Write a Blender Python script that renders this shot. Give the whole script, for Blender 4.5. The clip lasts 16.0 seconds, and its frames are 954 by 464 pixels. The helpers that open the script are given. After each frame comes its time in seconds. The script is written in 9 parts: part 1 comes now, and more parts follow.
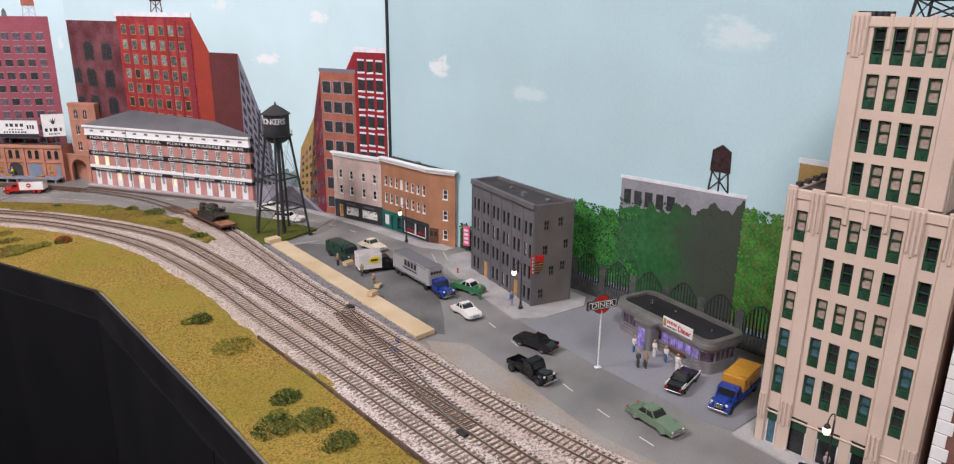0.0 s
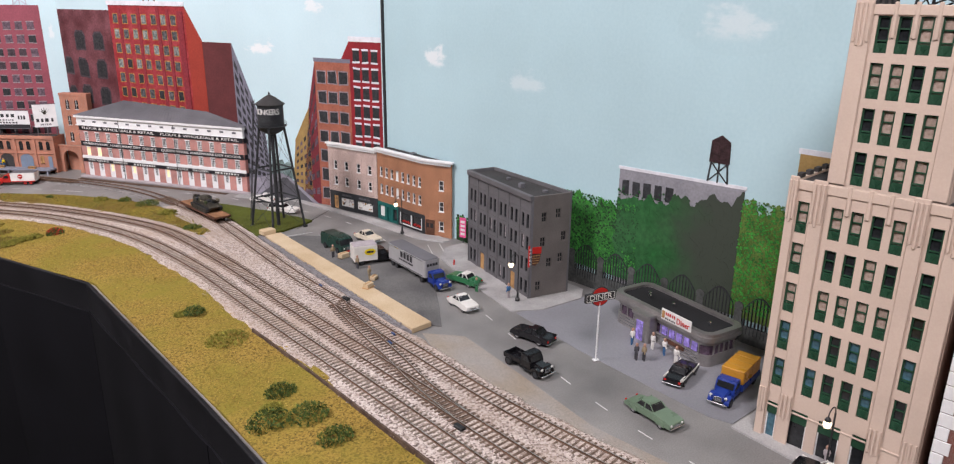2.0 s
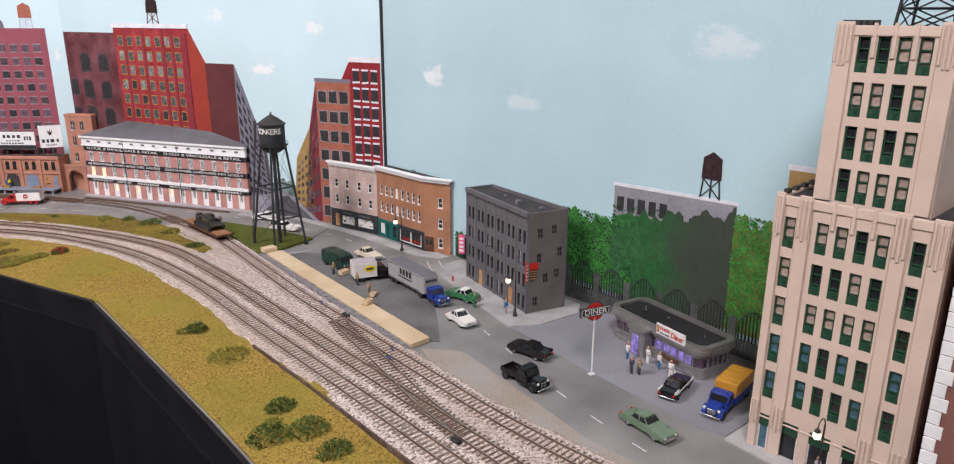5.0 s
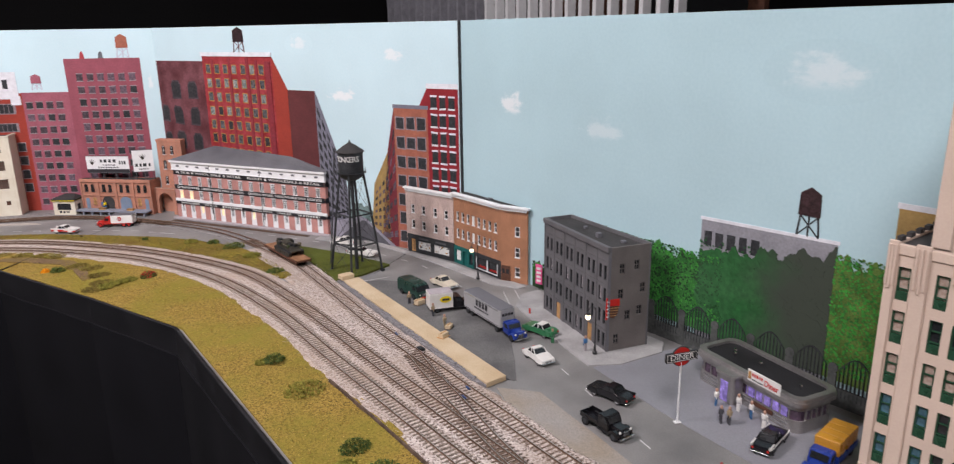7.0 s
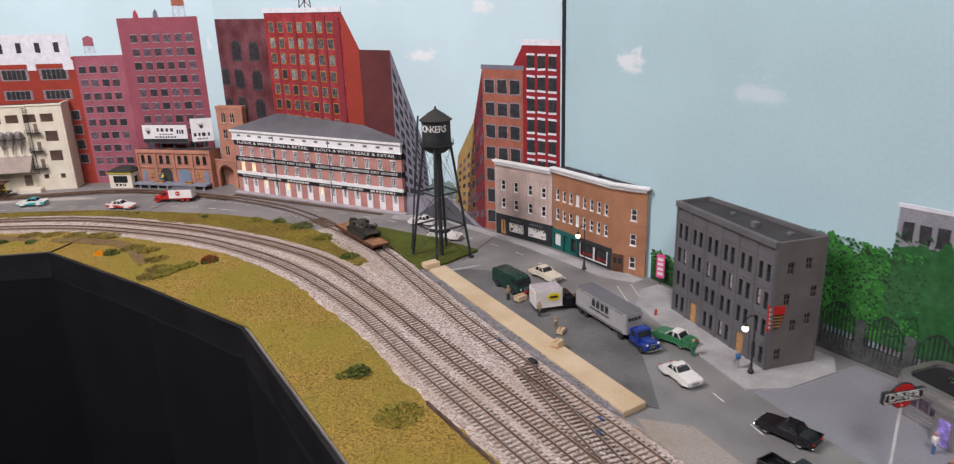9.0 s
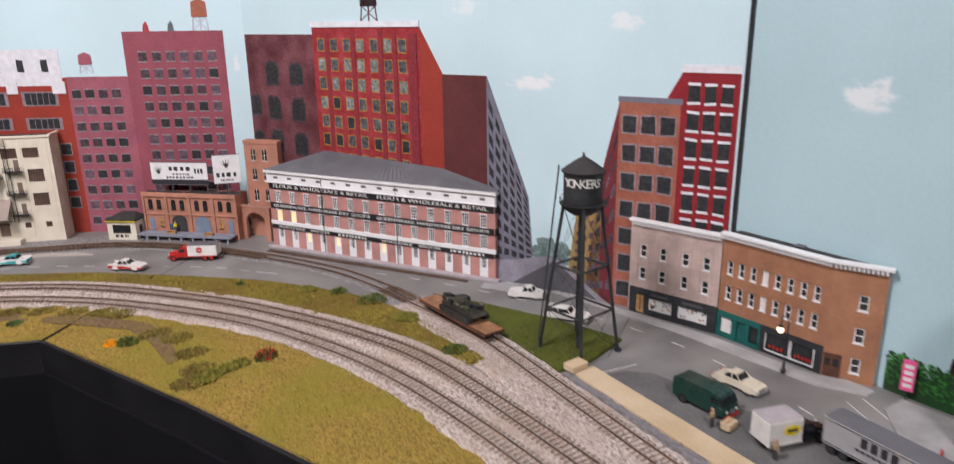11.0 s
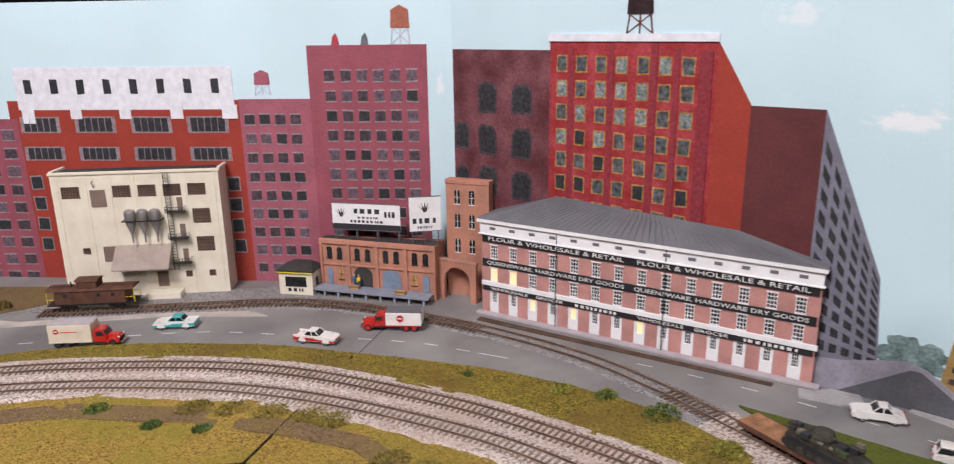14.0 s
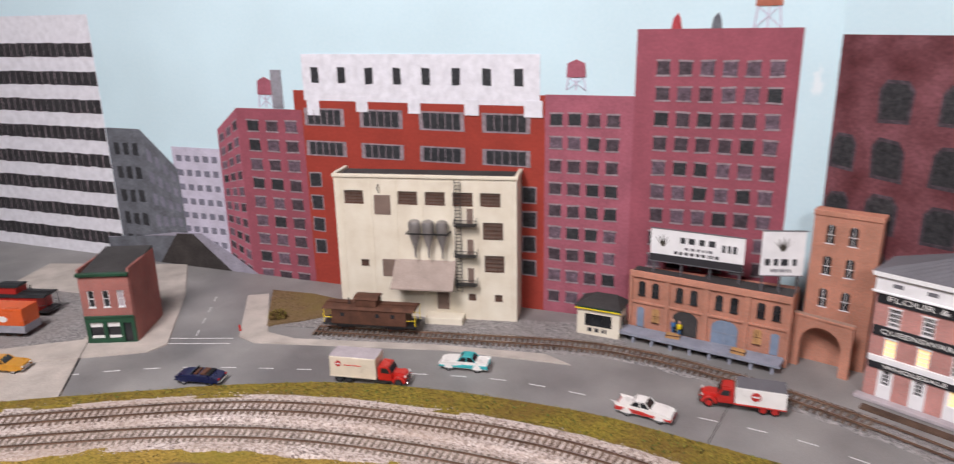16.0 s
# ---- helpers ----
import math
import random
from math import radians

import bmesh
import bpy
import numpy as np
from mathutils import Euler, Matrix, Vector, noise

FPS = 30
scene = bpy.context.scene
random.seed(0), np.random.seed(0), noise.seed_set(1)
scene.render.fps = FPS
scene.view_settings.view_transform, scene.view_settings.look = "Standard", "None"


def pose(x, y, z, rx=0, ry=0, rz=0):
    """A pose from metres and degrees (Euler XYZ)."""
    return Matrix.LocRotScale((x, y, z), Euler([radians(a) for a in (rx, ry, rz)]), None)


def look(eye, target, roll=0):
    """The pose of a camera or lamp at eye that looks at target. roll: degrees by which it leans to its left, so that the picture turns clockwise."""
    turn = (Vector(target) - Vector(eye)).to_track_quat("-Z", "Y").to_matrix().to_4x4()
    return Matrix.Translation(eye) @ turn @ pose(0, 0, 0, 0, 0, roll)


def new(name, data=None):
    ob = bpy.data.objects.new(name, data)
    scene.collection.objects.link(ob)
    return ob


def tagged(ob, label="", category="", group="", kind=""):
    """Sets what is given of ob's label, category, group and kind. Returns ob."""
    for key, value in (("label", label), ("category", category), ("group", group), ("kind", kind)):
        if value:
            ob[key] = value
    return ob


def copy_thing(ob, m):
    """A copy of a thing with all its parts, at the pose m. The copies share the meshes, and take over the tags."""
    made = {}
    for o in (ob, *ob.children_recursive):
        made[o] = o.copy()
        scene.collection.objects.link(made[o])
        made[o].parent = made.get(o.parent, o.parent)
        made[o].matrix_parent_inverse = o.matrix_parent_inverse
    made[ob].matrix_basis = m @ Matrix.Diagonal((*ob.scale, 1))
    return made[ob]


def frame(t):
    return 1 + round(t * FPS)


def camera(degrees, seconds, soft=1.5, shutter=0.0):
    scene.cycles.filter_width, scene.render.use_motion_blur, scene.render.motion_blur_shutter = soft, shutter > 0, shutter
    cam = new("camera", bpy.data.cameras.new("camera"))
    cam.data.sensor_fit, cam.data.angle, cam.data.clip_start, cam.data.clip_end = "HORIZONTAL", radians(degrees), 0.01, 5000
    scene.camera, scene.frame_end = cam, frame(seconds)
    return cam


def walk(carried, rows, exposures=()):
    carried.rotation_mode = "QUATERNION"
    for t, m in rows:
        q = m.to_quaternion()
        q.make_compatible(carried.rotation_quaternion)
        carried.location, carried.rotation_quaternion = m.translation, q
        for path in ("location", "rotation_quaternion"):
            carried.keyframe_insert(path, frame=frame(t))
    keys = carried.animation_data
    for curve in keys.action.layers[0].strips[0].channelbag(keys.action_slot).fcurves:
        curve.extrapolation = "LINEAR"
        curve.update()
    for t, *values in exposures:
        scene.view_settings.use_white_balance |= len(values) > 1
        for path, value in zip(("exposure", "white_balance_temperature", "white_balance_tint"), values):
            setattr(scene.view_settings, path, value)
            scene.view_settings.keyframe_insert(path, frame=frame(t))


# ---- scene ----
cam = camera(66.8, 16.0, 1.2, 0.4)
PATH = [
    (0, (0.145, 0.183, 0.396), (1.375, 1.645, -0.195), 0.6),
    (0.5, (0.147, 0.186, 0.395), (1.382, 1.642, -0.199), 0.6),
    (1, (0.15, 0.19, 0.393), (1.387, 1.64, -0.211), 0.4),
    (1.5, (0.152, 0.192, 0.391), (1.387, 1.639, -0.227), 0.5),
    (2, (0.15, 0.191, 0.393), (1.385, 1.64, -0.22), 0.7),
    (2.5, (0.147, 0.19, 0.394), (1.382, 1.642, -0.211), 0.8),
    (3, (0.147, 0.188, 0.394), (1.384, 1.642, -0.2), 0.7),
    (5.5, (0.146, 0.174, 0.401), (1.383, 1.642, -0.162), 0.2),
    (6, (0.148, 0.175, 0.406), (1.371, 1.659, -0.145), 0.1),
    (6.5, (0.148, 0.19, 0.413), (1.304, 1.73, -0.127), -0.6),
    (7, (0.162, 0.203, 0.418), (1.242, 1.8, -0.118), -0.9),
    (7.5, (0.19, 0.23, 0.414), (1.164, 1.891, -0.126), -0.7),
    (8, (0.217, 0.272, 0.401), (1.083, 1.974, -0.194), -0.4),
    (8.2, (0.226, 0.287, 0.405), (1.072, 1.993, -0.208), -1.5),
    (10.3, (0.126, 0.638, 0.371), (1.213, 2.204, -0.232), -0.4),
    (10.5, (0.135, 0.67, 0.371), (1.21, 2.243, -0.237), -0.6),
    (11, (0.157, 0.76, 0.383), (1.187, 2.379, -0.184), -0.8),
    (11.5, (0.179, 0.835, 0.393), (1.177, 2.499, -0.091), -0.9),
    (12, (0.196, 0.9, 0.388), (1.119, 2.602, -0.114), -0.7),
    (12.5, (0.188, 0.949, 0.384), (1.054, 2.668, -0.158), -0.8),
    (13, (0.159, 1.007, 0.381), (1.014, 2.722, -0.19), 0.0),
    (13.5, (0.116, 1.071, 0.385), (0.965, 2.796, -0.164), -0.3),
    (14, (0.077, 1.128, 0.39), (0.934, 2.852, -0.153), -0.8),
    (14.5, (0.044, 1.178, 0.385), (0.854, 2.922, -0.164), -0.7),
    (15, (0.028, 1.239, 0.385), (0.754, 3.009, -0.198), -0.1),
    (15.5, (0.008, 1.326, 0.387), (0.566, 3.157, -0.193), -0.6),
    (16, (-0.003, 1.397, 0.388), (0.344, 3.281, -0.187), -1.1),
]
walk(cam, [(t, look(eye, target, roll)) for t, eye, target, roll in PATH],
     [(0.0, -0.10), (3.0, -0.04), (6.0, -0.12), (8.0, -0.24), (11.0, -0.30), (12.5, -0.28), (14.5, -0.23), (16.0, -0.18)])

# ---- world, room light, exposure ----
scene.view_settings.exposure = 0.0
world = bpy.data.worlds.new("room_dimness")
scene.world = world
world.use_nodes = True
world.node_tree.nodes["Background"].inputs[0].default_value = (0.95, 0.98, 1.0, 1)
world.node_tree.nodes["Background"].inputs[1].default_value = 0.05


def room_lamp(x, y, z, sx, sy, power, target, colour=(1.0, 0.915, 0.94)):
    data = bpy.data.lights.new("ceiling_tube_light", "AREA")
    data.shape, data.size, data.size_y, data.energy, data.color = "RECTANGLE", sx, sy, power, colour
    ob = new("ceiling_tube_light", data)
    ob.matrix_world = look((x, y, z), target)
    return ob


room_lamp(-0.05, -0.10, 1.58, 0.35, 0.8, 43, (0.60, 1.0, 0))
room_lamp(-0.48, 1.42, 1.58, 0.5, 1.0, 80, (0.02, 2.02, 0))


# ---- materials ----
def mat(name, rgb, rough=0.6, metal=0.0, var=0.2, s1=25.0, s2=500.0, bump=0.15, dist=0.0006, alt=None, emit=0.0):
    """A painted or plastic surface with blotches at s1 and grain at s2 per metre; alt: the second colour of the blotches."""
    m = bpy.data.materials.new(name)
    m.use_nodes = True
    nt = m.node_tree
    b = nt.nodes["Principled BSDF"]
    tc = nt.nodes.new("ShaderNodeTexCoord")
    oi = nt.nodes.new("ShaderNodeObjectInfo")
    n1, n2 = nt.nodes.new("ShaderNodeTexNoise"), nt.nodes.new("ShaderNodeTexNoise")
    n1.inputs["Scale"].default_value, n2.inputs["Scale"].default_value = s1, s2
    n1.inputs["Detail"].default_value, n2.inputs["Detail"].default_value = 5, 3
    nt.links.new(tc.outputs["Object"], n1.inputs["Vector"])
    nt.links.new(tc.outputs["Object"], n2.inputs["Vector"])
    ramp = nt.nodes.new("ShaderNodeValToRGB")
    lo = tuple(max(0, c * (1 - var)) for c in rgb)
    hi = alt or tuple(min(1, c * (1 + var)) for c in rgb)
    ramp.color_ramp.elements[0].position, ramp.color_ramp.elements[1].position = 0.32, 0.68
    ramp.color_ramp.elements[0].color, ramp.color_ramp.elements[1].color = (*lo, 1), (*hi, 1)
    nt.links.new(n1.outputs["Fac"], ramp.inputs[0])
    mix = nt.nodes.new("ShaderNodeMixRGB")
    mix.blend_type, mix.inputs[0].default_value = "OVERLAY", min(0.9, var * 2)
    nt.links.new(ramp.outputs[0], mix.inputs[1])
    nt.links.new(n2.outputs["Fac"], mix.inputs[2])
    hsv = nt.nodes.new("ShaderNodeHueSaturation")
    mr = nt.nodes.new("ShaderNodeMapRange")
    mr.inputs[3].default_value, mr.inputs[4].default_value = 1 - var * 0.3, 1 + var * 0.3
    nt.links.new(oi.outputs["Random"], mr.inputs[0])
    nt.links.new(mr.outputs[0], hsv.inputs["Value"])
    nt.links.new(mix.outputs[0], hsv.inputs["Color"])
    nt.links.new(hsv.outputs[0], b.inputs["Base Color"])
    rr = nt.nodes.new("ShaderNodeMapRange")
    rr.inputs[3].default_value, rr.inputs[4].default_value = max(0.02, rough - 0.12), min(1, rough + 0.12)
    nt.links.new(n1.outputs["Fac"], rr.inputs[0])
    nt.links.new(rr.outputs[0], b.inputs["Roughness"])
    b.inputs["Metallic"].default_value = metal
    if rough > 0.5:
        b.inputs["Specular IOR Level"].default_value = 0.3
    if bump:
        bp = nt.nodes.new("ShaderNodeBump")
        bp.inputs["Strength"].default_value, bp.inputs["Distance"].default_value = bump, dist
        nt.links.new(n2.outputs["Fac"], bp.inputs["Height"])
        nt.links.new(bp.outputs[0], b.inputs["Normal"])
    if emit:
        b.inputs["Emission Color"].default_value, b.inputs["Emission Strength"].default_value = (*rgb, 1), emit
    return m


def speckle(name, colours, scale, rough=0.9, bump=0.6, dist=0.0015, patch=None, patch_scale=6.0):
    """Loose grains: cells of random colours out of a ramp, with patches of a second colour."""
    m = bpy.data.materials.new(name)
    m.use_nodes = True
    nt = m.node_tree
    b = nt.nodes["Principled BSDF"]
    tc = nt.nodes.new("ShaderNodeTexCoord")
    v = nt.nodes.new("ShaderNodeTexVoronoi")
    v.inputs["Scale"].default_value = scale
    nt.links.new(tc.outputs["Object"], v.inputs["Vector"])
    bw = nt.nodes.new("ShaderNodeSeparateColor")
    nt.links.new(v.outputs["Color"], bw.inputs[0])
    ramp = nt.nodes.new("ShaderNodeValToRGB")
    while len(ramp.color_ramp.elements) < len(colours):
        ramp.color_ramp.elements.new(0.5)
    for i, c in enumerate(colours):
        ramp.color_ramp.elements[i].position = i / max(1, len(colours) - 1)
        ramp.color_ramp.elements[i].color = (*c, 1)
    nt.links.new(bw.outputs[0], ramp.inputs[0])
    out = ramp.outputs[0]
    if patch:
        n = nt.nodes.new("ShaderNodeTexNoise")
        n.inputs["Scale"].default_value, n.inputs["Detail"].default_value = patch_scale, 6
        n.inputs["Roughness"].default_value = 0.65
        nt.links.new(tc.outputs["Object"], n.inputs["Vector"])
        r2 = nt.nodes.new("ShaderNodeValToRGB")
        r2.color_ramp.elements[0].position, r2.color_ramp.elements[1].position = 0.42, 0.62
        nt.links.new(n.outputs["Fac"], r2.inputs[0])
        mx = nt.nodes.new("ShaderNodeMixRGB")
        mx.inputs[2].default_value = (*patch, 1)
        scl = nt.nodes.new("ShaderNodeMath")
        scl.operation, scl.inputs[1].default_value = "MULTIPLY", 0.75
        nt.links.new(r2.outputs[0], scl.inputs[0])
        nt.links.new(scl.outputs[0], mx.inputs[0])
        nt.links.new(out, mx.inputs[1])
        out = mx.outputs[0]
    nt.links.new(out, b.inputs["Base Color"])
    b.inputs["Roughness"].default_value = rough
    b.inputs["Specular IOR Level"].default_value = 0.2
    bp = nt.nodes.new("ShaderNodeBump")
    bp.inputs["Strength"].default_value, bp.inputs["Distance"].default_value = bump, dist
    nt.links.new(v.outputs["Distance"], bp.inputs["Height"])
    nt.links.new(bp.outputs[0], b.inputs["Normal"])
    return m


def brickwork(name, rgb, mortar, width=0.0026, height=0.0009, rough=0.8):
    """Cast brick courses, too fine to pick apart."""
    m = mat(name, rgb, rough, 0, 0.22, 30, 900, 0.1)
    nt = m.node_tree
    b = nt.nodes["Principled BSDF"]
    src = b.inputs["Base Color"].links[0].from_socket
    tc = nt.nodes.new("ShaderNodeTexCoord")
    sep, com, add = nt.nodes.new("ShaderNodeSeparateXYZ"), nt.nodes.new("ShaderNodeCombineXYZ"), nt.nodes.new("ShaderNodeMath")
    nt.links.new(tc.outputs["Object"], sep.inputs[0])
    nt.links.new(sep.outputs[0], add.inputs[0])
    nt.links.new(sep.outputs[1], add.inputs[1])
    nt.links.new(add.outputs[0], com.inputs[0])
    nt.links.new(sep.outputs[2], com.inputs[1])
    br = nt.nodes.new("ShaderNodeTexBrick")
    br.inputs["Scale"].default_value = 1.0
    br.inputs["Brick Width"].default_value, br.inputs["Row Height"].default_value = width, height
    br.inputs["Mortar Size"].default_value = height * 0.1
    br.inputs["Color1"].default_value, br.inputs["Color2"].default_value, br.inputs["Mortar"].default_value = (1, 1, 1, 1), (0.8, 0.8, 0.8, 1), (0, 0, 0, 1)
    nt.links.new(com.outputs[0], br.inputs["Vector"])
    mul = nt.nodes.new("ShaderNodeMixRGB")
    mul.blend_type, mul.inputs[0].default_value = "MULTIPLY", 1.0
    nt.links.new(src, mul.inputs[1])
    nt.links.new(br.outputs["Color"], mul.inputs[2])
    fin = nt.nodes.new("ShaderNodeMixRGB")
    fin.inputs[2].default_value = (*mortar, 1)
    sc = nt.nodes.new("ShaderNodeMath")
    sc.operation, sc.inputs[1].default_value = "MULTIPLY", 0.7
    nt.links.new(br.outputs["Fac"], sc.inputs[0])
    nt.links.new(sc.outputs[0], fin.inputs[0])
    nt.links.new(mul.outputs[0], fin.inputs[1])
    nt.links.new(fin.outputs[0], b.inputs["Base Color"])
    return m


def glass(name, rgb=(0.02, 0.022, 0.025), rough=0.12):
    m = mat(name, rgb, rough, 0, 0.3, 60, 300, 0)
    m.node_tree.nodes["Principled BSDF"].inputs["Specular IOR Level"].default_value = 0.5
    return m


M = dict(
    sky_left=mat("sky_blue_paint_left", (0.56, 0.74, 0.80), 0.75, 0, 0.05, 5, 250, 0.05),
    sky_right=mat("sky_blue_paint_right", (0.44, 0.62, 0.675), 0.7, 0, 0.05, 5, 250, 0.05),
    road=mat("asphalt_grey", (0.185, 0.182, 0.182), 0.5, 0, 0.2, 9, 700, 0.2, alt=(0.275, 0.27, 0.262)),
    lot=mat("concrete_lot", (0.235, 0.238, 0.262), 0.48, 0, 0.12, 10, 700, 0.15),
    lot_dark=mat("dark_worn_asphalt", (0.125, 0.125, 0.128), 0.85, 0, 0.25, 14, 700, 0.25, alt=(0.18, 0.178, 0.175)),
    pave=mat("pavement_concrete", (0.38, 0.375, 0.375), 0.85, 0, 0.16, 30, 700, 0.15),
    pave_warm=mat("warm_pavement_concrete", (0.44, 0.40, 0.36), 0.85, 0, 0.16, 30, 700, 0.15),
    line=mat("road_line_white", (0.62, 0.62, 0.62), 0.8, 0, 0.1, 200, 900, 0.1),
    grass=speckle("turf_ochre_green", [(0.10, 0.070, 0.018), (0.26, 0.170, 0.036), (0.39, 0.265, 0.065), (0.31, 0.215, 0.045)], 620, patch=(0.23, 0.20, 0.03), patch_scale=9),
    grass_dark=speckle("turf_green", [(0.06, 0.050, 0.01), (0.21, 0.165, 0.026), (0.36, 0.27, 0.045)], 620, patch=(0.17, 0.105, 0.03), patch_scale=13),
    grass_deep=speckle("turf_deep_green", [(0.03, 0.045, 0.008), (0.075, 0.09, 0.015), (0.12, 0.12, 0.02)], 620, patch=(0.10, 0.12, 0.02), patch_scale=14),
    dirt=speckle("bare_brown_dirt", [(0.10, 0.065, 0.035), (0.17, 0.11, 0.06), (0.22, 0.15, 0.085)], 500, patch=(0.19, 0.14, 0.05), patch_scale=12),
    ballast=speckle("crushed_ballast", [(0.13, 0.10, 0.09), (0.42, 0.35, 0.31), (0.62, 0.54, 0.50), (0.72, 0.66, 0.62)], 520, patch=(0.42, 0.33, 0.27), patch_scale=5),
    cinder=speckle("grey_cinder_ballast", [(0.10, 0.10, 0.10), (0.26, 0.25, 0.25), (0.40, 0.38, 0.37)], 560, patch=(0.25, 0.23, 0.22), patch_scale=8),
    soil=mat("dark_brown_soil", (0.095, 0.060, 0.042), 0.95, 0, 0.35, 60, 900, 0.4),
    sand=mat("tan_platform_deck", (0.60, 0.455, 0.285), 0.85, 0, 0.12, 20, 600, 0.2, alt=(0.64, 0.52, 0.36)),
    sand_grey=mat("sandy_grey_dirt", (0.40, 0.34, 0.27), 0.9, 0, 0.2, 18, 700, 0.3, alt=(0.34, 0.32, 0.30)),
    tie=mat("weathered_tie", (0.16, 0.12, 0.095), 0.9, 0, 0.35, 90, 1200, 0.3, alt=(0.30, 0.25, 0.20)),
    rail=mat("weathered_rail", (0.16, 0.10, 0.07), 0.6, 0.3, 0.3, 40, 900, 0.1),
    railtop=mat("polished_railhead", (0.50, 0.46, 0.43), 0.35, 0.9, 0.15, 60, 900, 0.05),
    black=mat("black_board", (0.010, 0.010, 0.012), 0.55, 0, 0.3, 15, 500, 0.15),
    cloth=mat("black_cloth", (0.004, 0.004, 0.006), 0.95, 0, 0.3, 8, 900, 0.3),
    room=mat("dark_room_paint", (0.012, 0.012, 0.013), 0.9, 0, 0.2, 3, 100, 0.1),
    frame_black=mat("black_plastic", (0.018, 0.019, 0.021), 0.5, 0, 0.25, 60, 700, 0.1),
    steel_dark=mat("dark_grey_steel", (0.035, 0.038, 0.042), 0.55, 0.1, 0.3, 60, 700, 0.1),
    white=mat("white_paint", (0.78, 0.79, 0.80), 0.6, 0, 0.06, 60, 700, 0.1),
    white_mural=mat("brushed_white_paint", (0.70, 0.71, 0.76), 0.8, 0, 0.1, 90, 600, 0.2),
    cream=mat("cream_paint", (0.72, 0.66, 0.53), 0.7, 0, 0.07, 40, 600, 0.1, alt=(0.76, 0.72, 0.60)),
    beige=mat("beige_stone_paint", (0.61, 0.49, 0.41), 0.65, 0, 0.05, 20, 600, 0.08),
    green_dark=mat("dark_green_paint", (0.012, 0.06, 0.03), 0.5, 0, 0.2, 80, 700, 0.1),
    teal=mat("teal_storefront_paint", (0.012, 0.11, 0.10), 0.55, 0, 0.2, 80, 700, 0.1),
    pane=glass("dark_window_glass"),
    pane_brown=mat("dusty_brown_glass", (0.13, 0.095, 0.08), 0.4, 0, 0.2, 100, 900, 0.05),
    pane_blind=mat("drawn_blind", (0.36, 0.26, 0.21), 0.6, 0, 0.25, 300, 1500, 0.1, alt=(0.44, 0.35, 0.30)),
    pane_blue=glass("bluish_window_glass", (0.05, 0.12, 0.16), 0.15),
    pane_lit=mat("lit_window", (1.0, 0.66, 0.28), 0.5, 0, 0.1, 200, 900, 0, emit=0.9),
    lamp_glow=mat("lamp_glow", (1.0, 0.80, 0.55), 0.4, 0, 0.02, 200, 900, 0, emit=3.0),
    pane_dusk=mat("dim_diner_glass", (0.075, 0.050, 0.075), 0.2, 0, 0.5, 160, 600, 0),
    roof_black=mat("black_felt_roof", (0.016, 0.016, 0.018), 0.8, 0, 0.25, 25, 600, 0.2),
    pane_violet=mat("violet_lit_glass", (0.20, 0.15, 0.42), 0.25, 0, 0.7, 160, 600, 0, emit=0.45),
    brick_red=brickwork("red_brick", (0.56, 0.255, 0.225), (0.52, 0.38, 0.35)),
    brick_store=brickwork("brownish_red_brick", (0.38, 0.135, 0.115), (0.40, 0.26, 0.23)),
    brick_orange=brickwork("orange_brick", (0.52, 0.225, 0.15), (0.47, 0.31, 0.24)),
    brick_dark=brickwork("dark_brick", (0.20, 0.07, 0.055), (0.35, 0.28, 0.25)),
    brick_pink=brickwork("pinkish_grey_brick", (0.62, 0.48, 0.435), (0.42, 0.33, 0.3)),
    brick_brown=brickwork("brown_brick", (0.43, 0.205, 0.115), (0.33, 0.17, 0.10)),
    grey_wall=mat("grey_painted_wall", (0.125, 0.122, 0.13), 0.7, 0, 0.15, 30, 700, 0.15),
    grey_side=mat("brownish_grey_wall", (0.15, 0.135, 0.13), 0.75, 0, 0.15, 30, 700, 0.15),
    roof_dark=mat("tar_roof", (0.045, 0.043, 0.043), 0.85, 0, 0.25, 25, 600, 0.2),
    roof_grey=mat("slate_grey_roof", (0.14, 0.14, 0.155), 0.75, 0, 0.12, 25, 600, 0.15),
    plinth=mat("mauve_grey_stone", (0.40, 0.36, 0.38), 0.8, 0, 0.1, 60, 600, 0.15),
    black_band=mat("black_sign_band", (0.02, 0.02, 0.024), 0.6, 0, 0.2, 60, 600, 0.1),
    letter=mat("off_white_lettering", (0.70, 0.70, 0.68), 0.7, 0, 0.05, 100, 600, 0),
    letter_dark=mat("dark_lettering", (0.03, 0.03, 0.035), 0.7, 0, 0.05, 100, 600, 0),
    letter_red=mat("red_lettering", (0.50, 0.02, 0.015), 0.6, 0, 0.1, 100, 600, 0),
    letter_yellow=mat("yellow_lettering", (0.80, 0.62, 0.02), 0.6, 0, 0.1, 100, 600, 0),
    mural_red=mat("mural_red_paint", (0.34, 0.022, 0.022), 0.75, 0, 0.3, 35, 300, 0.2, alt=(0.40, 0.06, 0.075)),
    mural_pinkred=mat("mural_pinkish_red_paint", (0.33, 0.05, 0.07), 0.75, 0, 0.3, 45, 300, 0.2, alt=(0.24, 0.03, 0.04)),
    mural_redflat=mat("mural_plain_red", (0.31, 0.045, 0.03), 0.8, 0, 0.1, 25, 300, 0.1),
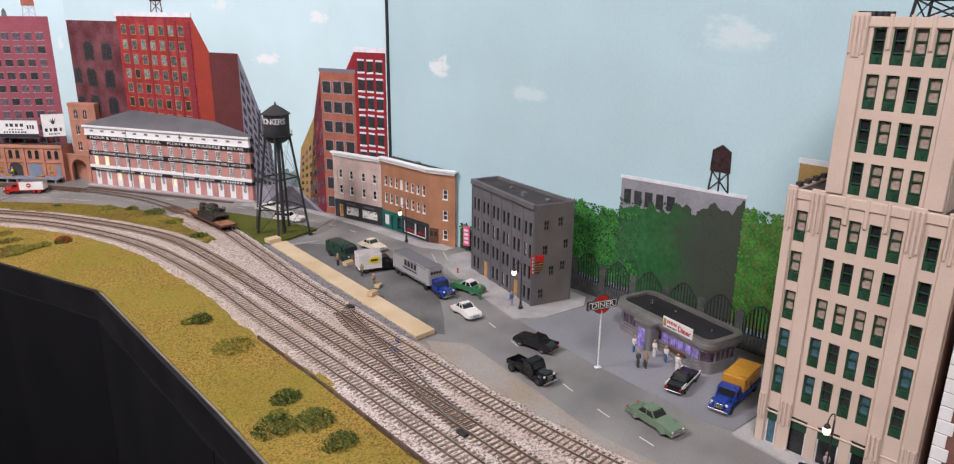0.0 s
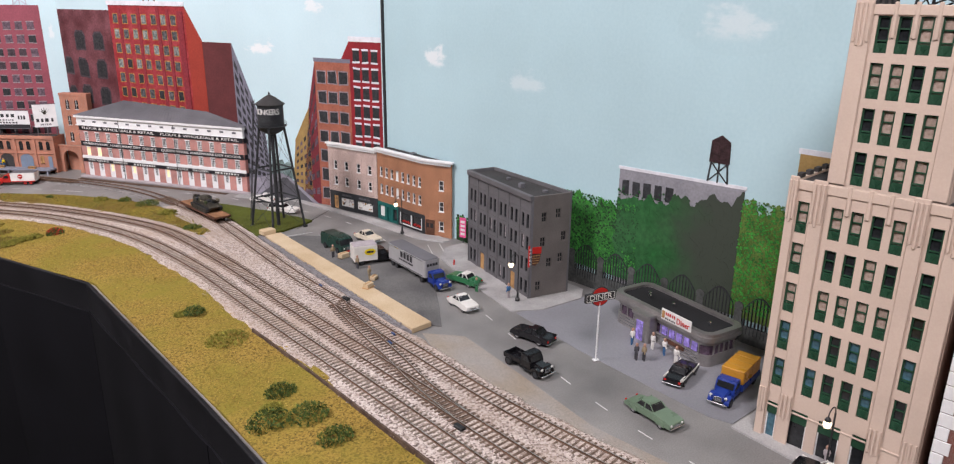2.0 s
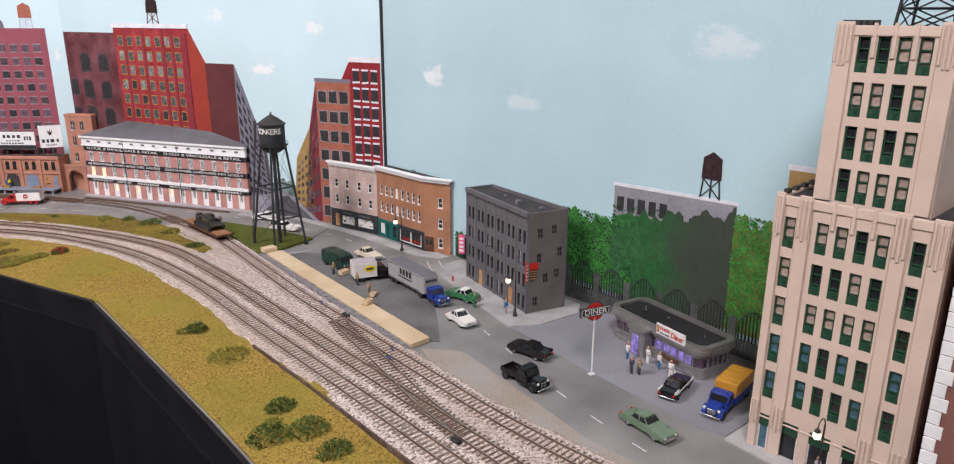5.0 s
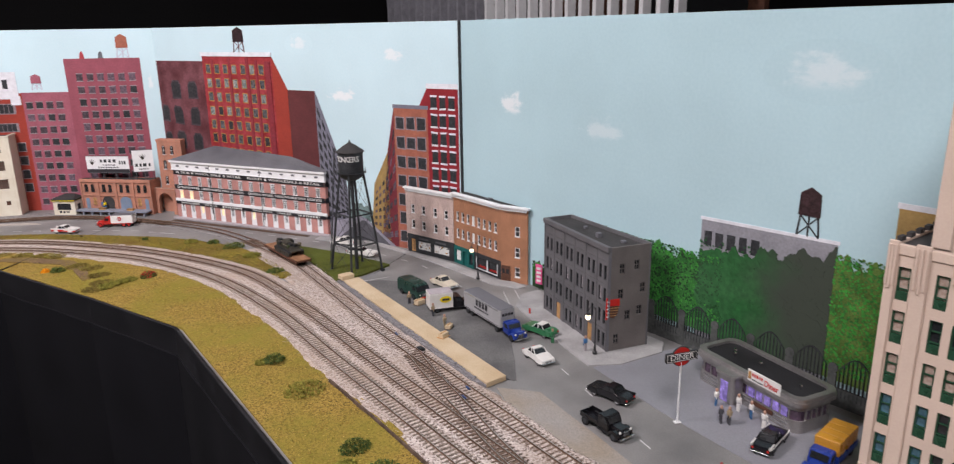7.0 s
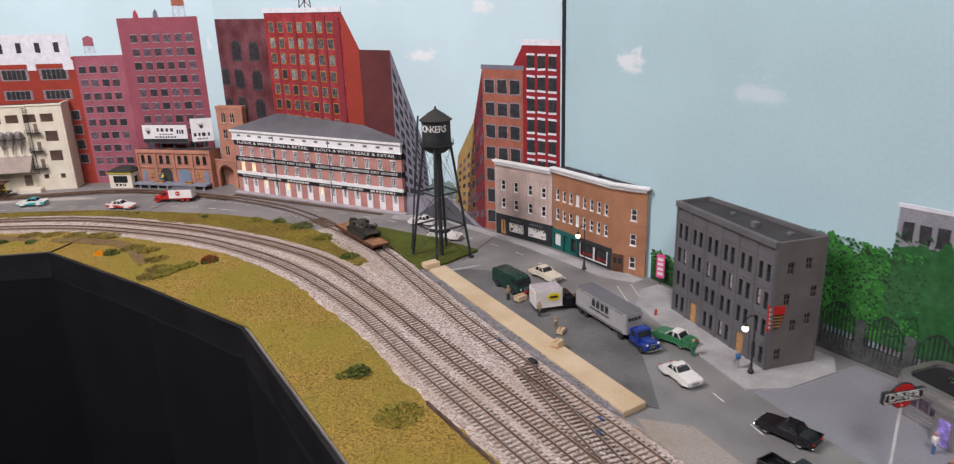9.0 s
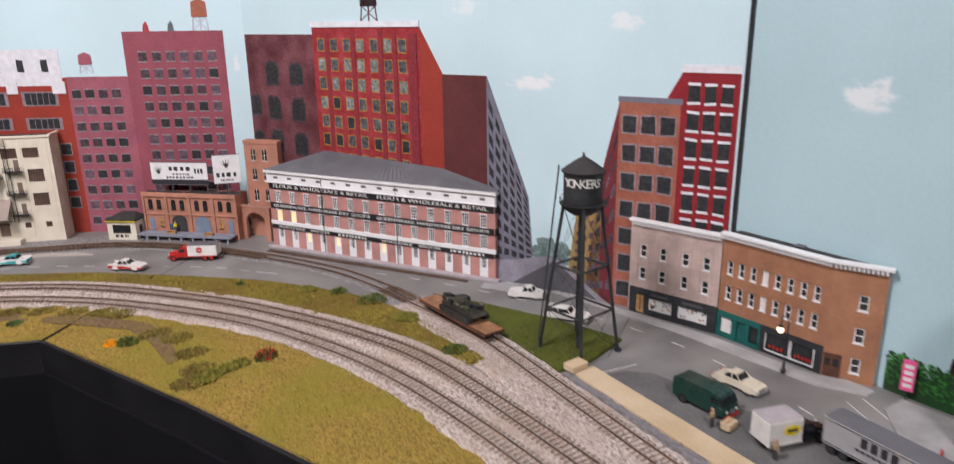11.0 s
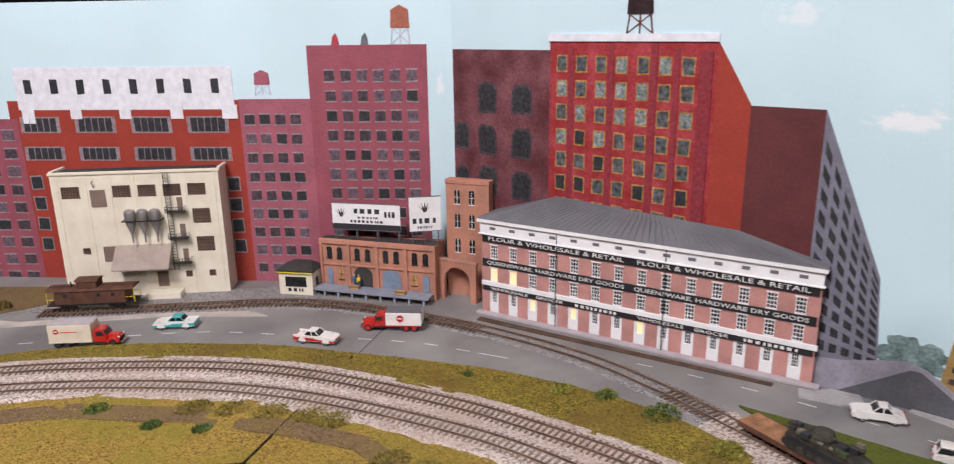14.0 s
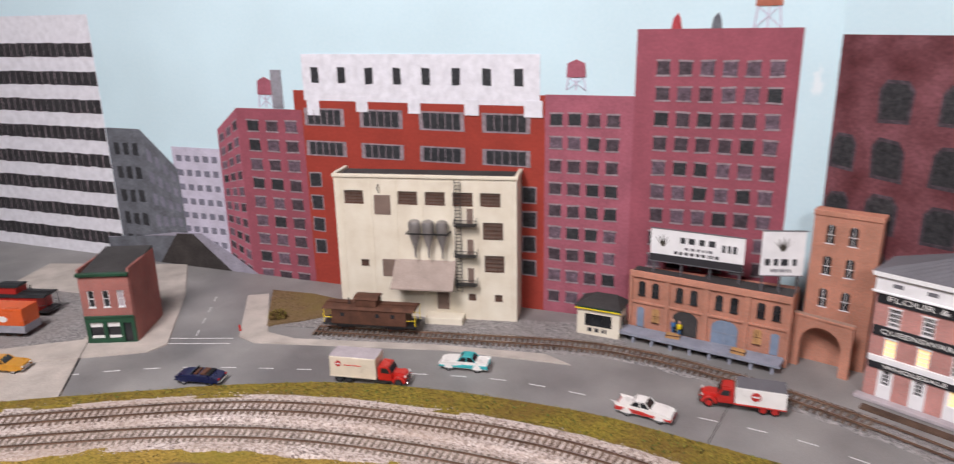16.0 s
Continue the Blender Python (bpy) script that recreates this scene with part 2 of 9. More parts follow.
    mural_maroon=mat("mural_maroon", (0.115, 0.032, 0.034), 0.8, 0, 0.15, 25, 300, 0.1),
    mural_dark=mat("mural_dark_maroon", (0.125, 0.032, 0.038), 0.8, 0, 0.3, 22, 300, 0.2, alt=(0.22, 0.085, 0.10)),
    mural_purple=mat("mural_purple_red", (0.28, 0.078, 0.105), 0.8, 0, 0.12, 30, 300, 0.1),
    mural_purple2=mat("mural_mauve_red", (0.32, 0.10, 0.135), 0.8, 0, 0.14, 30, 300, 0.1),
    mural_crimson=mat("mural_crimson", (0.26, 0.02, 0.028), 0.8, 0, 0.15, 40, 300, 0.1),
    mural_orange=mat("mural_brick_orange", (0.33, 0.115, 0.075), 0.8, 0, 0.15, 40, 300, 0.1),
    mural_bluegrey=mat("mural_blue_grey", (0.17, 0.17, 0.215), 0.8, 0, 0.15, 40, 300, 0.1),
    mural_grey=mat("mural_smoke_grey", (0.13, 0.14, 0.16), 0.8, 0, 0.25, 40, 300, 0.1),
    mural_billgrey=mat("mural_mid_grey", (0.25, 0.25, 0.28), 0.8, 0, 0.15, 40, 300, 0.1),
    mural_pave=mat("mural_mauve_pavement", (0.27, 0.26, 0.31), 0.8, 0, 0.15, 40, 300, 0.1),
    mural_road=mat("mural_dark_roadway", (0.10, 0.10, 0.115), 0.8, 0, 0.15, 40, 300, 0.1),
    mural_haze=mat("mural_hazy_green", (0.13, 0.21, 0.20), 0.8, 0, 0.4, 60, 300, 0.1, alt=(0.26, 0.36, 0.36)),
    mural_roadway=mat("mural_brown_black_road", (0.045, 0.040, 0.038), 0.8, 0, 0.3, 40, 300, 0.1),
    mural_side=mat("mural_shaded_crimson", (0.165, 0.028, 0.038), 0.8, 0, 0.2, 30, 300, 0.1),
    mural_fence=mat("mural_fence_stone", (0.075, 0.080, 0.078), 0.8, 0, 0.3, 60, 300, 0.1),
    mural_lav=mat("mural_lavender", (0.52, 0.50, 0.60), 0.8, 0, 0.12, 40, 300, 0.1),
    mural_yellow=mat("mural_ochre", (0.34, 0.225, 0.085), 0.8, 0, 0.12, 40, 300, 0.1),
    mural_pane=mat("mural_slate_pane", (0.055, 0.06, 0.07), 0.7, 0, 0.5, 160, 500, 0.1, alt=(0.14, 0.15, 0.16)),
    mural_pane2=mat("mural_warm_pane", (0.06, 0.045, 0.055), 0.7, 0, 0.4, 160, 500, 0.1),
    mural_mauve_pane=mat("mural_mauve_grey_pane", (0.12, 0.085, 0.11), 0.8, 0, 0.4, 160, 500, 0.1),
    mural_pale_pane=mat("mural_pale_slate_pane", (0.15, 0.19, 0.19), 0.7, 0, 0.5, 180, 500, 0.1, alt=(0.30, 0.34, 0.33)),
    mural_trim=mat("mural_ochre_trim", (0.36, 0.20, 0.06), 0.8, 0, 0.4, 160, 500, 0.1),
    mural_trim2=mat("mural_grey_trim", (0.26, 0.21, 0.23), 0.8, 0, 0.25, 160, 500, 0.1),
    mural_black=mat("mural_black_pane", (0.03, 0.032, 0.036), 0.7, 0, 0.4, 160, 500, 0.1),
    leaf=mat("mural_leaf_green", (0.03, 0.16, 0.035), 0.8, 0, 0.3, 60, 700, 0.2, alt=(0.06, 0.24, 0.05)),
    leaf_dark=mat("mural_dark_green", (0.014, 0.11, 0.024), 0.8, 0, 0.3, 9, 500, 0.2, alt=(0.03, 0.05, 0.028)),
    leaf_bright=mat("mural_bright_leaf", (0.05, 0.26, 0.04), 0.8, 0, 0.3, 60, 700, 0.2),
    leaf_yellow=mat("mural_yellow_green", (0.085, 0.165, 0.028), 0.8, 0, 0.4, 30, 700, 0.2, alt=(0.135, 0.215, 0.05)),
    mural_arch=mat("mural_arch_pane", (0.024, 0.024, 0.028), 0.8, 0, 0.4, 220, 700, 0.2, alt=(0.05, 0.05, 0.054)),
    mural_tank=mat("mural_brown_black", (0.032, 0.016, 0.018), 0.8, 0, 0.5, 160, 500, 0.2),
    bush=mat("bush_foam_green", (0.045, 0.085, 0.022), 0.95, 0, 0.4, 200, 1200, 0.3, alt=(0.12, 0.17, 0.04)),
    bush_olive=mat("bush_foam_olive", (0.20, 0.20, 0.03), 0.95, 0, 0.4, 200, 1200, 0.3, alt=(0.34, 0.31, 0.06)),
    bush_red=mat("red_flower_foam", (0.42, 0.02, 0.02), 0.9, 0, 0.3, 300, 1200, 0.3),
    bush_orange=mat("orange_flower_foam", (0.80, 0.32, 0.01), 0.9, 0, 0.2, 300, 1200, 0.3),
    canopy=mat("brownish_grey_sheet", (0.34, 0.28, 0.245), 0.8, 0, 0.12, 40, 700, 0.1),
    hatch=mat("dull_brown_hatch", (0.20, 0.145, 0.12), 0.8, 0, 0.12, 60, 700, 0.1),
    rust=mat("rust_brown_paint", (0.10, 0.045, 0.028), 0.75, 0, 0.3, 60, 700, 0.2),
    wood=mat("tan_wood", (0.42, 0.24, 0.10), 0.8, 0, 0.25, 80, 800, 0.2),
    olive=mat("olive_drab_paint", (0.045, 0.041, 0.032), 0.75, 0, 0.5, 90, 800, 0.2),
    olive_green=mat("dull_green_canvas", (0.060, 0.075, 0.035), 0.85, 0, 0.4, 120, 800, 0.2),
    canvas=mat("dusty_canvas", (0.17, 0.15, 0.11), 0.9, 0, 0.3, 120, 800, 0.2),
    chrome=mat("chrome_trim", (0.65, 0.66, 0.68), 0.2, 1.0, 0.1, 100, 500, 0),
    steel=mat("brushed_stainless", (0.36, 0.345, 0.34), 0.42, 0.7, 0.15, 60, 900, 0.05),
    rubber=mat("tyre_rubber", (0.015, 0.015, 0.016), 0.8, 0, 0.2, 200, 900, 0.1),
    skin=mat("figurine_flesh_paint", (0.45, 0.27, 0.2), 0.7, 0, 0.1, 200, 900, 0),
    door_blue=mat("grey_blue_door", (0.19, 0.25, 0.34), 0.7, 0, 0.12, 80, 700, 0.1),
    dock=mat("grey_blue_dock", (0.26, 0.28, 0.34), 0.8, 0, 0.15, 60, 700, 0.1),
)

for k in ("cloth", "black"):
    M[k].node_tree.nodes["Principled BSDF"].inputs["Specular IOR Level"].default_value = 0.18 if k == "cloth" else 0.35


def paint(name, rgb, rough=0.3):
    """Car enamel, one material a colour."""
    key = "enamel_" + name
    if key not in M:
        M[key] = mat(key, rgb, rough, 0, 0.08, 60, 700, 0.03)
    return M[key]


# ---- mesh helpers ----
from mathutils.geometry import tessellate_polygon


def box(bm, x0, x1, y0, y1, z0, z1):
    vs = [bm.verts.new(p) for p in ((x0, y0, z0), (x1, y0, z0), (x1, y1, z0), (x0, y1, z0), (x0, y0, z1), (x1, y0, z1), (x1, y1, z1), (x0, y1, z1))]
    for f in ((3, 2, 1, 0), (4, 5, 6, 7), (0, 1, 5, 4), (1, 2, 6, 5), (2, 3, 7, 6), (3, 0, 4, 7)):
        bm.faces.new([vs[i] for i in f])
    return vs


def prism(bm, pts, z0, z1):
    """An upright slab over a flat outline, counter-clockwise from above."""
    if sum(a[0] * b[1] - b[0] * a[1] for a, b in zip(pts, pts[1:] + pts[:1])) < 0:
        pts = pts[::-1]
    lo, hi = [bm.verts.new((x, y, z0)) for x, y in pts], [bm.verts.new((x, y, z1)) for x, y in pts]
    n = len(pts)
    for i in range(n):
        bm.faces.new((lo[i], lo[(i + 1) % n], hi[(i + 1) % n], hi[i]))
    for a, b, c in tessellate_polygon([[Vector((x, y, 0)) for x, y in pts]]):
        bm.faces.new((hi[a], hi[b], hi[c]))
        bm.faces.new((lo[c], lo[b], lo[a]))
    bm.normal_update()
    bmesh.ops.recalc_face_normals(bm, faces=[f for f in bm.faces])


def slab(bm, pts, y0, y1):
    """A slab over an outline in x and z, from y0 (front) to y1."""
    if sum(a[0] * b[1] - b[0] * a[1] for a, b in zip(pts, pts[1:] + pts[:1])) < 0:
        pts = pts[::-1]
    fr, bk = [bm.verts.new((x, y0, z)) for x, z in pts], [bm.verts.new((x, y1, z)) for x, z in pts]
    n = len(pts)
    for i in range(n):
        bm.faces.new((fr[(i + 1) % n], fr[i], bk[i], bk[(i + 1) % n]))
    if n <= 4:
        bm.faces.new(fr)
        bm.faces.new(bk[::-1])
        return
    for a, b, c in tessellate_polygon([[Vector((x, z, 0)) for x, z in pts]]):
        area = (pts[b][0] - pts[a][0]) * (pts[c][1] - pts[a][1]) - (pts[c][0] - pts[a][0]) * (pts[b][1] - pts[a][1])
        t = (a, b, c) if area > 0 else (c, b, a)
        bm.faces.new([fr[k] for k in t])
        bm.faces.new([bk[k] for k in t[::-1]])


def rod(bm, a, b, r, r2=None, n=8):
    """A round bar from a to b."""
    a, b = Vector(a), Vector(b)
    q = (b - a).to_track_quat("Z", "Y")
    r2 = r if r2 is None else r2
    lo = [bm.verts.new(a + q @ Vector((r * math.cos(k * math.tau / n), r * math.sin(k * math.tau / n), 0))) for k in range(n)]
    hi = [bm.verts.new(b + q @ Vector((r2 * math.cos(k * math.tau / n), r2 * math.sin(k * math.tau / n), 0))) for k in range(n)]
    for k in range(n):
        bm.faces.new((lo[k], lo[(k + 1) % n], hi[(k + 1) % n], hi[k]))
    bm.faces.new(lo[::-1])
    bm.faces.new(hi)


def lathe(bm, rings, n=20, cx=0, cy=0):
    """A turned form: rings of (radius, height)."""
    loops = [[bm.verts.new((cx + r * math.cos(k * math.tau / n), cy + r * math.sin(k * math.tau / n), z)) for k in range(n)] for r, z in rings]
    for p, q in zip(loops, loops[1:]):
        for k in range(n):
            bm.faces.new((p[k], p[(k + 1) % n], q[(k + 1) % n], q[k]))
    bm.faces.new(loops[0][::-1])
    bm.faces.new(loops[-1])


def bevel(bm, width, segments=2):
    bmesh.ops.bevel(bm, geom=bm.edges[:], offset=width, segments=segments, affect="EDGES", clamp_overlap=True)


def link(name, bm, material, smooth=False):
    me = bpy.data.meshes.new(name)
    bm.normal_update()
    bm.to_mesh(me)
    bm.free()
    for m in material if isinstance(material, (list, tuple)) else (material,):
        me.materials.append(m)
    if smooth:
        for p in me.polygons:
            p.use_smooth = True
        me.set_sharp_from_angle(angle=radians(40))
    return new(name, me)


def part(name, bm, material, parent, label="", smooth=False):
    ob = link(name, bm, material, smooth)
    ob.parent = parent
    return tagged(ob, label) if label else ob


def share(name, me, parent, x=0, y=0, z=0, rz=0, label=""):
    """One more piece on the same mesh."""
    ob = new(name, me)
    ob.parent = parent
    ob.matrix_basis = pose(x, y, z, 0, 0, rz)
    return tagged(ob, label) if label else ob


def thing(name, m, label, category, group="", kind=""):
    ob = new(name)
    ob.empty_display_size = 0.01
    ob.matrix_basis = m
    return tagged(ob, label, category, group, kind)


def facing(p, q, z=0.0):
    """The pose of a front that runs from p to q, left to right as it is looked at: x along it, y into it."""
    return pose(p[0], p[1], z, 0, 0, math.degrees(math.atan2(q[1] - p[1], q[0] - p[0])))


def boxes(name, spans, material, parent, label="", bev=0.0):
    bm = bmesh.new()
    for s in spans:
        box(bm, *s)
    if bev:
        bevel(bm, bev, 1)
    return part(name, bm, material, parent, label)


def wall(bm, w, h, y0, y1, holes, z0=0.0, x0=0.0):
    """A wall in the x z plane with openings (xa, xb, za, zb) that go through it."""
    xs = sorted({x0, x0 + w, *(v for o in holes for v in o[:2])})
    zs = sorted({z0, z0 + h, *(v for o in holes for v in o[2:])})
    for za, zb in zip(zs, zs[1:]):
        for xa, xb in zip(xs, xs[1:]):
            cx, cz = (xa + xb) / 2, (za + zb) / 2
            if not any(o[0] < cx < o[1] and o[2] < cz < o[3] for o in holes):
                box(bm, xa, xb, y0, y1, za, zb)
    bmesh.ops.remove_doubles(bm, verts=bm.verts[:], dist=1e-6)


def text(name, body, size, material, parent, m, label="", width=0.0, depth=0.0003):
    cu = bpy.data.curves.new(name, "FONT")
    cu.body, cu.size, cu.extrude, cu.align_x, cu.align_y = body, size, depth, "CENTER", "CENTER"
    cu.resolution_u = 2
    ob = bpy.data.objects.new(name, cu)
    scene.collection.objects.link(ob)
    me = bpy.data.meshes.new_from_object(ob.evaluated_get(bpy.context.evaluated_depsgraph_get()))
    bpy.data.objects.remove(ob)
    if width:
        xs = [v.co.x for v in me.vertices]
        me.transform(Matrix.Diagonal((width / max(1e-6, max(xs) - min(xs)), 1, 1, 1)))
    me.materials.clear()
    me.materials.append(material)
    ob = new(name, me)
    ob.parent = parent
    ob.matrix_basis = m
    return tagged(ob, label) if label else ob


UP = pose(0, 0, 0, 90)  # turns writing upright, to be read from the front


def smooth_line(pts, step):
    """A smooth line through the points, in even steps."""
    out = []
    ext = [tuple(2 * a - b for a, b in zip(pts[0], pts[1]))] + list(pts) + [tuple(2 * a - b for a, b in zip(pts[-1], pts[-2]))]
    for i in range(1, len(ext) - 2):
        p0, p1, p2, p3 = (Vector(v) for v in ext[i - 1:i + 3])
        n = max(2, int((p2 - p1).length / 0.004))
        for k in range(n):
            t = k / n
            out.append(0.5 * (2 * p1 + (p2 - p0) * t + (2 * p0 - 5 * p1 + 4 * p2 - p3) * t * t + (3 * p1 - p0 - 3 * p2 + p3) * t ** 3))
    out.append(Vector(pts[-1]))
    res, carry = [out[0]], 0.0
    for a, b in zip(out, out[1:]):
        d = (b - a).length
        while carry + d >= step:
            k = (step - carry) / d
            a = a.lerp(b, k)
            res.append(a.copy())
            d, carry = (b - a).length, 0.0
        carry += d
    return res


def normals(line):
    """The left-hand normals along a line."""
    out = []
    for i in range(len(line)):
        d = line[min(i + 1, len(line) - 1)] - line[max(i - 1, 0)]
        out.append(Vector((-d.y, d.x)).normalized())
    return out


# ---- the room and the layout's table ----
SEAM, BEND = (0.880, 1.308), (0.529, 2.111)
D2 = Vector((-0.852, 0.523)).normalized()
LEFT_END = (BEND[0] + 1.5 * D2.x, BEND[1] + 1.5 * D2.y)
RIGHT_END = (0.880 + 0.048 * 1.5, 1.308 - 1.5)
PANEL_TOP = 0.436
P_RIGHT, P_MID, P_LEFT = facing(SEAM, RIGHT_END), facing(BEND, SEAM), facing(LEFT_END, BEND)
FRONT = [(0.36, -0.19), (0.358, 0.84), (0.349, 1.265), (0.262, 1.483), (0.143, 1.75), (-0.02, 1.815), (-0.75, 2.02)]


def structure(name, bm, material, label, category):
    return tagged(link(name, bm, material), label, category, "", "structure")


def room():
    bm = bmesh.new()
    box(bm, -3.2, 3.4, -2.6, 5.2, -1.16, -1.10)
    structure("floor", bm, M["room"], "dark carpeted floor of the layout room", "floor")
    bm = bmesh.new()
    box(bm, -3.2, 3.4, -2.6, 5.2, 1.62, 1.68)
    structure("ceiling", bm, M["room"], "dark ceiling above the layout", "ceiling")
    for name, s in (("wall_east", (3.34, 3.4, -2.54, 5.14)), ("wall_west", (-3.2, -3.14, -2.54, 5.14)), ("wall_north", (-3.2, 3.4, 5.14, 5.2)), ("wall_south", (-3.2, 3.4, -2.6, -2.54))):
        bm = bmesh.new()
        box(bm, *s, -1.10, 1.62)
        structure(name, bm, M["room"], "dark unlit wall of the layout room", "wall")


room()


def table():
    pts = FRONT + [(LEFT_END[0] - 0.06, LEFT_END[1]), LEFT_END, BEND, SEAM, RIGHT_END]
    bm = bmesh.new()
    prism(bm, pts, -0.05, 0.0)
    structure("ground", bm, M["road"], "grey painted ground sheet of the model layout", "ground")
    th = thing("layout_fascia", pose(0, 0, 0), "glossy black board edging the front of the layout", "fascia", "", "structure")
    for a, b in zip(FRONT, FRONT[1:]):
        m = facing(a, b)
        length = math.dist(a, b)
        bm = bmesh.new()
        box(bm, -0.001, length + 0.001, 0.0, 0.005, -0.040, 0.007)
        box(bm, -0.001, length + 0.001, -0.003, 0.0, -0.040, -0.034)
        bevel(bm, 0.0008, 1)
        part("board", bm, M["black"], th).matrix_basis = m
        bm = bmesh.new()
        n = int(length / 0.012)
        for k in range(n):
            x0, x1 = length * k / n, length * (k + 1) / n
            y0, y1 = 0.006 + 0.0015 * math.sin(k * 0.5), 0.006 + 0.0015 * math.sin(k * 0.5 + 0.5)
            vs = [bm.verts.new(p) for p in ((x0, y0, -1.1), (x1, y1, -1.1), (x1, y1 * 0.6, -0.036), (x0, y0 * 0.6, -0.036), (x0, y0 + 0.004, -1.1), (x1, y1 + 0.004, -1.1), (x1, y1 * 0.6 + 0.004, -0.036), (x0, y0 * 0.6 + 0.004, -0.036))]
            for f in ((0, 1, 2, 3), (5, 4, 7, 6), (0, 3, 7, 4), (1, 5, 6, 2), (3, 2, 6, 7), (0, 4, 5, 1)):
                bm.faces.new([vs[i] for i in f])
        part("skirt", bm, M["cloth"], th, "black cloth hanging below the board").matrix_basis = m


table()


def panels():
    for name, m, a, b, sky, label in (("backdrop_right", P_RIGHT, SEAM, RIGHT_END, "sky_right", "plain blue sky board with faint painted clouds"),
                                      ("backdrop_middle", P_MID, BEND, SEAM, "sky_left", "pale blue sky board with painted city buildings"),
                                      ("backdrop_left", P_LEFT, LEFT_END, BEND, "sky_left", "pale blue sky board with painted city buildings")):
        bm = bmesh.new()
        box(bm, 0.0, math.dist(a, b), 0.0, 0.006, -0.05, PANEL_TOP)
        ob = structure(name, bm, M[sky], label, "backdrop")
        ob.matrix_basis = m
    bm = bmesh.new()
    box(bm, -0.002, 0.0022, -0.004, 0.008, 0.0, PANEL_TOP)
    ob = structure("trim", bm, M["frame_black"], "black strip closing the joint of two sky boards", "trim")
    ob.matrix_basis = facing(SEAM, RIGHT_END)


panels()


def blob(cx, cz, rx, rz, seed, flat=0.45, n=72):
    """An uneven cloud outline with a flattened foot."""
    rnd = random.Random(seed)
    ph = [rnd.uniform(0, 6.28) for _ in range(4)]
    out = []
    for k in range(n):
        a = k * math.tau / n
        r = 0.78 + 0.24 * abs(math.sin(2.5 * a + ph[0])) + 0.14 * abs(math.sin(5.5 * a + ph[1])) + 0.05 * math.sin(17 * a + ph[2])
        z = math.sin(a) * r
        out.append((cx + rx * math.cos(a) * r, cz + rz * (z if z > 0 else z * flat)))
    return out


def cloud_paint(cx, cz, rx, rz, sky, strength, seed):
    """White paint that thins out unevenly into the sky colour."""
    m = mat("soft_cloud_paint", sky, 0.75, 0, 0.05, 5, 250, 0.05)
    nt = m.node_tree
    b = nt.nodes["Principled BSDF"]
    src = b.inputs["Base Color"].links[0].from_socket
    tc = nt.nodes.new("ShaderNodeTexCoord")
    mp = nt.nodes.new("ShaderNodeMapping")
    mp.inputs["Location"].default_value = (-cx / rx, 0, -cz / rz)
    mp.inputs["Scale"].default_value = (1 / rx, 0, 1 / rz)
    nt.links.new(tc.outputs["Object"], mp.inputs["Vector"])
    ln = nt.nodes.new("ShaderNodeVectorMath")
    ln.operation = "LENGTH"
    nt.links.new(mp.outputs[0], ln.inputs[0])
    off = nt.nodes.new("ShaderNodeVectorMath")
    off.operation, off.inputs[1].default_value = "ADD", (seed * 3.7, 0, seed * 1.9)
    nt.links.new(mp.outputs[0], off.inputs[0])
    n = nt.nodes.new("ShaderNodeTexNoise")
    n.inputs["Scale"].default_value, n.inputs["Detail"].default_value, n.inputs["Roughness"].default_value = 2.0, 6, 0.6
    nt.links.new(off.outputs[0], n.inputs["Vector"])
    sep = nt.nodes.new("ShaderNodeSeparateXYZ")
    nt.links.new(mp.outputs[0], sep.inputs[0])
    steps = [("MULTIPLY", n.outputs["Fac"], 1.9), ("SUBTRACT", None, ln.outputs["Value"]), ("ADD", None, -0.30)]
    out = None
    for op, first, second in steps:
        k = nt.nodes.new("ShaderNodeMath")
        k.operation = op
        nt.links.new(first or out, k.inputs[0])
        if isinstance(second, float):
            k.inputs[1].default_value = second
        else:
            nt.links.new(second, k.inputs[1])
        out = k.outputs[0]
    mr = nt.nodes.new("ShaderNodeMapRange")
    mr.interpolation_type = "SMOOTHSTEP"
    mr.inputs[1].default_value, mr.inputs[2].default_value, mr.inputs[4].default_value = 0.0, 0.42, strength
    nt.links.new(out, mr.inputs[0])
    # a flat foot
    foot = nt.nodes.new("ShaderNodeMapRange")
    foot.interpolation_type = "SMOOTHSTEP"
    foot.inputs[1].default_value, foot.inputs[2].default_value = -0.62, -0.25
    nt.links.new(sep.outputs[2], foot.inputs[0])
    both = nt.nodes.new("ShaderNodeMath")
    both.operation = "MULTIPLY"
    nt.links.new(mr.outputs[0], both.inputs[0])
    nt.links.new(foot.outputs[0], both.inputs[1])
    mx = nt.nodes.new("ShaderNodeMixRGB")
    mx.inputs[2].default_value = (0.80, 0.84, 0.86, 1)
    nt.links.new(both.outputs[0], mx.inputs[0])
    nt.links.new(src, mx.inputs[1])
    nt.links.new(mx.outputs[0], b.inputs["Base Color"])
    return m


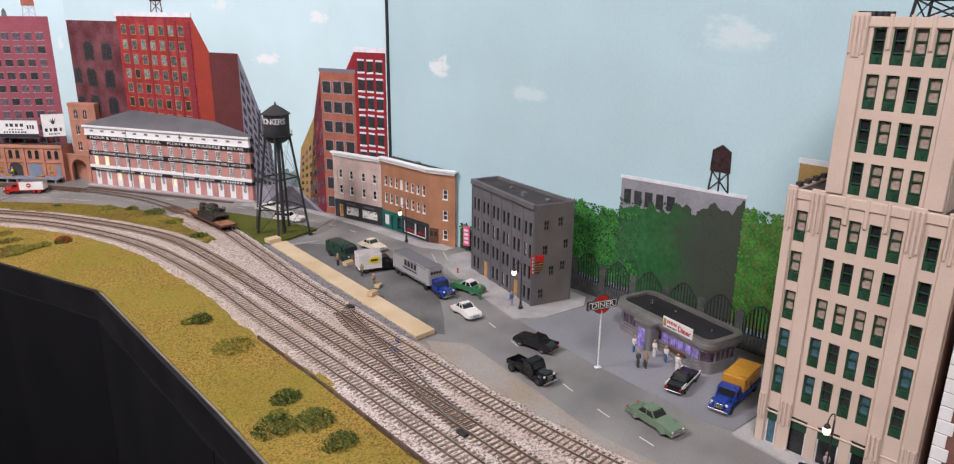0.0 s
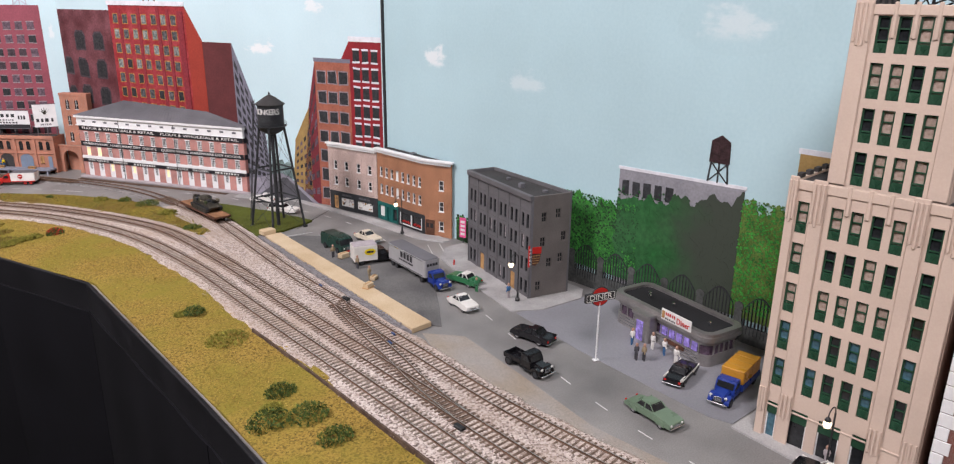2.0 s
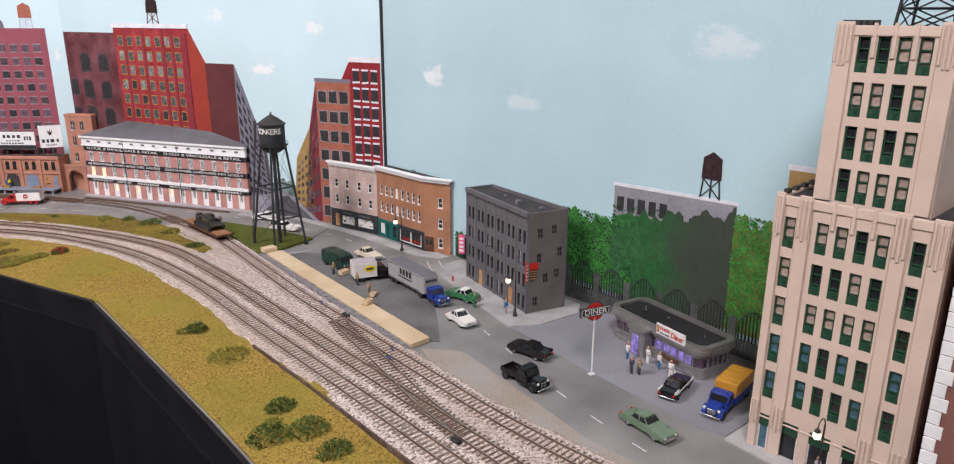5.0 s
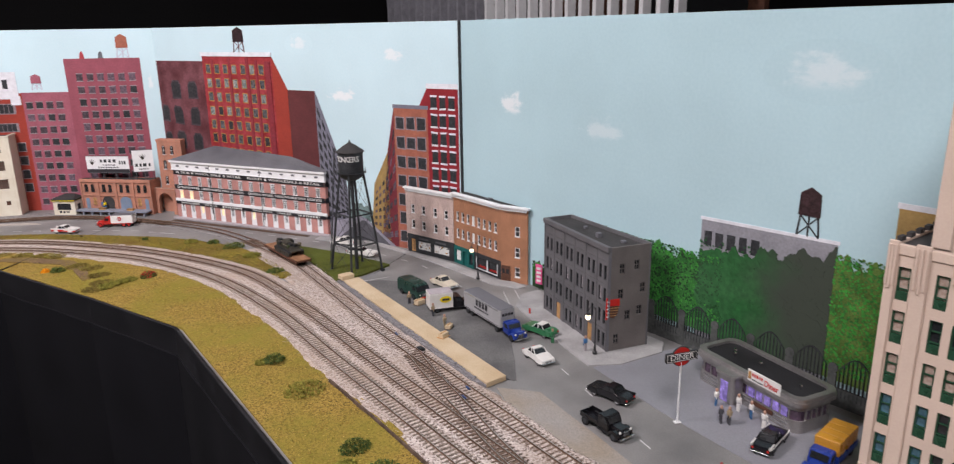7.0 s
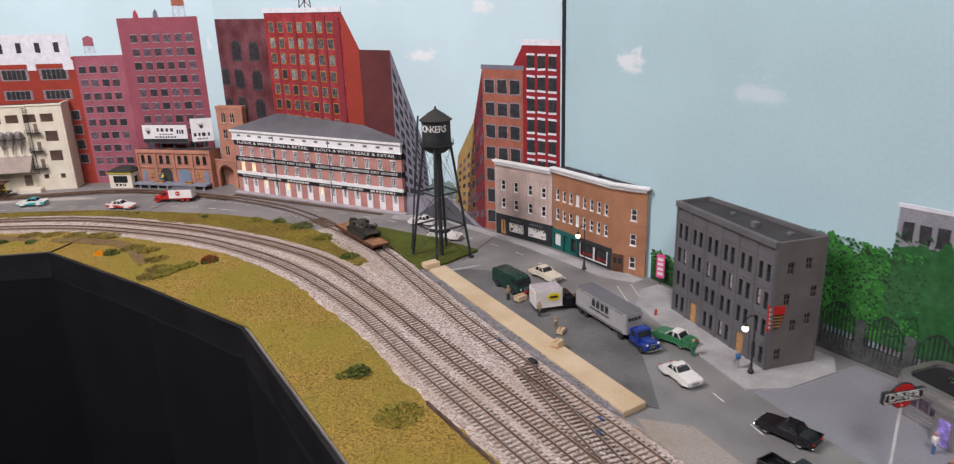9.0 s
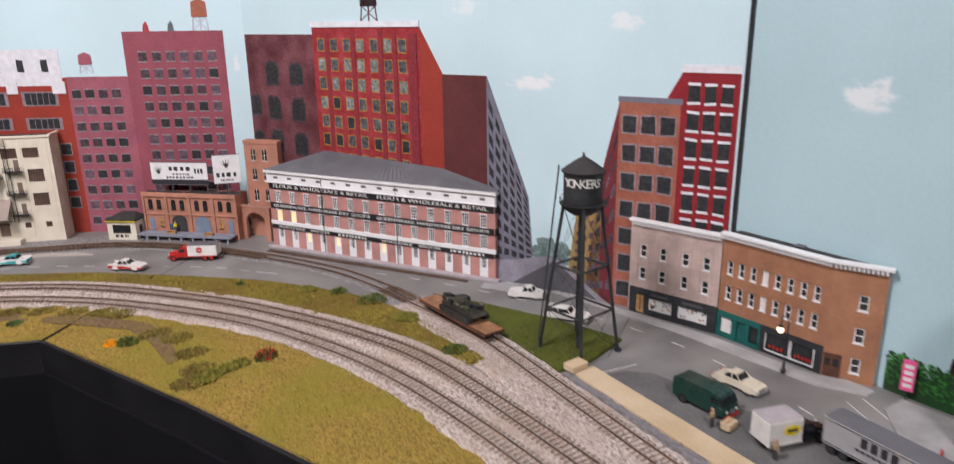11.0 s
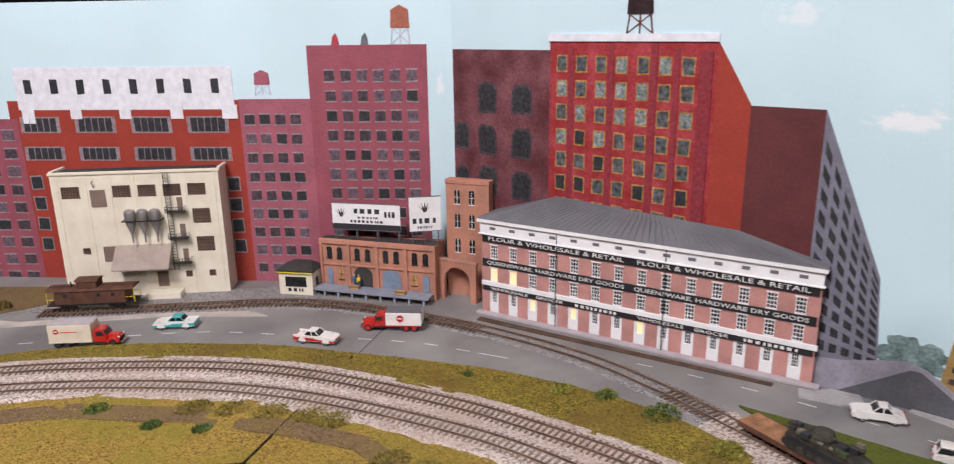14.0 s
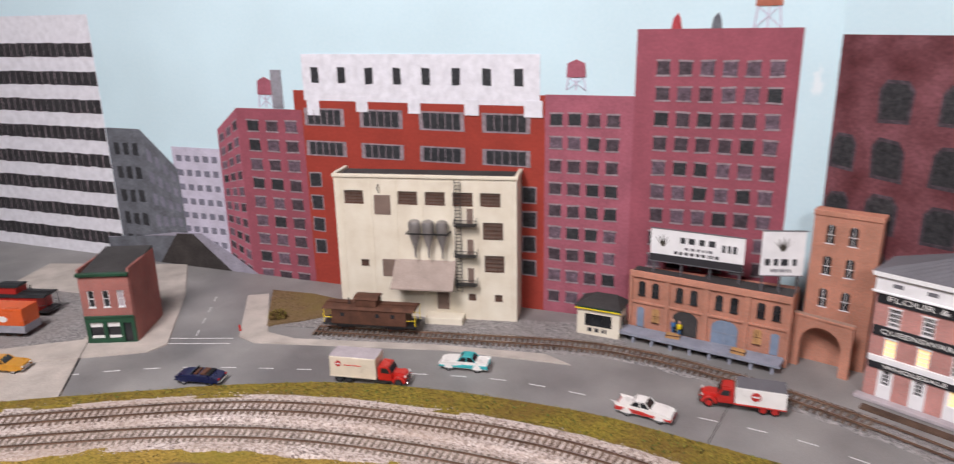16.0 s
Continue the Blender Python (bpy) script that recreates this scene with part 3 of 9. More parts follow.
def clouds():
    left, right = (0.56, 0.74, 0.80), (0.44, 0.62, 0.675)
    spots = [(P_MID, 0.592, 0.298, 0.052, 0.026, left, 0.85), (P_MID, 0.723, 0.375, 0.040, 0.022, left, 0.7), (P_MID, 0.480, 0.398, 0.040, 0.022, left, 0.5),
             (P_LEFT, 1.482, 0.31, 0.012, 0.030, left, 0.6),
             (P_RIGHT, 0.140, 0.300, 0.050, 0.030, right, 0.8), (P_RIGHT, 0.345, 0.278, 0.060, 0.030, right, 0.35), (P_RIGHT, 0.665, 0.37, 0.075, 0.035, right, 0.4)]
    for i, (m, x, z, rx, rz, sky, strength) in enumerate(spots):
        th = thing("painted_cloud", m, "soft white cloud painted on the sky board", "painted cloud", "painted clouds")
        bm = bmesh.new()
        slab(bm, [(x + rx * math.cos(k * math.tau / 40), z + rz * math.sin(k * math.tau / 40)) for k in range(40)], -0.00012, 0.0)
        part("cloud_shape", bm, cloud_paint(x, z, rx, rz, sky, strength, i + 1), th)


clouds()


def bil(quad, s, t):
    (ax, az), (bx, bz), (cx, cz), (dx, dz) = quad
    return ((ax * (1 - s) + bx * s) * (1 - t) + (dx * (1 - s) + cx * s) * t, (az * (1 - s) + bz * s) * (1 - t) + (dz * (1 - s) + cz * s) * t)


PANE_TONES = {"mural_pane2": ("mural_pane2", "mural_pane2", "mural_mauve_pane", "mural_mauve_pane", "mural_black"), "mural_pane": ("mural_pane", "mural_pane", "mural_black", "mural_pale_pane")}


def painted(m, label, faces, group="painted buildings"):
    """A building painted on the board: faces of (corners from bottom left counter-clockwise, material, windows)."""
    th = thing("painted_building", m, label, "painted building", group)
    rnd = random.Random(len(label))
    for level, (quad, colour, grids) in enumerate(faces):
        y = -0.0006 - 0.0003 * level
        bm = bmesh.new()
        slab(bm, quad, y, 0.0)
        face = part("wall", bm, M[colour], th)
        for g in grids:
            cols, rows, s0, s1, t0, t1, ww, hh, trim, pane, style = g
            for i in range(cols):
                for j in range(rows):
                    s = s0 + (s1 - s0) * i / max(1, cols - 1)
                    t = t0 + (t1 - t0) * j / max(1, rows - 1)
                    jw = 0.02 if style == "bars" else 0.09
                    q = [bil(quad, s + a * ww / 2 * rnd.uniform(1 - jw, 1 + jw), t + b * hh / 2 * rnd.uniform(1 - jw, 1 + jw)) for a, b in ((-1, -1), (1, -1), (1, 1), (-1, 1))]
                    cx, cz = sum(p[0] for p in q) / 4, sum(p[1] for p in q) / 4
                    if style == "arch":
                        q = q[:2] + [(q[2][0], q[2][1] - (q[2][1] - q[1][1]) * 0.25), ((q[2][0] + q[3][0]) / 2 + (q[2][0] - q[3][0]) * 0.3, q[2][1] * 0.97 + q[1][1] * 0.03), ((q[2][0] + q[3][0]) / 2 - (q[2][0] - q[3][0]) * 0.3, q[3][1] * 0.97 + q[0][1] * 0.03), (q[3][0], q[3][1] - (q[3][1] - q[0][1]) * 0.25)]
                    bm = bmesh.new()
                    slab(bm, q, y - 0.0005, y)
                    if trim:
                        if style == "lintel":
                            tw = (q[1][0] - q[0][0]) * 0.04
                            hz = (q[3][1] - q[0][1]) * 0.17
                            caps = [[(q[3][0] - tw, q[3][1]), (q[2][0] + tw, q[2][1]), (q[2][0] + tw, q[2][1] + hz), (q[3][0] - tw, q[3][1] + hz)],
                                    [(q[0][0] - tw, q[0][1] - hz), (q[1][0] + tw, q[1][1] - hz), (q[1][0] + tw, q[1][1]), (q[0][0] - tw, q[0][1])]]
                        elif style == "panes":
                            caps = [[(cx + (x - cx) * 1.16, z) for x, z in q]]
                        elif style == "ledges":
                            tw, hz = (q[1][0] - q[0][0]) * 0.06, (q[3][1] - q[0][1]) * 0.15
                            caps = [[(q[3][0] - tw, q[3][1]), (q[2][0] + tw, q[2][1]), (q[2][0] + tw, q[2][1] + hz), (q[3][0] - tw, q[3][1] + hz)],
                                    [(q[0][0] - tw, q[0][1] - hz), (q[1][0] + tw, q[1][1] - hz), (q[1][0] + tw, q[1][1]), (q[0][0] - tw, q[0][1])]]
                        else:
                            k = 1.22
                            caps = [[(cx + (x - cx) * k, cz + (z - cz) * k) for x, z in q]]
                        nf = len(bm.faces)
                        for c in caps:
                            slab(bm, c, y - (0.0003 if style in ("frame", "arch", "bars", "panes") else 0.0006), y)
                        bm.faces.ensure_lookup_table()
                        for f in bm.faces[nf:]:
                            f.material_index = 1
                    if style == "bars":
                        nf = len(bm.faces)
                        for k in range(1, 5):
                            bx = q[0][0] + (q[1][0] - q[0][0]) * k / 5
                            slab(bm, [(bx - 0.0005, q[0][1]), (bx + 0.0005, q[0][1]), (bx + 0.0005, q[3][1]), (bx - 0.0005, q[3][1])], y - 0.0008, y - 0.0005)
                        bm.faces.ensure_lookup_table()
                        for f in bm.faces[nf:]:
                            f.material_index = 1
                    tones = PANE_TONES.get(pane, (pane,))
                    part("painted_window", bm, (M[tones[int(rnd.random() * len(tones))]], M[trim or pane]), face)
    return th


def rect(x0, x1, z0, z1):
    return [(x0, z0), (x1, z0), (x1, z1), (x0, z1)]


def painted_tank(m, x, z0, z1, w, colour, legs, group="painted tanks"):
    th = thing("painted_roof_tank", m, "water tank painted on stilts above a painted roof", "painted tank", group)
    zt = z0 + (z1 - z0) * 0.42
    bm = bmesh.new()
    slab(bm, [(x - w / 2, zt), (x + w / 2, zt), (x + w * 0.46, z1 - (z1 - z0) * 0.13), (x, z1), (x - w * 0.46, z1 - (z1 - z0) * 0.13)], -0.0012, 0.0)
    part("tank", bm, M[colour], th)
    for a, b in ((-0.5, -0.4), (0.5, 0.4), (0.0, 0.0), (-0.5, 0.4), (0.5, -0.4)):
        bm = bmesh.new()
        slab(bm, [(x + a * w - 0.0009, z0), (x + a * w + 0.0009, z0), (x + b * w + 0.0009, zt), (x + b * w - 0.0009, zt)], -0.0009 - 0.0001 * abs(a + b), 0.0)
        part("leg", bm, M[legs], th)


def mural_middle():
    painted(P_MID, "dark maroon painted tower with arched windows", [
        (rect(0.002, 0.172, 0, 0.361), "mural_dark", [(2, 4, 0.375, 0.73, 0.32, 0.817, 0.165, 0.100, "mural_pane2", "mural_arch", "arch"), (1, 2, 0.09, 0.09, 0.48, 0.66, 0.13, 0.095, "mural_pane2", "mural_arch", "arch")])])
    painted(P_MID, "bright red painted tower with ochre-framed windows and white cornice", [
        (rect(0.172, 0.397, 0, 0.372), "mural_red", [(7, 11, 0.085, 0.85, 0.09, 0.925, 0.060, 0.047, "mural_trim", "mural_pane", "frame")]),
        ([(0.397, 0), (0.438, 0), (0.438, 0.305), (0.397, 0.372)], "mural_redflat", []),
        (rect(0.201, 0.209, 0, 0.366), "mural_pinkred", []), (rect(0.259, 0.2665, 0, 0.368), "mural_pinkred", []), (rect(0.316, 0.3245, 0, 0.369), "mural_pinkred", []), (rect(0.346, 0.3525, 0, 0.365), "mural_pinkred", []), (rect(0.377, 0.392, 0, 0.362), "mural_pinkred", []),
        (rect(0.170, 0.398, 0.372, 0.381), "white_mural", [])])
    painted(P_MID, "plain maroon painted block with a slate side", [
        (rect(0.438, 0.516, 0, 0.304), "mural_maroon", []),
        ([(0.516, 0), (0.596, 0.025), (0.586, 0.135), (0.516, 0.304)], "mural_bluegrey", [(6, 11, 0.10, 0.92, 0.08, 0.90, 0.10, 0.045, "", "mural_black", "frame")])])
    painted(P_MID, "narrow ochre painted building down a side street", [
        ([(0.650, 0.02), (0.70, 0), (0.70, 0.19), (0.663, 0.125)], "mural_yellow", [(4, 7, 0.2, 0.9, 0.1, 0.75, 0.12, 0.05, "", "mural_pane2", "frame")])])
    painted(P_MID, "orange brick painted building with a dark red side", [
        ([(0.676, 0), (0.720, 0), (0.720, 0.278), (0.700, 0.19)], "mural_side", [(3, 7, 0.25, 0.85, 0.1, 0.85, 0.2, 0.05, "", "mural_pane2", "frame")]),
        (rect(0.720, 0.800, 0, 0.278), "mural_orange", [(3, 7, 0.19, 0.81, 0.09, 0.90, 0.22, 0.075, "mural_trim2", "mural_black", "frame")]),
        (rect(0.718, 0.802, 0.278, 0.285), "mural_bluegrey", [])])
    painted(P_MID, "crimson painted building with white window caps", [
        (rect(0.800, 0.869, 0, 0.317), "mural_crimson", [(3, 9, 0.22, 0.80, 0.07, 0.92, 0.20, 0.062, "white_mural", "mural_black", "lintel")]),
        ([(0.782, 0.285), (0.800, 0.285), (0.800, 0.317)], "mural_crimson", []),
        (rect(0.799, 0.869, 0.317, 0.326), "white_mural", [])])
    painted_tank(P_MID, 0.299, 0.381, 0.443 - 0.009, 0.034, "mural_tank", "mural_maroon")
    th = thing("painted_street", P_MID, "grey street painted on the board between two buildings", "painted street")
    bm = bmesh.new()
    slab(bm, [(0.505, 0.0), (0.712, 0.0), (0.640, 0.047), (0.622, 0.052), (0.600, 0.047), (0.56, 0.036), (0.505, 0.028)], -0.0022, 0.0)
    part("street_pavement", bm, M["mural_pave"], th, "pale mauve painted pavement")
    bm = bmesh.new()
    slab(bm, [(0.560, 0.0), (0.700, 0.0), (0.636, 0.044), (0.626, 0.044)], -0.0026, 0.0)
    part("street_surface", bm, M["mural_road"], th)
    bm = bmesh.new()
    slab(bm, blob(0.624, 0.052, 0.034, 0.026, 9), -0.0004, 0.0)
    part("hedge", bm, M["mural_haze"], th, "smoky green painted bushes")


def mural_left():
    painted(P_LEFT, "tall dull purple painted tower", [
        (rect(1.284, 1.463, 0, 0.3685), "mural_purple", [(6, 11, 0.18, 0.87, 0.075, 0.88, 0.085, 0.040, "mural_trim2", "mural_pane2", "ledges")])])
    painted(P_LEFT, "mauve red painted building with small windows", [
        (rect(1.173, 1.284, 0, 0.291), "mural_purple2", [(4, 9, 0.13, 0.78, 0.08, 0.895, 0.14, 0.048, "mural_trim2", "mural_pane2", "ledges")])])
    painted(P_LEFT, "red painted factory with a white upper storey", [
        (rect(0.800, 1.173, 0, 0.290), "mural_redflat", [(4, 1, 0.13, 0.86, 0.872, 0.872, 0.145, 0.072, "mural_trim2", "mural_black", "bars"), (4, 1, 0.13, 0.86, 0.716, 0.716, 0.145, 0.062, "mural_trim2", "mural_black", "bars"), (2, 4, 0.07, 0.945, 0.203, 0.554, 0.045, 0.065, "mural_trim2", "mural_black", "frame")]),
        (rect(0.818, 1.166, 0.276, 0.340), "white_mural", [(8, 1, 0.06, 0.92, 0.55, 0.55, 0.034, 0.34, "", "mural_black", "frame")]),
        (rect(0.822, 0.842, 0.255, 0.283), "white_mural", []), (rect(0.902, 0.920, 0.262, 0.283), "white_mural", []), (rect(0.982, 1.000, 0.262, 0.283), "white_mural", []), (rect(1.064, 1.084, 0.262, 0.283), "white_mural", []), (rect(1.146, 1.170, 0.262, 0.283), "white_mural", [])])
    painted(P_LEFT, "dull purple painted building at a street corner", [
        ([(0.655, 0.012), (0.697, -0.02), (0.697, 0.262), (0.657, 0.228)], "mural_purple2", [(3, 10, 0.2, 0.85, 0.08, 0.92, 0.2, 0.042, "mural_trim2", "mural_pane2", "ledges")]),
        (rect(0.697, 0.812, -0.02, 0.262), "mural_purple", [(3, 9, 0.24, 0.82, 0.08, 0.91, 0.17, 0.052, "mural_trim2", "mural_pane2", "ledges")])])
    painted(P_LEFT, "pale lavender painted building down a street", [
        (rect(0.563, 0.656, 0.02, 0.198), "mural_lav", [(5, 7, 0.14, 0.88, 0.12, 0.90, 0.11, 0.055, "", "mural_bluegrey", "frame")])])
    painted(P_LEFT, "smoke grey painted building with faint windows", [
        (rect(0.432, 0.502, 0.0, 0.223), "mural_grey", [(3, 5, 0.25, 0.8, 0.15, 0.85, 0.16, 0.09, "", "mural_black", "frame")]),
        ([(0.502, 0.0), (0.574, 0.03), (0.570, 0.162), (0.502, 0.223)], "mural_grey", [(4, 5, 0.2, 0.85, 0.15, 0.85, 0.12, 0.09, "", "mural_bluegrey", "frame")])])
    painted(P_LEFT, "white painted office block with black window rows", [
        (rect(0.10, 0.431, 0.0, 0.40), "white_mural", [(22, 8, 0.025, 0.975, 0.08, 0.865, 0.040, 0.054, "mural_trim2", "mural_arch", "panes")])])
    painted_tank(P_LEFT, 1.425, 0.3685, 0.424, 0.028, "mural_orange", "mural_lav")
    painted_tank(P_LEFT, 1.212, 0.297, 0.334, 0.024, "mural_purple2", "mural_lav")
    painted_tank(P_LEFT, 0.752, 0.264, 0.308, 0.026, "mural_purple2", "mural_lav")
    th = thing("painted_chimney", P_LEFT, "grey stack painted above a purple roof", "painted chimney")
    bm = bmesh.new()
    slab(bm, rect(0.764, 0.782, 0.264, 0.318), -0.0015, 0)
    part("stack", bm, M["mural_billgrey"], th)
    for x, c in ((1.328, "mural_red"), (1.372, "mural_grey")):
        th = thing("painted_vent", P_LEFT, "small roof vent painted on a tower's edge", "painted vent", "painted vents")
        bm = bmesh.new()
        slab(bm, [(x - 0.006, 0.3685), (x + 0.006, 0.3685), (x + 0.004, 0.380), (x + 0.001, 0.386), (x - 0.004, 0.380)], -0.0008, 0)
        part("vent", bm, M[c], th)
    th = thing("painted_street", P_LEFT, "dark street painted on the board between two buildings", "painted street")
    bm = bmesh.new()
    slab(bm, [(0.40, 0.0), (0.705, 0.0), (0.655, 0.030), (0.600, 0.058), (0.545, 0.055), (0.46, 0.040), (0.40, 0.035)], -0.0026, 0.0)
    part("street_pavement", bm, M["mural_pave"], th, "pale mauve painted pavement")
    bm = bmesh.new()
    slab(bm, [(0.400, 0.0), (0.520, 0.0), (0.548, 0.050), (0.500, 0.046), (0.40, 0.034)], -0.0029, 0.0)
    part("street_shadow", bm, M["mural_grey"], th, "smoky grey painted forecourt")
    bm = bmesh.new()
    slab(bm, [(0.510, 0.0), (0.655, 0.0), (0.585, 0.056), (0.552, 0.054)], -0.0032, 0.0)
    part("street_surface", bm, M["mural_roadway"], th)


mural_middle()
mural_left()


def smear_paint():
    m = mat("mural_smeared_green", (0.022, 0.135, 0.034), 0.85, 0, 0.25, 16, 160, 0.2, alt=(0.034, 0.120, 0.042))
    nt = m.node_tree
    b = nt.nodes["Principled BSDF"]
    src = b.inputs["Base Color"].links[0].from_socket
    tc, sep = nt.nodes.new("ShaderNodeTexCoord"), nt.nodes.new("ShaderNodeSeparateXYZ")
    n = nt.nodes.new("ShaderNodeTexNoise")
    n.inputs["Scale"].default_value, n.inputs["Detail"].default_value = 22, 5
    nt.links.new(tc.outputs["Object"], sep.inputs[0])
    nt.links.new(tc.outputs["Object"], n.inputs["Vector"])
    add = nt.nodes.new("ShaderNodeMath")
    add.operation, add.inputs[1].default_value = "MULTIPLY_ADD", 0.10
    nt.links.new(n.outputs["Fac"], add.inputs[0])
    nt.links.new(sep.outputs[0], add.inputs[2])
    mr = nt.nodes.new("ShaderNodeMapRange")
    mr.interpolation_type = "SMOOTHSTEP"
    mr.inputs[1].default_value, mr.inputs[2].default_value = 0.625, 0.715
    nt.links.new(add.outputs[0], mr.inputs[0])
    mx = nt.nodes.new("ShaderNodeMixRGB")
    mx.inputs[2].default_value = (0.046, 0.058, 0.044, 1)
    nt.links.new(mr.outputs[0], mx.inputs[0])
    nt.links.new(src, mx.inputs[1])
    nt.links.new(mx.outputs[0], b.inputs["Base Color"])
    return m


M["leaf_smear"] = smear_paint()
OCHRE = (0.757, 0.83, 0.238)


def mural_right():
    painted(P_RIGHT, "grey painted building half hidden by painted trees", [
        ([(0.524, 0.0), (0.700, 0.0), (0.700, 0.186), (0.524, 0.181)], "mural_billgrey", [(5, 1, 0.06, 0.44, 0.87, 0.87, 0.062, 0.105, "", "mural_black", "frame")]),
        ([(0.522, 0.181), (0.702, 0.186), (0.702, 0.190), (0.522, 0.185)], "white_mural", [])])
    painted(P_RIGHT, "ochre painted block with a pale roof edge", [(rect(OCHRE[0], OCHRE[1], 0.05, OCHRE[2]), "mural_yellow", []), (rect(OCHRE[0] - 0.002, OCHRE[1], OCHRE[2], OCHRE[2] + 0.006), "white_mural", [])])
    painted_tank(P_RIGHT, 0.664, 0.188, 0.245, 0.026, "mural_tank", "mural_black")
    painted_tank(P_RIGHT, 0.268, 0.020, 0.062, 0.026, "mural_tank", "mural_black")
    # painted foliage: one ground coat a stand of trees, and many small dabs of leaf paint over it
    for label, x0, x1, top, coat, dabs, n, seed, lev in (
            ("bright green stippled trees painted on the board", 0.36, 0.56, 0.128, "leaf", ("leaf", "leaf_bright", "leaf_dark"), 3600, 1, 0.0018),
            ("dark green smeared trees painted over the building", 0.524, 0.700, 0.153, "leaf_smear", ("leaf_smear", "leaf_smear"), 900, 2, 0.0022),
            ("low bright green bushes painted on the board", 0.197, 0.37, 0.036, "leaf_dark", ("leaf", "leaf_bright", "leaf_dark"), 1200, 4, 0.0014),
            ("yellowish green stippled trees painted on the board", 0.70, 0.84, 0.168, "leaf_yellow", ("leaf_yellow", "leaf", "leaf_bright"), 4200, 3, 0.0016)):
        th = thing("painted_trees", P_RIGHT, label, "painted trees", "painted trees")
        rnd = random.Random(seed)
        foot = 0.0 if top < 0.08 else 0.03
        pts = [(x0, foot), (x1, foot)]
        k = 90
        for i in range(k + 1):
            x = x1 + (x0 - x1) * i / k
            pts.append((x, top + (0.040 * (x - x0) / (x1 - x0) - 0.018 if seed == 2 else 0) + 0.006 * math.sin(i * 0.28 + seed) + 0.004 * math.sin(i * 0.71) + rnd.uniform(-0.0025, 0.0025)))
        bm = bmesh.new()
        slab(bm, pts, -lev, 0.0)
        part("leaf_mass", bm, M[coat], th)
        if seed == 2:
            for _ in range(46):
                u, v = rnd.random() ** 1.5, rnd.random()
                r = rnd.uniform(0.009, 0.020)
                cx, cz = x0 + r * 0.8 + (x1 - x0 - 0.03) * u, 0.060 + (0.070 + 0.024 * u) * v
                bm = bmesh.new()
                slab(bm, blob(cx, cz, r, r * 0.8, rnd.randrange(999), 0.9, 40), -lev - rnd.uniform(0.0001, 0.0004), -lev)
                part("smeared_clump", bm, M["leaf_smear"], th)
        for c, colour in enumerate(dabs):
            bm = bmesh.new()
            for _ in range(n // 3):
                x, z, r = rnd.uniform(x0, x1), rnd.uniform(foot + 0.010, top + 0.008), rnd.uniform(0.0007, 0.0019)
                a = rnd.uniform(0, 6.28)
                slab(bm, [(x + r * math.cos(a + q * 1.256) * rnd.uniform(0.6, 1.2), z + r * math.sin(a + q * 1.256) * rnd.uniform(0.6, 1.2)) for q in range(5)], -lev - 0.0004 - 0.0002 * c, -lev)
            tagged(part("leaf_dab", bm, M[colour], th), "small dabs of leaf paint", "", "", "stuff")
    th = thing("painted_fence", P_RIGHT, "black iron fence with stone piers painted on the board", "painted fence")
    for i in range(9):
        x = 0.40 + 0.052 * i
        bm = bmesh.new()
        slab(bm, rect(x - 0.005, x + 0.005, 0.0, 0.040), -0.0034, 0.0)
        slab(bm, [(x + 0.006 * math.cos(a * math.tau / 12), 0.045 + 0.006 * math.sin(a * math.tau / 12)) for a in range(12)], -0.0034, 0.0)
        part("pier", bm, M["mural_fence"], th)
        bm = bmesh.new()
        for q in range(9):
            bx = x + 0.008 + 0.0045 * q
            hz = 0.046 + 0.016 * math.sin(math.pi * q / 8)
            slab(bm, rect(bx - 0.0005, bx + 0.0005, 0.012, hz), -0.0030, 0.0)
            if q < 8:
                hz2 = 0.046 + 0.016 * math.sin(math.pi * (q + 1) / 8)
                slab(bm, [(bx, hz - 0.0008), (bx + 0.0045, hz2 - 0.0008), (bx + 0.0045, hz2 + 0.0008), (bx, hz + 0.0008)], -0.0032, 0.0)
        part("railing", bm, M["mural_black"], th)
    bm = bmesh.new()
    slab(bm, rect(0.36, 0.86, 0.0, 0.022), -0.0026, 0.0)
    part("footing", bm, M["mural_fence"], th)


mural_right()

# ---- ground covers ----
TRACK_A = [(0.515, -0.15), (0.506, 0.40), (0.500, 0.80), (0.494, 1.03), (0.489, 1.25), (0.462, 1.444), (0.403, 1.606), (0.335, 1.721), (0.208, 1.865), (0.065, 1.966), (-0.115, 2.043), (-0.325, 2.074), (-0.62, 2.080)]
TRACK_B = [(0.560, -0.15), (0.546, 0.40), (0.539, 0.75), (0.535, 1.02), (0.532, 1.239), (0.517, 1.43), (0.478, 1.552), (0.420, 1.668), (0.347, 1.780), (0.212, 1.929), (0.062, 2.025), (-0.122, 2.096), (-0.360, 2.119), (-0.62, 2.126)]
TRACK_C = [(0.64, -0.15), (0.610, 0.40), (0.592, 0.60), (0.587, 0.69), (0.588, 0.80), (0.589, 0.95), (0.591, 1.12), (0.600, 1.28), (0.607, 1.43), (0.602, 1.51), (0.592, 1.596), (0.579, 1.685), (0.551, 1.790), (0.496, 1.900), (0.430, 2.000), (0.380, 2.063), (0.315, 2.124), (0.240, 2.168), (0.082, 2.228), (-0.058, 2.282)]
CROSSOVER = [(0.587, 0.985), (0.577, 0.935), (0.560, 0.822), (0.547, 0.743), (0.5405, 0.66)]


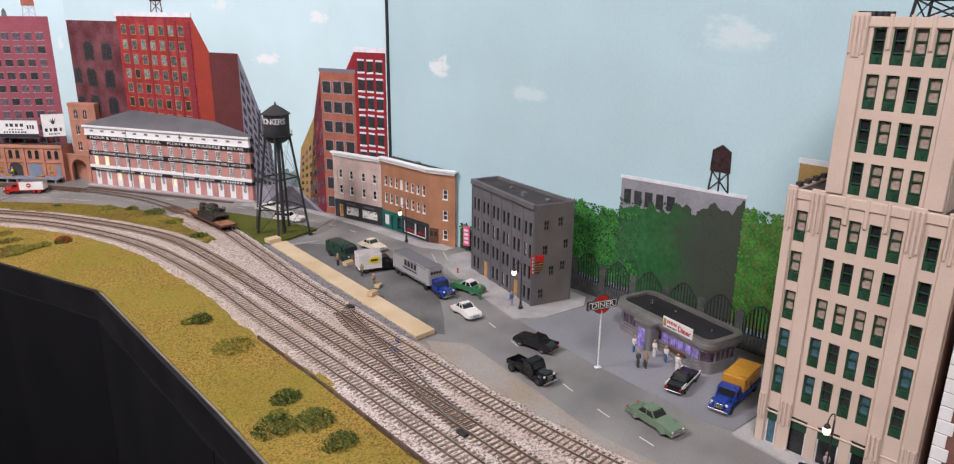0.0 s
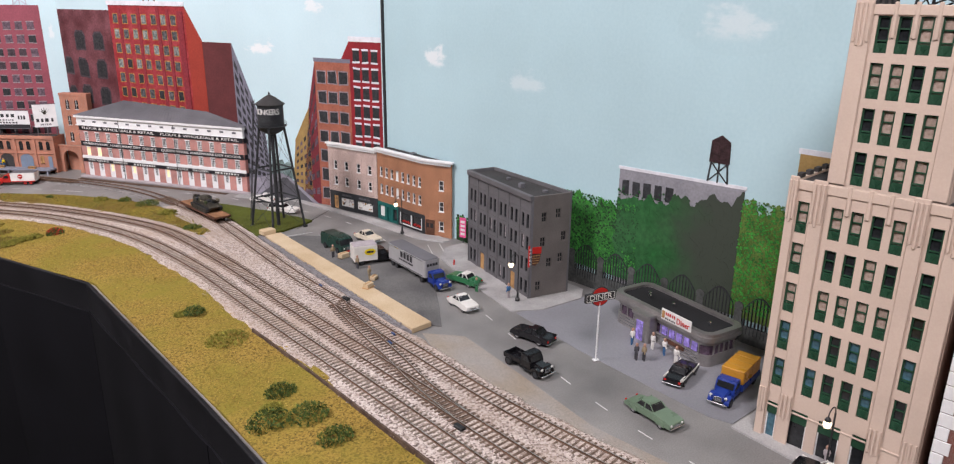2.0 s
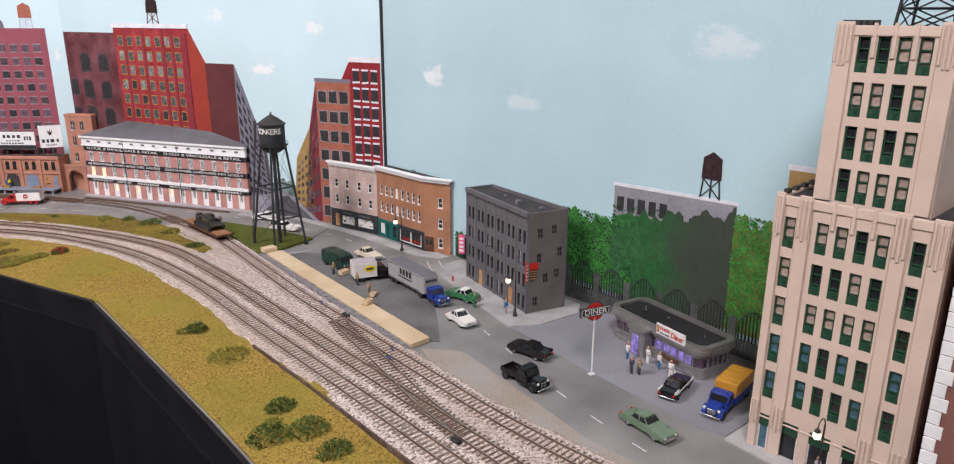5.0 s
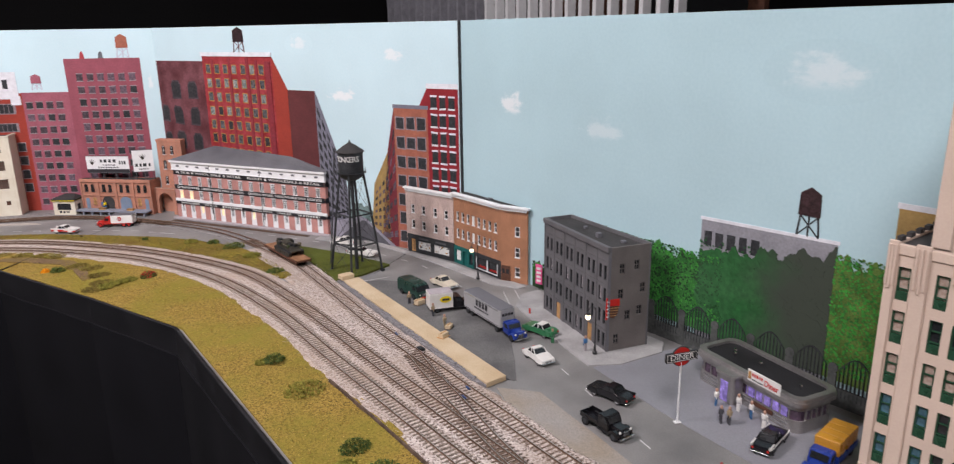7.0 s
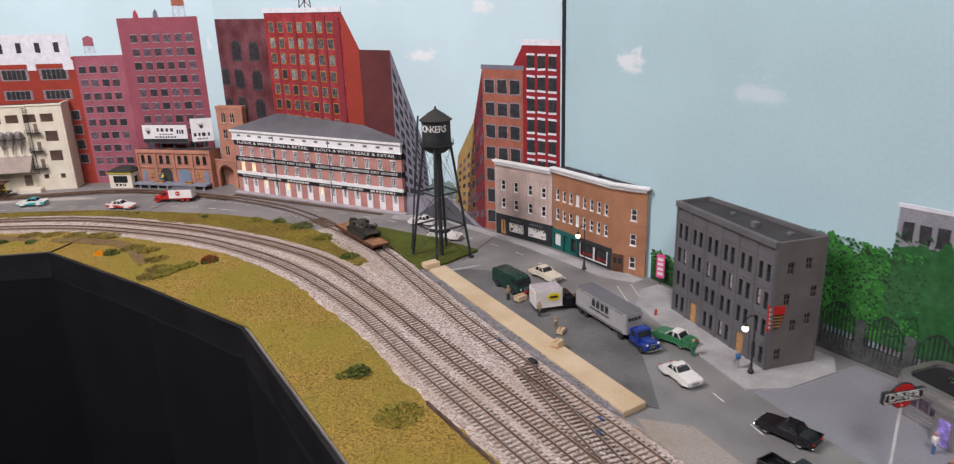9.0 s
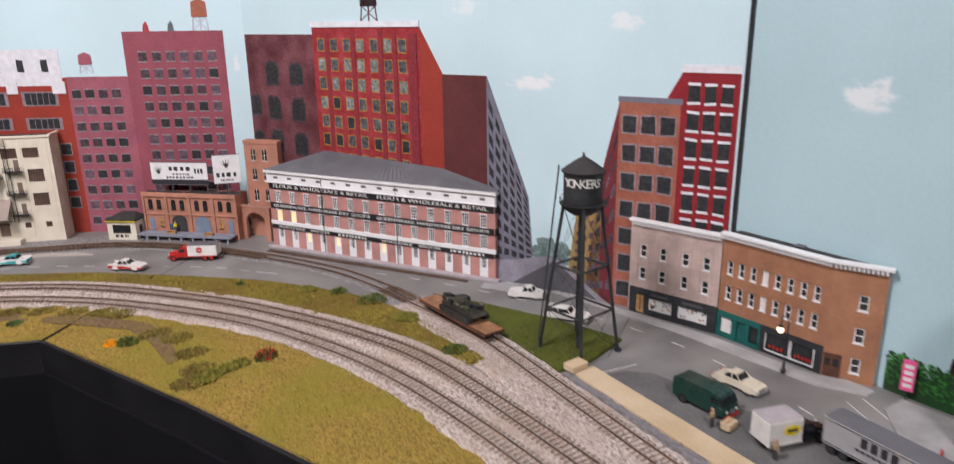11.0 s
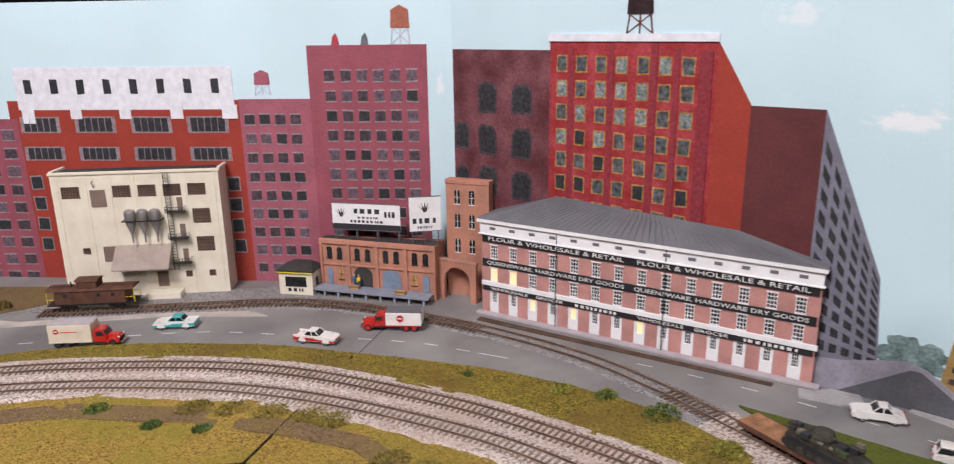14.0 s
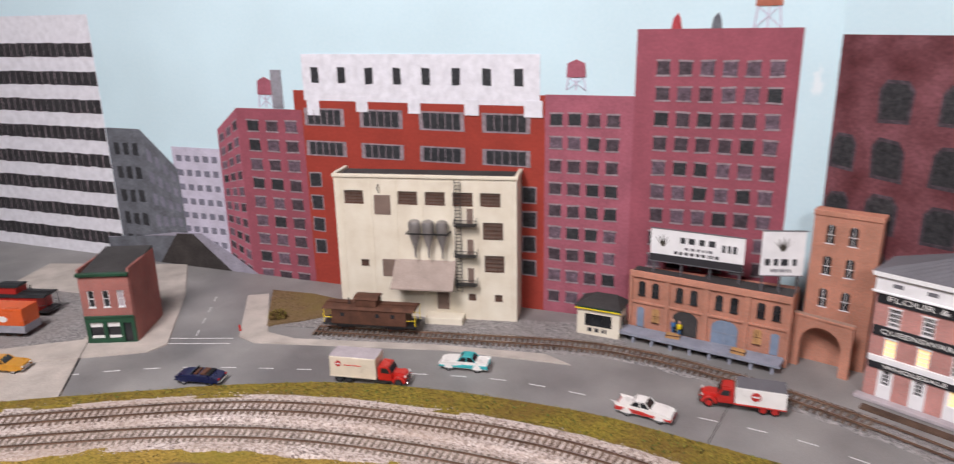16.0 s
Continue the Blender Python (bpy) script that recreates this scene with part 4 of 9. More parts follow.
def bank(name, line, off_a, off_b, height, material, label, slope=0.006, ends=None, category="ballast"):
    """A low bank along a line, between two offsets to the left of it."""
    ln = smooth_line(line, 0.012)
    if ends:
        ln = [p for p in ln if ends[0] <= p.y <= ends[1]]
    nn = normals(ln)
    bm = bmesh.new()
    rnd = random.Random(name)
    rows = []
    for p, n in zip(ln, nn):
        j1, j2 = rnd.uniform(-0.003, 0.003), rnd.uniform(-0.003, 0.003)
        rows.append([bm.verts.new((*(p + n * o), z)) for o, z in ((off_a - slope + j1, 0.0), (off_a + j1 * 0.4, height), (off_b + j2 * 0.4, height), (off_b + slope + j2, 0.0))])
    for a, b in zip(rows, rows[1:]):
        for k in range(3):
            bm.faces.new((a[k], a[k + 1], b[k + 1], b[k])[::-1])
    bm.normal_update()
    if bm.faces[:][0].normal.z < 0:
        bmesh.ops.reverse_faces(bm, faces=bm.faces[:])
    return structure(name, bm, material, label, category)


bank("ballast", TRACK_A, -0.022, 0.026, 0.0045, M["ballast"], "pale pinkish grey ballast under the near main track")
bank("ballast_far", TRACK_B, -0.026, 0.021, 0.0040, M["ballast"], "pale pinkish grey ballast under the far main track")
bank("ballast_siding", TRACK_C, -0.020, 0.042, 0.0034, M["ballast"], "pale pinkish grey ballast under the siding", ends=(-0.15, 1.62))
bank("cinder_bed", TRACK_C[10:], -0.016, 0.016, 0.0012, M["cinder"], "grey cinder bed of the street siding", 0.004)


def sheet(name, pts, height, material, label, category="ground cover", bumps=0.0):
    """A thin cover over an outline; with bumps it becomes an uneven turf."""
    bm = bmesh.new()
    prism(bm, pts, 0.0, height)
    if bumps:
        top = [f for f in bm.faces if f.normal.z > 0.5 or all(abs(v.co.z - height) < 1e-6 for v in f.verts)]
        for _ in range(5):
            edges = [e for e in bm.edges if e.calc_length() > 0.022 and all(v.co.z > height * 0.5 for v in e.verts)]
            if not edges:
                break
            bmesh.ops.subdivide_edges(bm, edges=edges, cuts=1, use_grid_fill=True)
            bmesh.ops.triangulate(bm, faces=[f for f in bm.faces if len(f.verts) > 3])
        for v in bm.verts:
            if v.co.z > height * 0.5:
                v.co.z += bumps * noise.noise(v.co * 9) + bumps * 0.6 * noise.noise(v.co * 40)
    return structure(name, bm, material, label, category)


def along(line, off, y0=-9, y1=9, x0=-9, step=0.03):
    ln = smooth_line(line, step)
    return [tuple(p + n * off) for p, n in zip(ln, normals(ln)) if y0 <= p.y <= y1 and p.x >= x0]


inner = [(x + 0.006, y + 0.002) for x, y in FRONT]
sheet("turf_front", inner + [(-0.62, 2.05)] + along(TRACK_A, 0.020)[::-1], 0.003, M["grass"], "ochre and green scatter turf in front of the tracks", bumps=0.0025)
HIGHWAY_NEAR = [(-0.62, 2.165), (-0.30, 2.162), (-0.063, 2.138), (0.073, 2.092), (0.203, 2.022), (0.295, 1.945), (0.378, 1.872), (0.465, 1.780), (0.530, 1.680), (0.560, 1.58), (0.574, 1.47), (0.572, 1.38)]
strip = along(TRACK_B, -0.020, 1.38)
sheet("turf_strip", strip + [tuple(p) for p in smooth_line(HIGHWAY_NEAR, 0.03)], 0.0035, M["grass_dark"], "green and brown scatter turf between tracks and road", bumps=0.002)
sheet("turf_tower", [(0.628, 1.62), (0.665, 1.55), (0.715, 1.44), (0.742, 1.352), (0.675, 1.330), (0.627, 1.33), (0.630, 1.45)], 0.003, M["grass_deep"], "deep green scatter turf under the water tower", bumps=0.0015)
sheet("dirt_edge", [(0.625, 0.85), (0.66, 0.81), (0.648, 0.70), (0.632, 0.58), (0.645, 0.45), (0.68, 0.2), (0.70, -0.1), (0.63, -0.1), (0.615, 0.40), (0.610, 0.60), (0.608, 0.80)], 0.0008, M["sand_grey"], "sandy shoulder beside the siding")
sheet("dirt_path", [(-0.6, 2.018), (-0.17, 2.008), (0.0, 1.955), (0.12, 1.880), (0.20, 1.810), (0.262, 1.740), (0.278, 1.680), (0.275, 1.600), (0.262, 1.595), (0.255, 1.675), (0.240, 1.728), (0.185, 1.785), (0.105, 1.855), (-0.01, 1.925), (-0.17, 1.978), (-0.6, 1.99)], 0.0041, M["dirt"], "bare brown dirt path through the turf")
sheet("pavement_shops", [(0.775, 1.53), (0.797, 1.43), (0.816, 1.33), (0.825, 1.24), (0.834, 1.155), (0.858, 1.110), (0.872, 1.110), (0.872, 1.14), (0.853, 1.168), (0.841, 1.30), (0.812, 1.42), (0.79, 1.53)], 0.002, M["pave"], "pale concrete pavement before the shops", "pavement")
sheet("pavement_block", [(0.845, 1.085), (0.806, 1.05), (0.775, 0.93), (0.754, 0.828), (0.79, 0.806), (0.86, 0.80), (0.886, 0.82), (0.88, 1.085)], 0.002, M["pave"], "pale concrete pavement round the grey block", "pavement")
sheet("diner_lot", [(0.757, 0.822), (0.742, 0.70), (0.735, 0.52), (0.742, 0.497), (0.90, 0.497), (0.893, 0.798)], 0.0007, M["lot"], "smooth bluish grey concrete lot round the diner", "lot")
sheet("truck_lot", [(0.6625, 1.300), (0.690, 1.292), (0.712, 1.270), (0.742, 1.10), (0.750, 1.02), (0.722, 0.95), (0.690, 0.90), (0.655, 0.85), (0.648, 0.86)], 0.0006, M["lot_dark"], "worn dark asphalt of the loading lot", "lot")
sheet("pavement_tower", [(0.735, 0.494), (0.728, 0.40), (0.738, 0.0), (0.9, 0.0), (0.9, 0.494)], 0.002, M["pave"], "pale concrete pavement before the tower", "pavement")
sheet("pavement_warehouse", [(0.724, 1.605), (0.744, 1.60), (0.760, 1.575), (0.742, 1.555), (0.722, 1.572), (0.700, 1.605), (0.715, 1.618)], 0.002, M["pave"], "pale concrete pavement at the warehouse corner", "pavement")
sheet("pavement_corner", [(-0.60, 2.275), (-0.330, 2.265), (-0.285, 2.264), (-0.256, 2.264), (-0.236, 2.281), (-0.247, 2.458), (-0.27, 2.60), (-0.5, 2.66)], 0.0015, M["pave_warm"], "pale tan concrete pavement round the corner store", "pavement")
sheet("pale_highway", [(-0.62, 2.172), (-0.322, 2.166), (-0.336, 2.272), (-0.60, 2.268)], 0.0007, M["pave_warm"], "pale concrete highway slab past the board joint", "road")
sheet("pavement_siding", [(-0.150, 2.285), (-0.13, 2.262), (0.10, 2.188), (0.235, 2.118), (0.215, 2.150), (0.09, 2.205), (-0.08, 2.262), (-0.115, 2.29), (-0.125, 2.43), (-0.155, 2.43)], 0.0015, M["pave_warm"], "pale concrete apron along the siding", "pavement")
sheet("warehouse_soil", [(0.500, 1.972), (0.560, 1.872), (0.640, 1.742), (0.702, 1.640), (0.694, 1.636), (0.630, 1.738), (0.550, 1.866), (0.490, 1.964)], 0.0009, M["soil"], "dark brown soil along the warehouse pavement")
sheet("yard_dirt", [(-0.11, 2.31), (0.08, 2.243), (0.24, 2.182), (0.31, 2.140), (0.345, 2.2), (0.20, 2.26), (0.0, 2.37), (-0.11, 2.44)], 0.0011, M["cinder"], "grey cinder yard beside the factory", "ground cover")
sheet("yard_weeds", [(-0.118, 2.31), (-0.075, 2.315), (-0.02, 2.33), (0.0, 2.36), (-0.06, 2.41), (-0.12, 2.44)], 0.0035, M["dirt"], "brown weeds at the foot of the backdrop", bumps=0.002)


# ---- tracks ----
def tie_mesh(material):
    bm = bmesh.new()
    box(bm, -0.0013, 0.0013, -0.015, 0.015, 0.0, 0.0016)
    bevel(bm, 0.0003, 1)
    me = bpy.data.meshes.new("tie")
    bm.to_mesh(me)
    bm.free()
    me.materials.append(material)
    return me


M["tie_far"] = mat("brown_main_line_tie", (0.13, 0.085, 0.062), 0.9, 0, 0.35, 90, 1200, 0.3, alt=(0.22, 0.16, 0.12))
M["tie_cross"] = mat("dark_crossover_tie", (0.075, 0.050, 0.038), 0.9, 0, 0.35, 90, 1200, 0.3, alt=(0.12, 0.085, 0.065))
TIES = {k: tie_mesh(M[k]) for k in ("tie", "tie_far", "tie_cross")}
GAUGE = 0.0165


def rail(line, off, z):
    bm = bmesh.new()
    rows = []
    prof = ((-0.0009, 0.0), (-0.0009, 0.0003), (-0.0003, 0.0006), (-0.0003, 0.0016), (-0.0005, 0.0017), (-0.0005, 0.0022), (0.0005, 0.0022), (0.0005, 0.0017), (0.0003, 0.0016), (0.0003, 0.0006), (0.0009, 0.0003), (0.0009, 0.0))
    for p, n in zip(line, normals(line)):
        rows.append([bm.verts.new((*(p + n * (off + u)), z + v)) for u, v in prof])
    for a, b in zip(rows, rows[1:]):
        for k in range(len(prof)):
            f = bm.faces.new((a[k], b[k], b[(k + 1) % 12], a[(k + 1) % 12]))
            if k == 5:
                f.material_index = 1
    bm.normal_update()
    bmesh.ops.recalc_face_normals(bm, faces=bm.faces[:])
    return bm


def track(label, pts, z, near, skip=lambda p: False, step=0.0068, wood="tie"):
    th = thing("model_track", pose(0, 0, 0), label, "railway track", "tracks")
    fine = smooth_line(pts, 0.015)
    for s in (-1, 1):
        part("rail", rail(fine, s * GAUGE / 2, z + 0.0005), (M["rail"], M["railtop"]), th)
    spots = smooth_line(pts, step)
    rnd = random.Random(len(label))
    rest = bmesh.new()
    count = 0
    for p, n in zip(spots, normals(spots)):
        if skip(p):
            continue
        a = math.degrees(math.atan2(n.y, n.x)) - 90 + rnd.uniform(-1.5, 1.5)
        if near(p) and count < 300:
            share("tie", TIES[wood], th, p.x, p.y, z - 0.0009, a)
            count += 1
        else:
            m = pose(p.x, p.y, z - 0.0009, 0, 0, a)
            vs = box(rest, -0.0013, 0.0013, -0.015, 0.015, 0.0, 0.0016)
            for v in vs:
                v.co = m @ v.co
    if len(rest.verts):
        tagged(part("far_ties", rest, M[wood], th), "weathered ties further along", "", "", "stuff")
    return th


track("near main line of weathered rails on brown ties", TRACK_A, 0.0045, lambda p: 0.55 < p.y < 2.2 and p.x > -0.3)
track("far main line of weathered rails on brown ties", TRACK_B, 0.0040, lambda p: 0.6 < p.y < 2.2 and p.x > -0.25, wood="tie_far")
track("siding that leaves the main lines across the street", TRACK_C, 0.0030, lambda p: 0.5 < p.y < 1.66, lambda p: 1.68 < p.y < 1.93, wood="tie_far")
track("crossover of dark rails between siding and main line", CROSSOVER, 0.0036, lambda p: True, wood="tie_cross")


def edging():
    """The brown plank that holds the ballast against the turf."""
    th = thing("ballast_edging", pose(0, 0, 0), "thin brown wooden strip between ballast and turf", "edging", "", "structure")
    ln = smooth_line([(0.4775, 0.10), (0.4745, 0.40), (0.4690, 0.80), (0.4620, 1.02)], 0.11)
    for a, b in zip(ln, ln[1:]):
        boxes("strip", [(0, math.dist(a, b) - 0.0006, -0.0012, 0.0012, 0, 0.0078)], M["tie_dark"], th, "", 0.0003).matrix_basis = facing(a, b)


M["tie_dark"] = mat("dark_turnout_tie", (0.085, 0.055, 0.042), 0.9, 0, 0.35, 90, 1200, 0.3, alt=(0.13, 0.09, 0.07))
edging()


def turnout_gear():
    """Switch machines and blue painted frogs beside the crossover."""
    for x, y, turn in ((0.6015, 0.992, 96), (0.5265, 0.655, 92)):
        th = thing("switch_machine", pose(x, y, 0.0040, 0, 0, turn), "small black switch machine beside the turnout", "switch machine", "switch machines")
        boxes("motor_case", [(-0.006, 0.006, -0.003, 0.003, 0, 0.0035)], M["frame_black"], th, "", 0.0005)
        boxes("throw_bar", [(-0.0006, 0.0006, 0.003, 0.012, 0.0008, 0.0014)], M["rail"], th)
    for x, y in ((0.5905, 0.862), (0.5745, 0.845), (0.598, 1.055)):
        th = thing("rail_joiner", pose(x, y, 0.0052, 0, 0, 84), "small blue insulated joiner on the rail", "rail joiner", "rail joiners")
        boxes("sleeve", [(-0.004, 0.004, -0.0012, 0.0012, 0, 0.0018)], M["joiner"], th, "", 0.0003)


M["joiner"] = mat("blue_plastic_joiner", (0.03, 0.07, 0.20), 0.5, 0, 0.2, 80, 700, 0.1)
turnout_gear()


# ---- buildings ----
def window_mesh(w, h, frame_mat, pane_mat, depth=0.0012, bar=0.0006, split=(1, 2), sill=True):
    """A sash window: frame with glazing bars, and a pane set back in it."""
    bm = bmesh.new()
    f = bar
    box(bm, -w / 2, w / 2, 0, depth, -h / 2, -h / 2 + f)
    box(bm, -w / 2, w / 2, 0, depth, h / 2 - f, h / 2)
    box(bm, -w / 2, -w / 2 + f, 0, depth, -h / 2 + f, h / 2 - f)
    box(bm, w / 2 - f, w / 2, 0, depth, -h / 2 + f, h / 2 - f)
    for k in range(1, split[0]):
        x = -w / 2 + w * k / split[0]
        box(bm, x - f * 0.35, x + f * 0.35, 0.0002, depth, -h / 2 + f, h / 2 - f)
    for k in range(1, split[1]):
        z = -h / 2 + h * k / split[1]
        box(bm, -w / 2 + f, w / 2 - f, 0.0003, depth * 0.9, z - f * 0.4, z + f * 0.4)
    if sill:
        box(bm, -w / 2 - f, w / 2 + f, -0.001, 0.0004, -h / 2 - f * 1.2, -h / 2)
    fr = bpy.data.meshes.new("window_frame")
    bm.to_mesh(fr)
    bm.free()
    fr.materials.append(frame_mat)
    out = []
    for pm in pane_mat if isinstance(pane_mat, (list, tuple)) else (pane_mat,):
        bm = bmesh.new()
        box(bm, -w / 2 + f * 0.5, w / 2 - f * 0.5, depth, depth + 0.0004, -h / 2 + f * 0.5, h / 2 - f * 0.5)
        pn = bpy.data.meshes.new("pane")
        bm.to_mesh(pn)
        bm.free()
        pn.materials.append(pm)
        out.append(pn)
    return fr, out


def put_window(parent, kit, x, z, y=0.0006, which=0, rz=0, label="", name="window"):
    ob = share(name, kit[0], parent, x, y, z, rz, label)
    share("pane", kit[1][which], ob)
    return ob


def hole(x, z, w, h):
    return (x - w / 2, x + w / 2, z - h / 2, z + h / 2)


def core(th, pts, z0, z1, material, name="core"):
    """The dark inside behind a front."""
    bm = bmesh.new()
    prism(bm, pts, z0, z1)
    return part(name, bm, material, th)


def bars(th, x, z, w, n, h, y, material, name="lettering_bar", seed=0, gap=0.7):
    """Writing that stays a row of plain strokes."""
    rnd = random.Random(seed)
    widths = [rnd.uniform(0.6, 1.4) for _ in range(n)]
    total = sum(widths) * (1 + gap)
    x0 = x - w / 2
    bm = bmesh.new()
    for v in widths:
        box(bm, x0, x0 + w * v / total, y - 0.0003, y, z - h / 2, z + h / 2)
        x0 += w * v * (1 + gap) / total
    return part(name, bm, material, th)


def warehouse():
    L, n = 0.4265, 14
    th = thing("warehouse", facing((0.513, 1.985), (0.733, 1.619)), "long red brick warehouse with white cornice and black sign bands", "model building")
    xs = [0.0165 + (L - 0.033) * k / (n - 1) for k in range(n)]
    holes = [hole(x, z, 0.0115, 0.0195) for x in xs for z in (0.0918, 0.059)] + [hole(x, 0.0185, 0.0145, 0.033) for x in xs]
    bm = bmesh.new()
    wall(bm, L, 0.116, 0.0, 0.004, holes)
    part("front_wall", bm, M["brick_red"], th)
    boxes("side_wall", [(L, L + 0.003, 0.0, 0.010, 0, 0.116)], M["brick_red"], th)
    boxes("side_wall", [(-0.003, 0.0, 0.0, 0.055, 0, 0.116)], M["brick_red"], th)
    core(th, [(0.003, 0.0055), (L - 0.001, 0.0055), (L - 0.001, 0.0068), (0.003, 0.05)], 0, 0.115, M["roof_dark"])
    boxes("plinth", [(-0.008, L + 0.012, -0.010, 0.0, 0.0, 0.004)], M["plinth"], th, bev=0.0006)
    cor = boxes("cornice", [(-0.004, L + 0.004, -0.003, 0.004, 0.1165, 0.134), (-0.007, L + 0.007, -0.0065, 0.004, 0.134, 0.1395), (-0.006, L + 0.006, -0.0045, 0.0, 0.1165, 0.1185)], M["white"], th, "white painted cornice", 0.0004)
    for x in xs:
        boxes("vent", [(x - 0.0045, x + 0.0045, -0.0033, -0.003, 0.1245, 0.1285)], M["roof_grey"], cor)
    for z0, z1, nm in ((0.1058, 0.1165, "upper"), (0.0713, 0.0815, "middle"), (0.0355, 0.0425, "lower")):
        boxes("sign_band", [(-0.001, L + 0.001, -0.0016, 0.0, z0, z1), (L + 0.003, L + 0.0045, -0.0016, 0.010, z0, z1)], M["black_band"], th, "black painted sign band")
    boxes("belt_course", [(-0.002, L + 0.005, -0.0028, 0.0, 0.0428, 0.0492)], M["white"], th, "white belt course", 0.0004)
    for k in range(2):
        c = L * (0.25 + 0.5 * k)
        text("lettering", "FLOUR & WHOLESALE & RETAIL", 0.0080, M["letter"], th, pose(c, -0.0018, 0.1112) @ UP, "white painted lettering", L * 0.46)
        text("lettering", "QUEENSWARE, HARDWARE DRY GOODS", 0.0072, M["letter"], th, pose(c, -0.0018, 0.0764) @ UP, "white painted lettering", L * 0.47)
        text("lettering", "WHOLESALE    GROCER", 0.0058, M["letter"], th, pose(c - L * 0.09, -0.0018, 0.0390) @ UP, "white painted lettering", L * 0.26)
        bars(th, c + L * 0.15, 0.0390, L * 0.14, 9, 0.0038, -0.0017, M["letter"], seed=k)
    kit = window_mesh(0.0115, 0.0195, M["white"], (M["pane"], M["pane_lit"]), split=(3, 4), bar=0.0009)
    lintel = bpy.data.meshes.new("lintel")
    bm = bmesh.new()
    box(bm, -0.0068, 0.0068, -0.0008, 0.0003, 0, 0.0014)
    bm.to_mesh(lintel)
    bm.free()
    lintel.materials.append(M["white"])
    for i, x in enumerate(xs):
        for j, z in enumerate((0.0918, 0.059)):
            put_window(th, kit, x, z, which=1 if j and i in (0, 1) else 0)
            share("lintel", lintel, th, x, 0, z + 0.0098)
        bm = bmesh.new()
        wall(bm, 0.0145, 0.033, -0.0003, 0.0012, [hole(0, 0.0237, 0.0078, 0.0165)], 0.0, -0.00725)
        door = part("door", bm, M["white"], th, "white panelled warehouse door")
        door.location = (x, 0.001, 0.002)
        lit = i in (2, 3, 4, 7)
        put_window(door, DOOR_KIT, 0, 0.0237, which=1 if lit and i != 3 else 0)
    pts = [(-0.007, -0.0065, 0.1395), (L + 0.007, -0.0065, 0.1395), (L + 0.007, 0.006, 0.1415), (0.335, 0.016, 0.163), (0.09, 0.045, 0.170), (-0.007, 0.048, 0.1405)]
    bm = bmesh.new()
    v = [bm.verts.new(p) for p in pts]
    w = [bm.verts.new((p[0], p[1], 0.1390)) for p in pts]
    bm.faces.new((v[0], v[1], v[2], v[3], v[4]))
    bm.faces.new((v[0], v[4], v[5]))
    bm.faces.new(w[::-1])
    for k in range(6):
        bm.faces.new((w[k], w[(k + 1) % 6], v[(k + 1) % 6], v[k]))
    roof = part("roof", bm, M["roof_grey"], th, "hipped slate grey metal roof")
    for k in range(46):
        x = 0.004 + k * (L - 0.008) / 45
        xr = 0.09 + (x / L) * 0.245
        bm = bmesh.new()
        zt, yt = 0.170 - 0.007 * (xr - 0.09) / 0.245, 0.045 - 0.029 * (xr - 0.09) / 0.245
        rod(bm, (x, -0.006, 0.1398), (xr, yt, zt + 0.0002), 0.0004, n=4)
        part("seam", bm, M["roof_grey"], roof)
    for x in (L * 0.265, L * 0.605):
        bm = bmesh.new()
        rod(bm, (x, -0.003, 0.004), (x, -0.003, 0.134), 0.0007, n=6)
        part("downpipe", bm, M["steel_dark"], th)


DOOR_KIT = window_mesh(0.0078, 0.0165, M["white"], (M["pane"], M["pane_lit"]), split=(3, 4), bar=0.0006, sill=False, depth=0.0008)
warehouse()


def arch_pts(x, z, w, h, n=8):
    """An opening's outline with a round head, feet at z."""
    r = w / 2
    return [(x - r, z), (x + r, z)] + [(x + r * math.cos(a * math.pi / n), z + h - r * 0.7 + r * 0.7 * math.sin(a * math.pi / n)) for a in range(n + 1)]


def arched(parent, x, z, w, h, material, frame, name="window", y=-0.0002):
    bm = bmesh.new()
    slab(bm, arch_pts(x, z, w, h), y, 0.0012)
    ob = part(name, bm, material, parent)
    if frame:
        bm = bmesh.new()
        box(bm, x - 0.0003, x + 0.0003, y - 0.0004, y, z, z + h)
        box(bm, x - w / 2, x + w / 2, y - 0.0004, y, z + h * 0.45, z + h * 0.45 + 0.0005)
        box(bm, x - w / 2 - 0.0006, x + w / 2 + 0.0006, y - 0.001, y, z - 0.0009, z)
        part("window_frame", bm, frame, ob)
    return ob


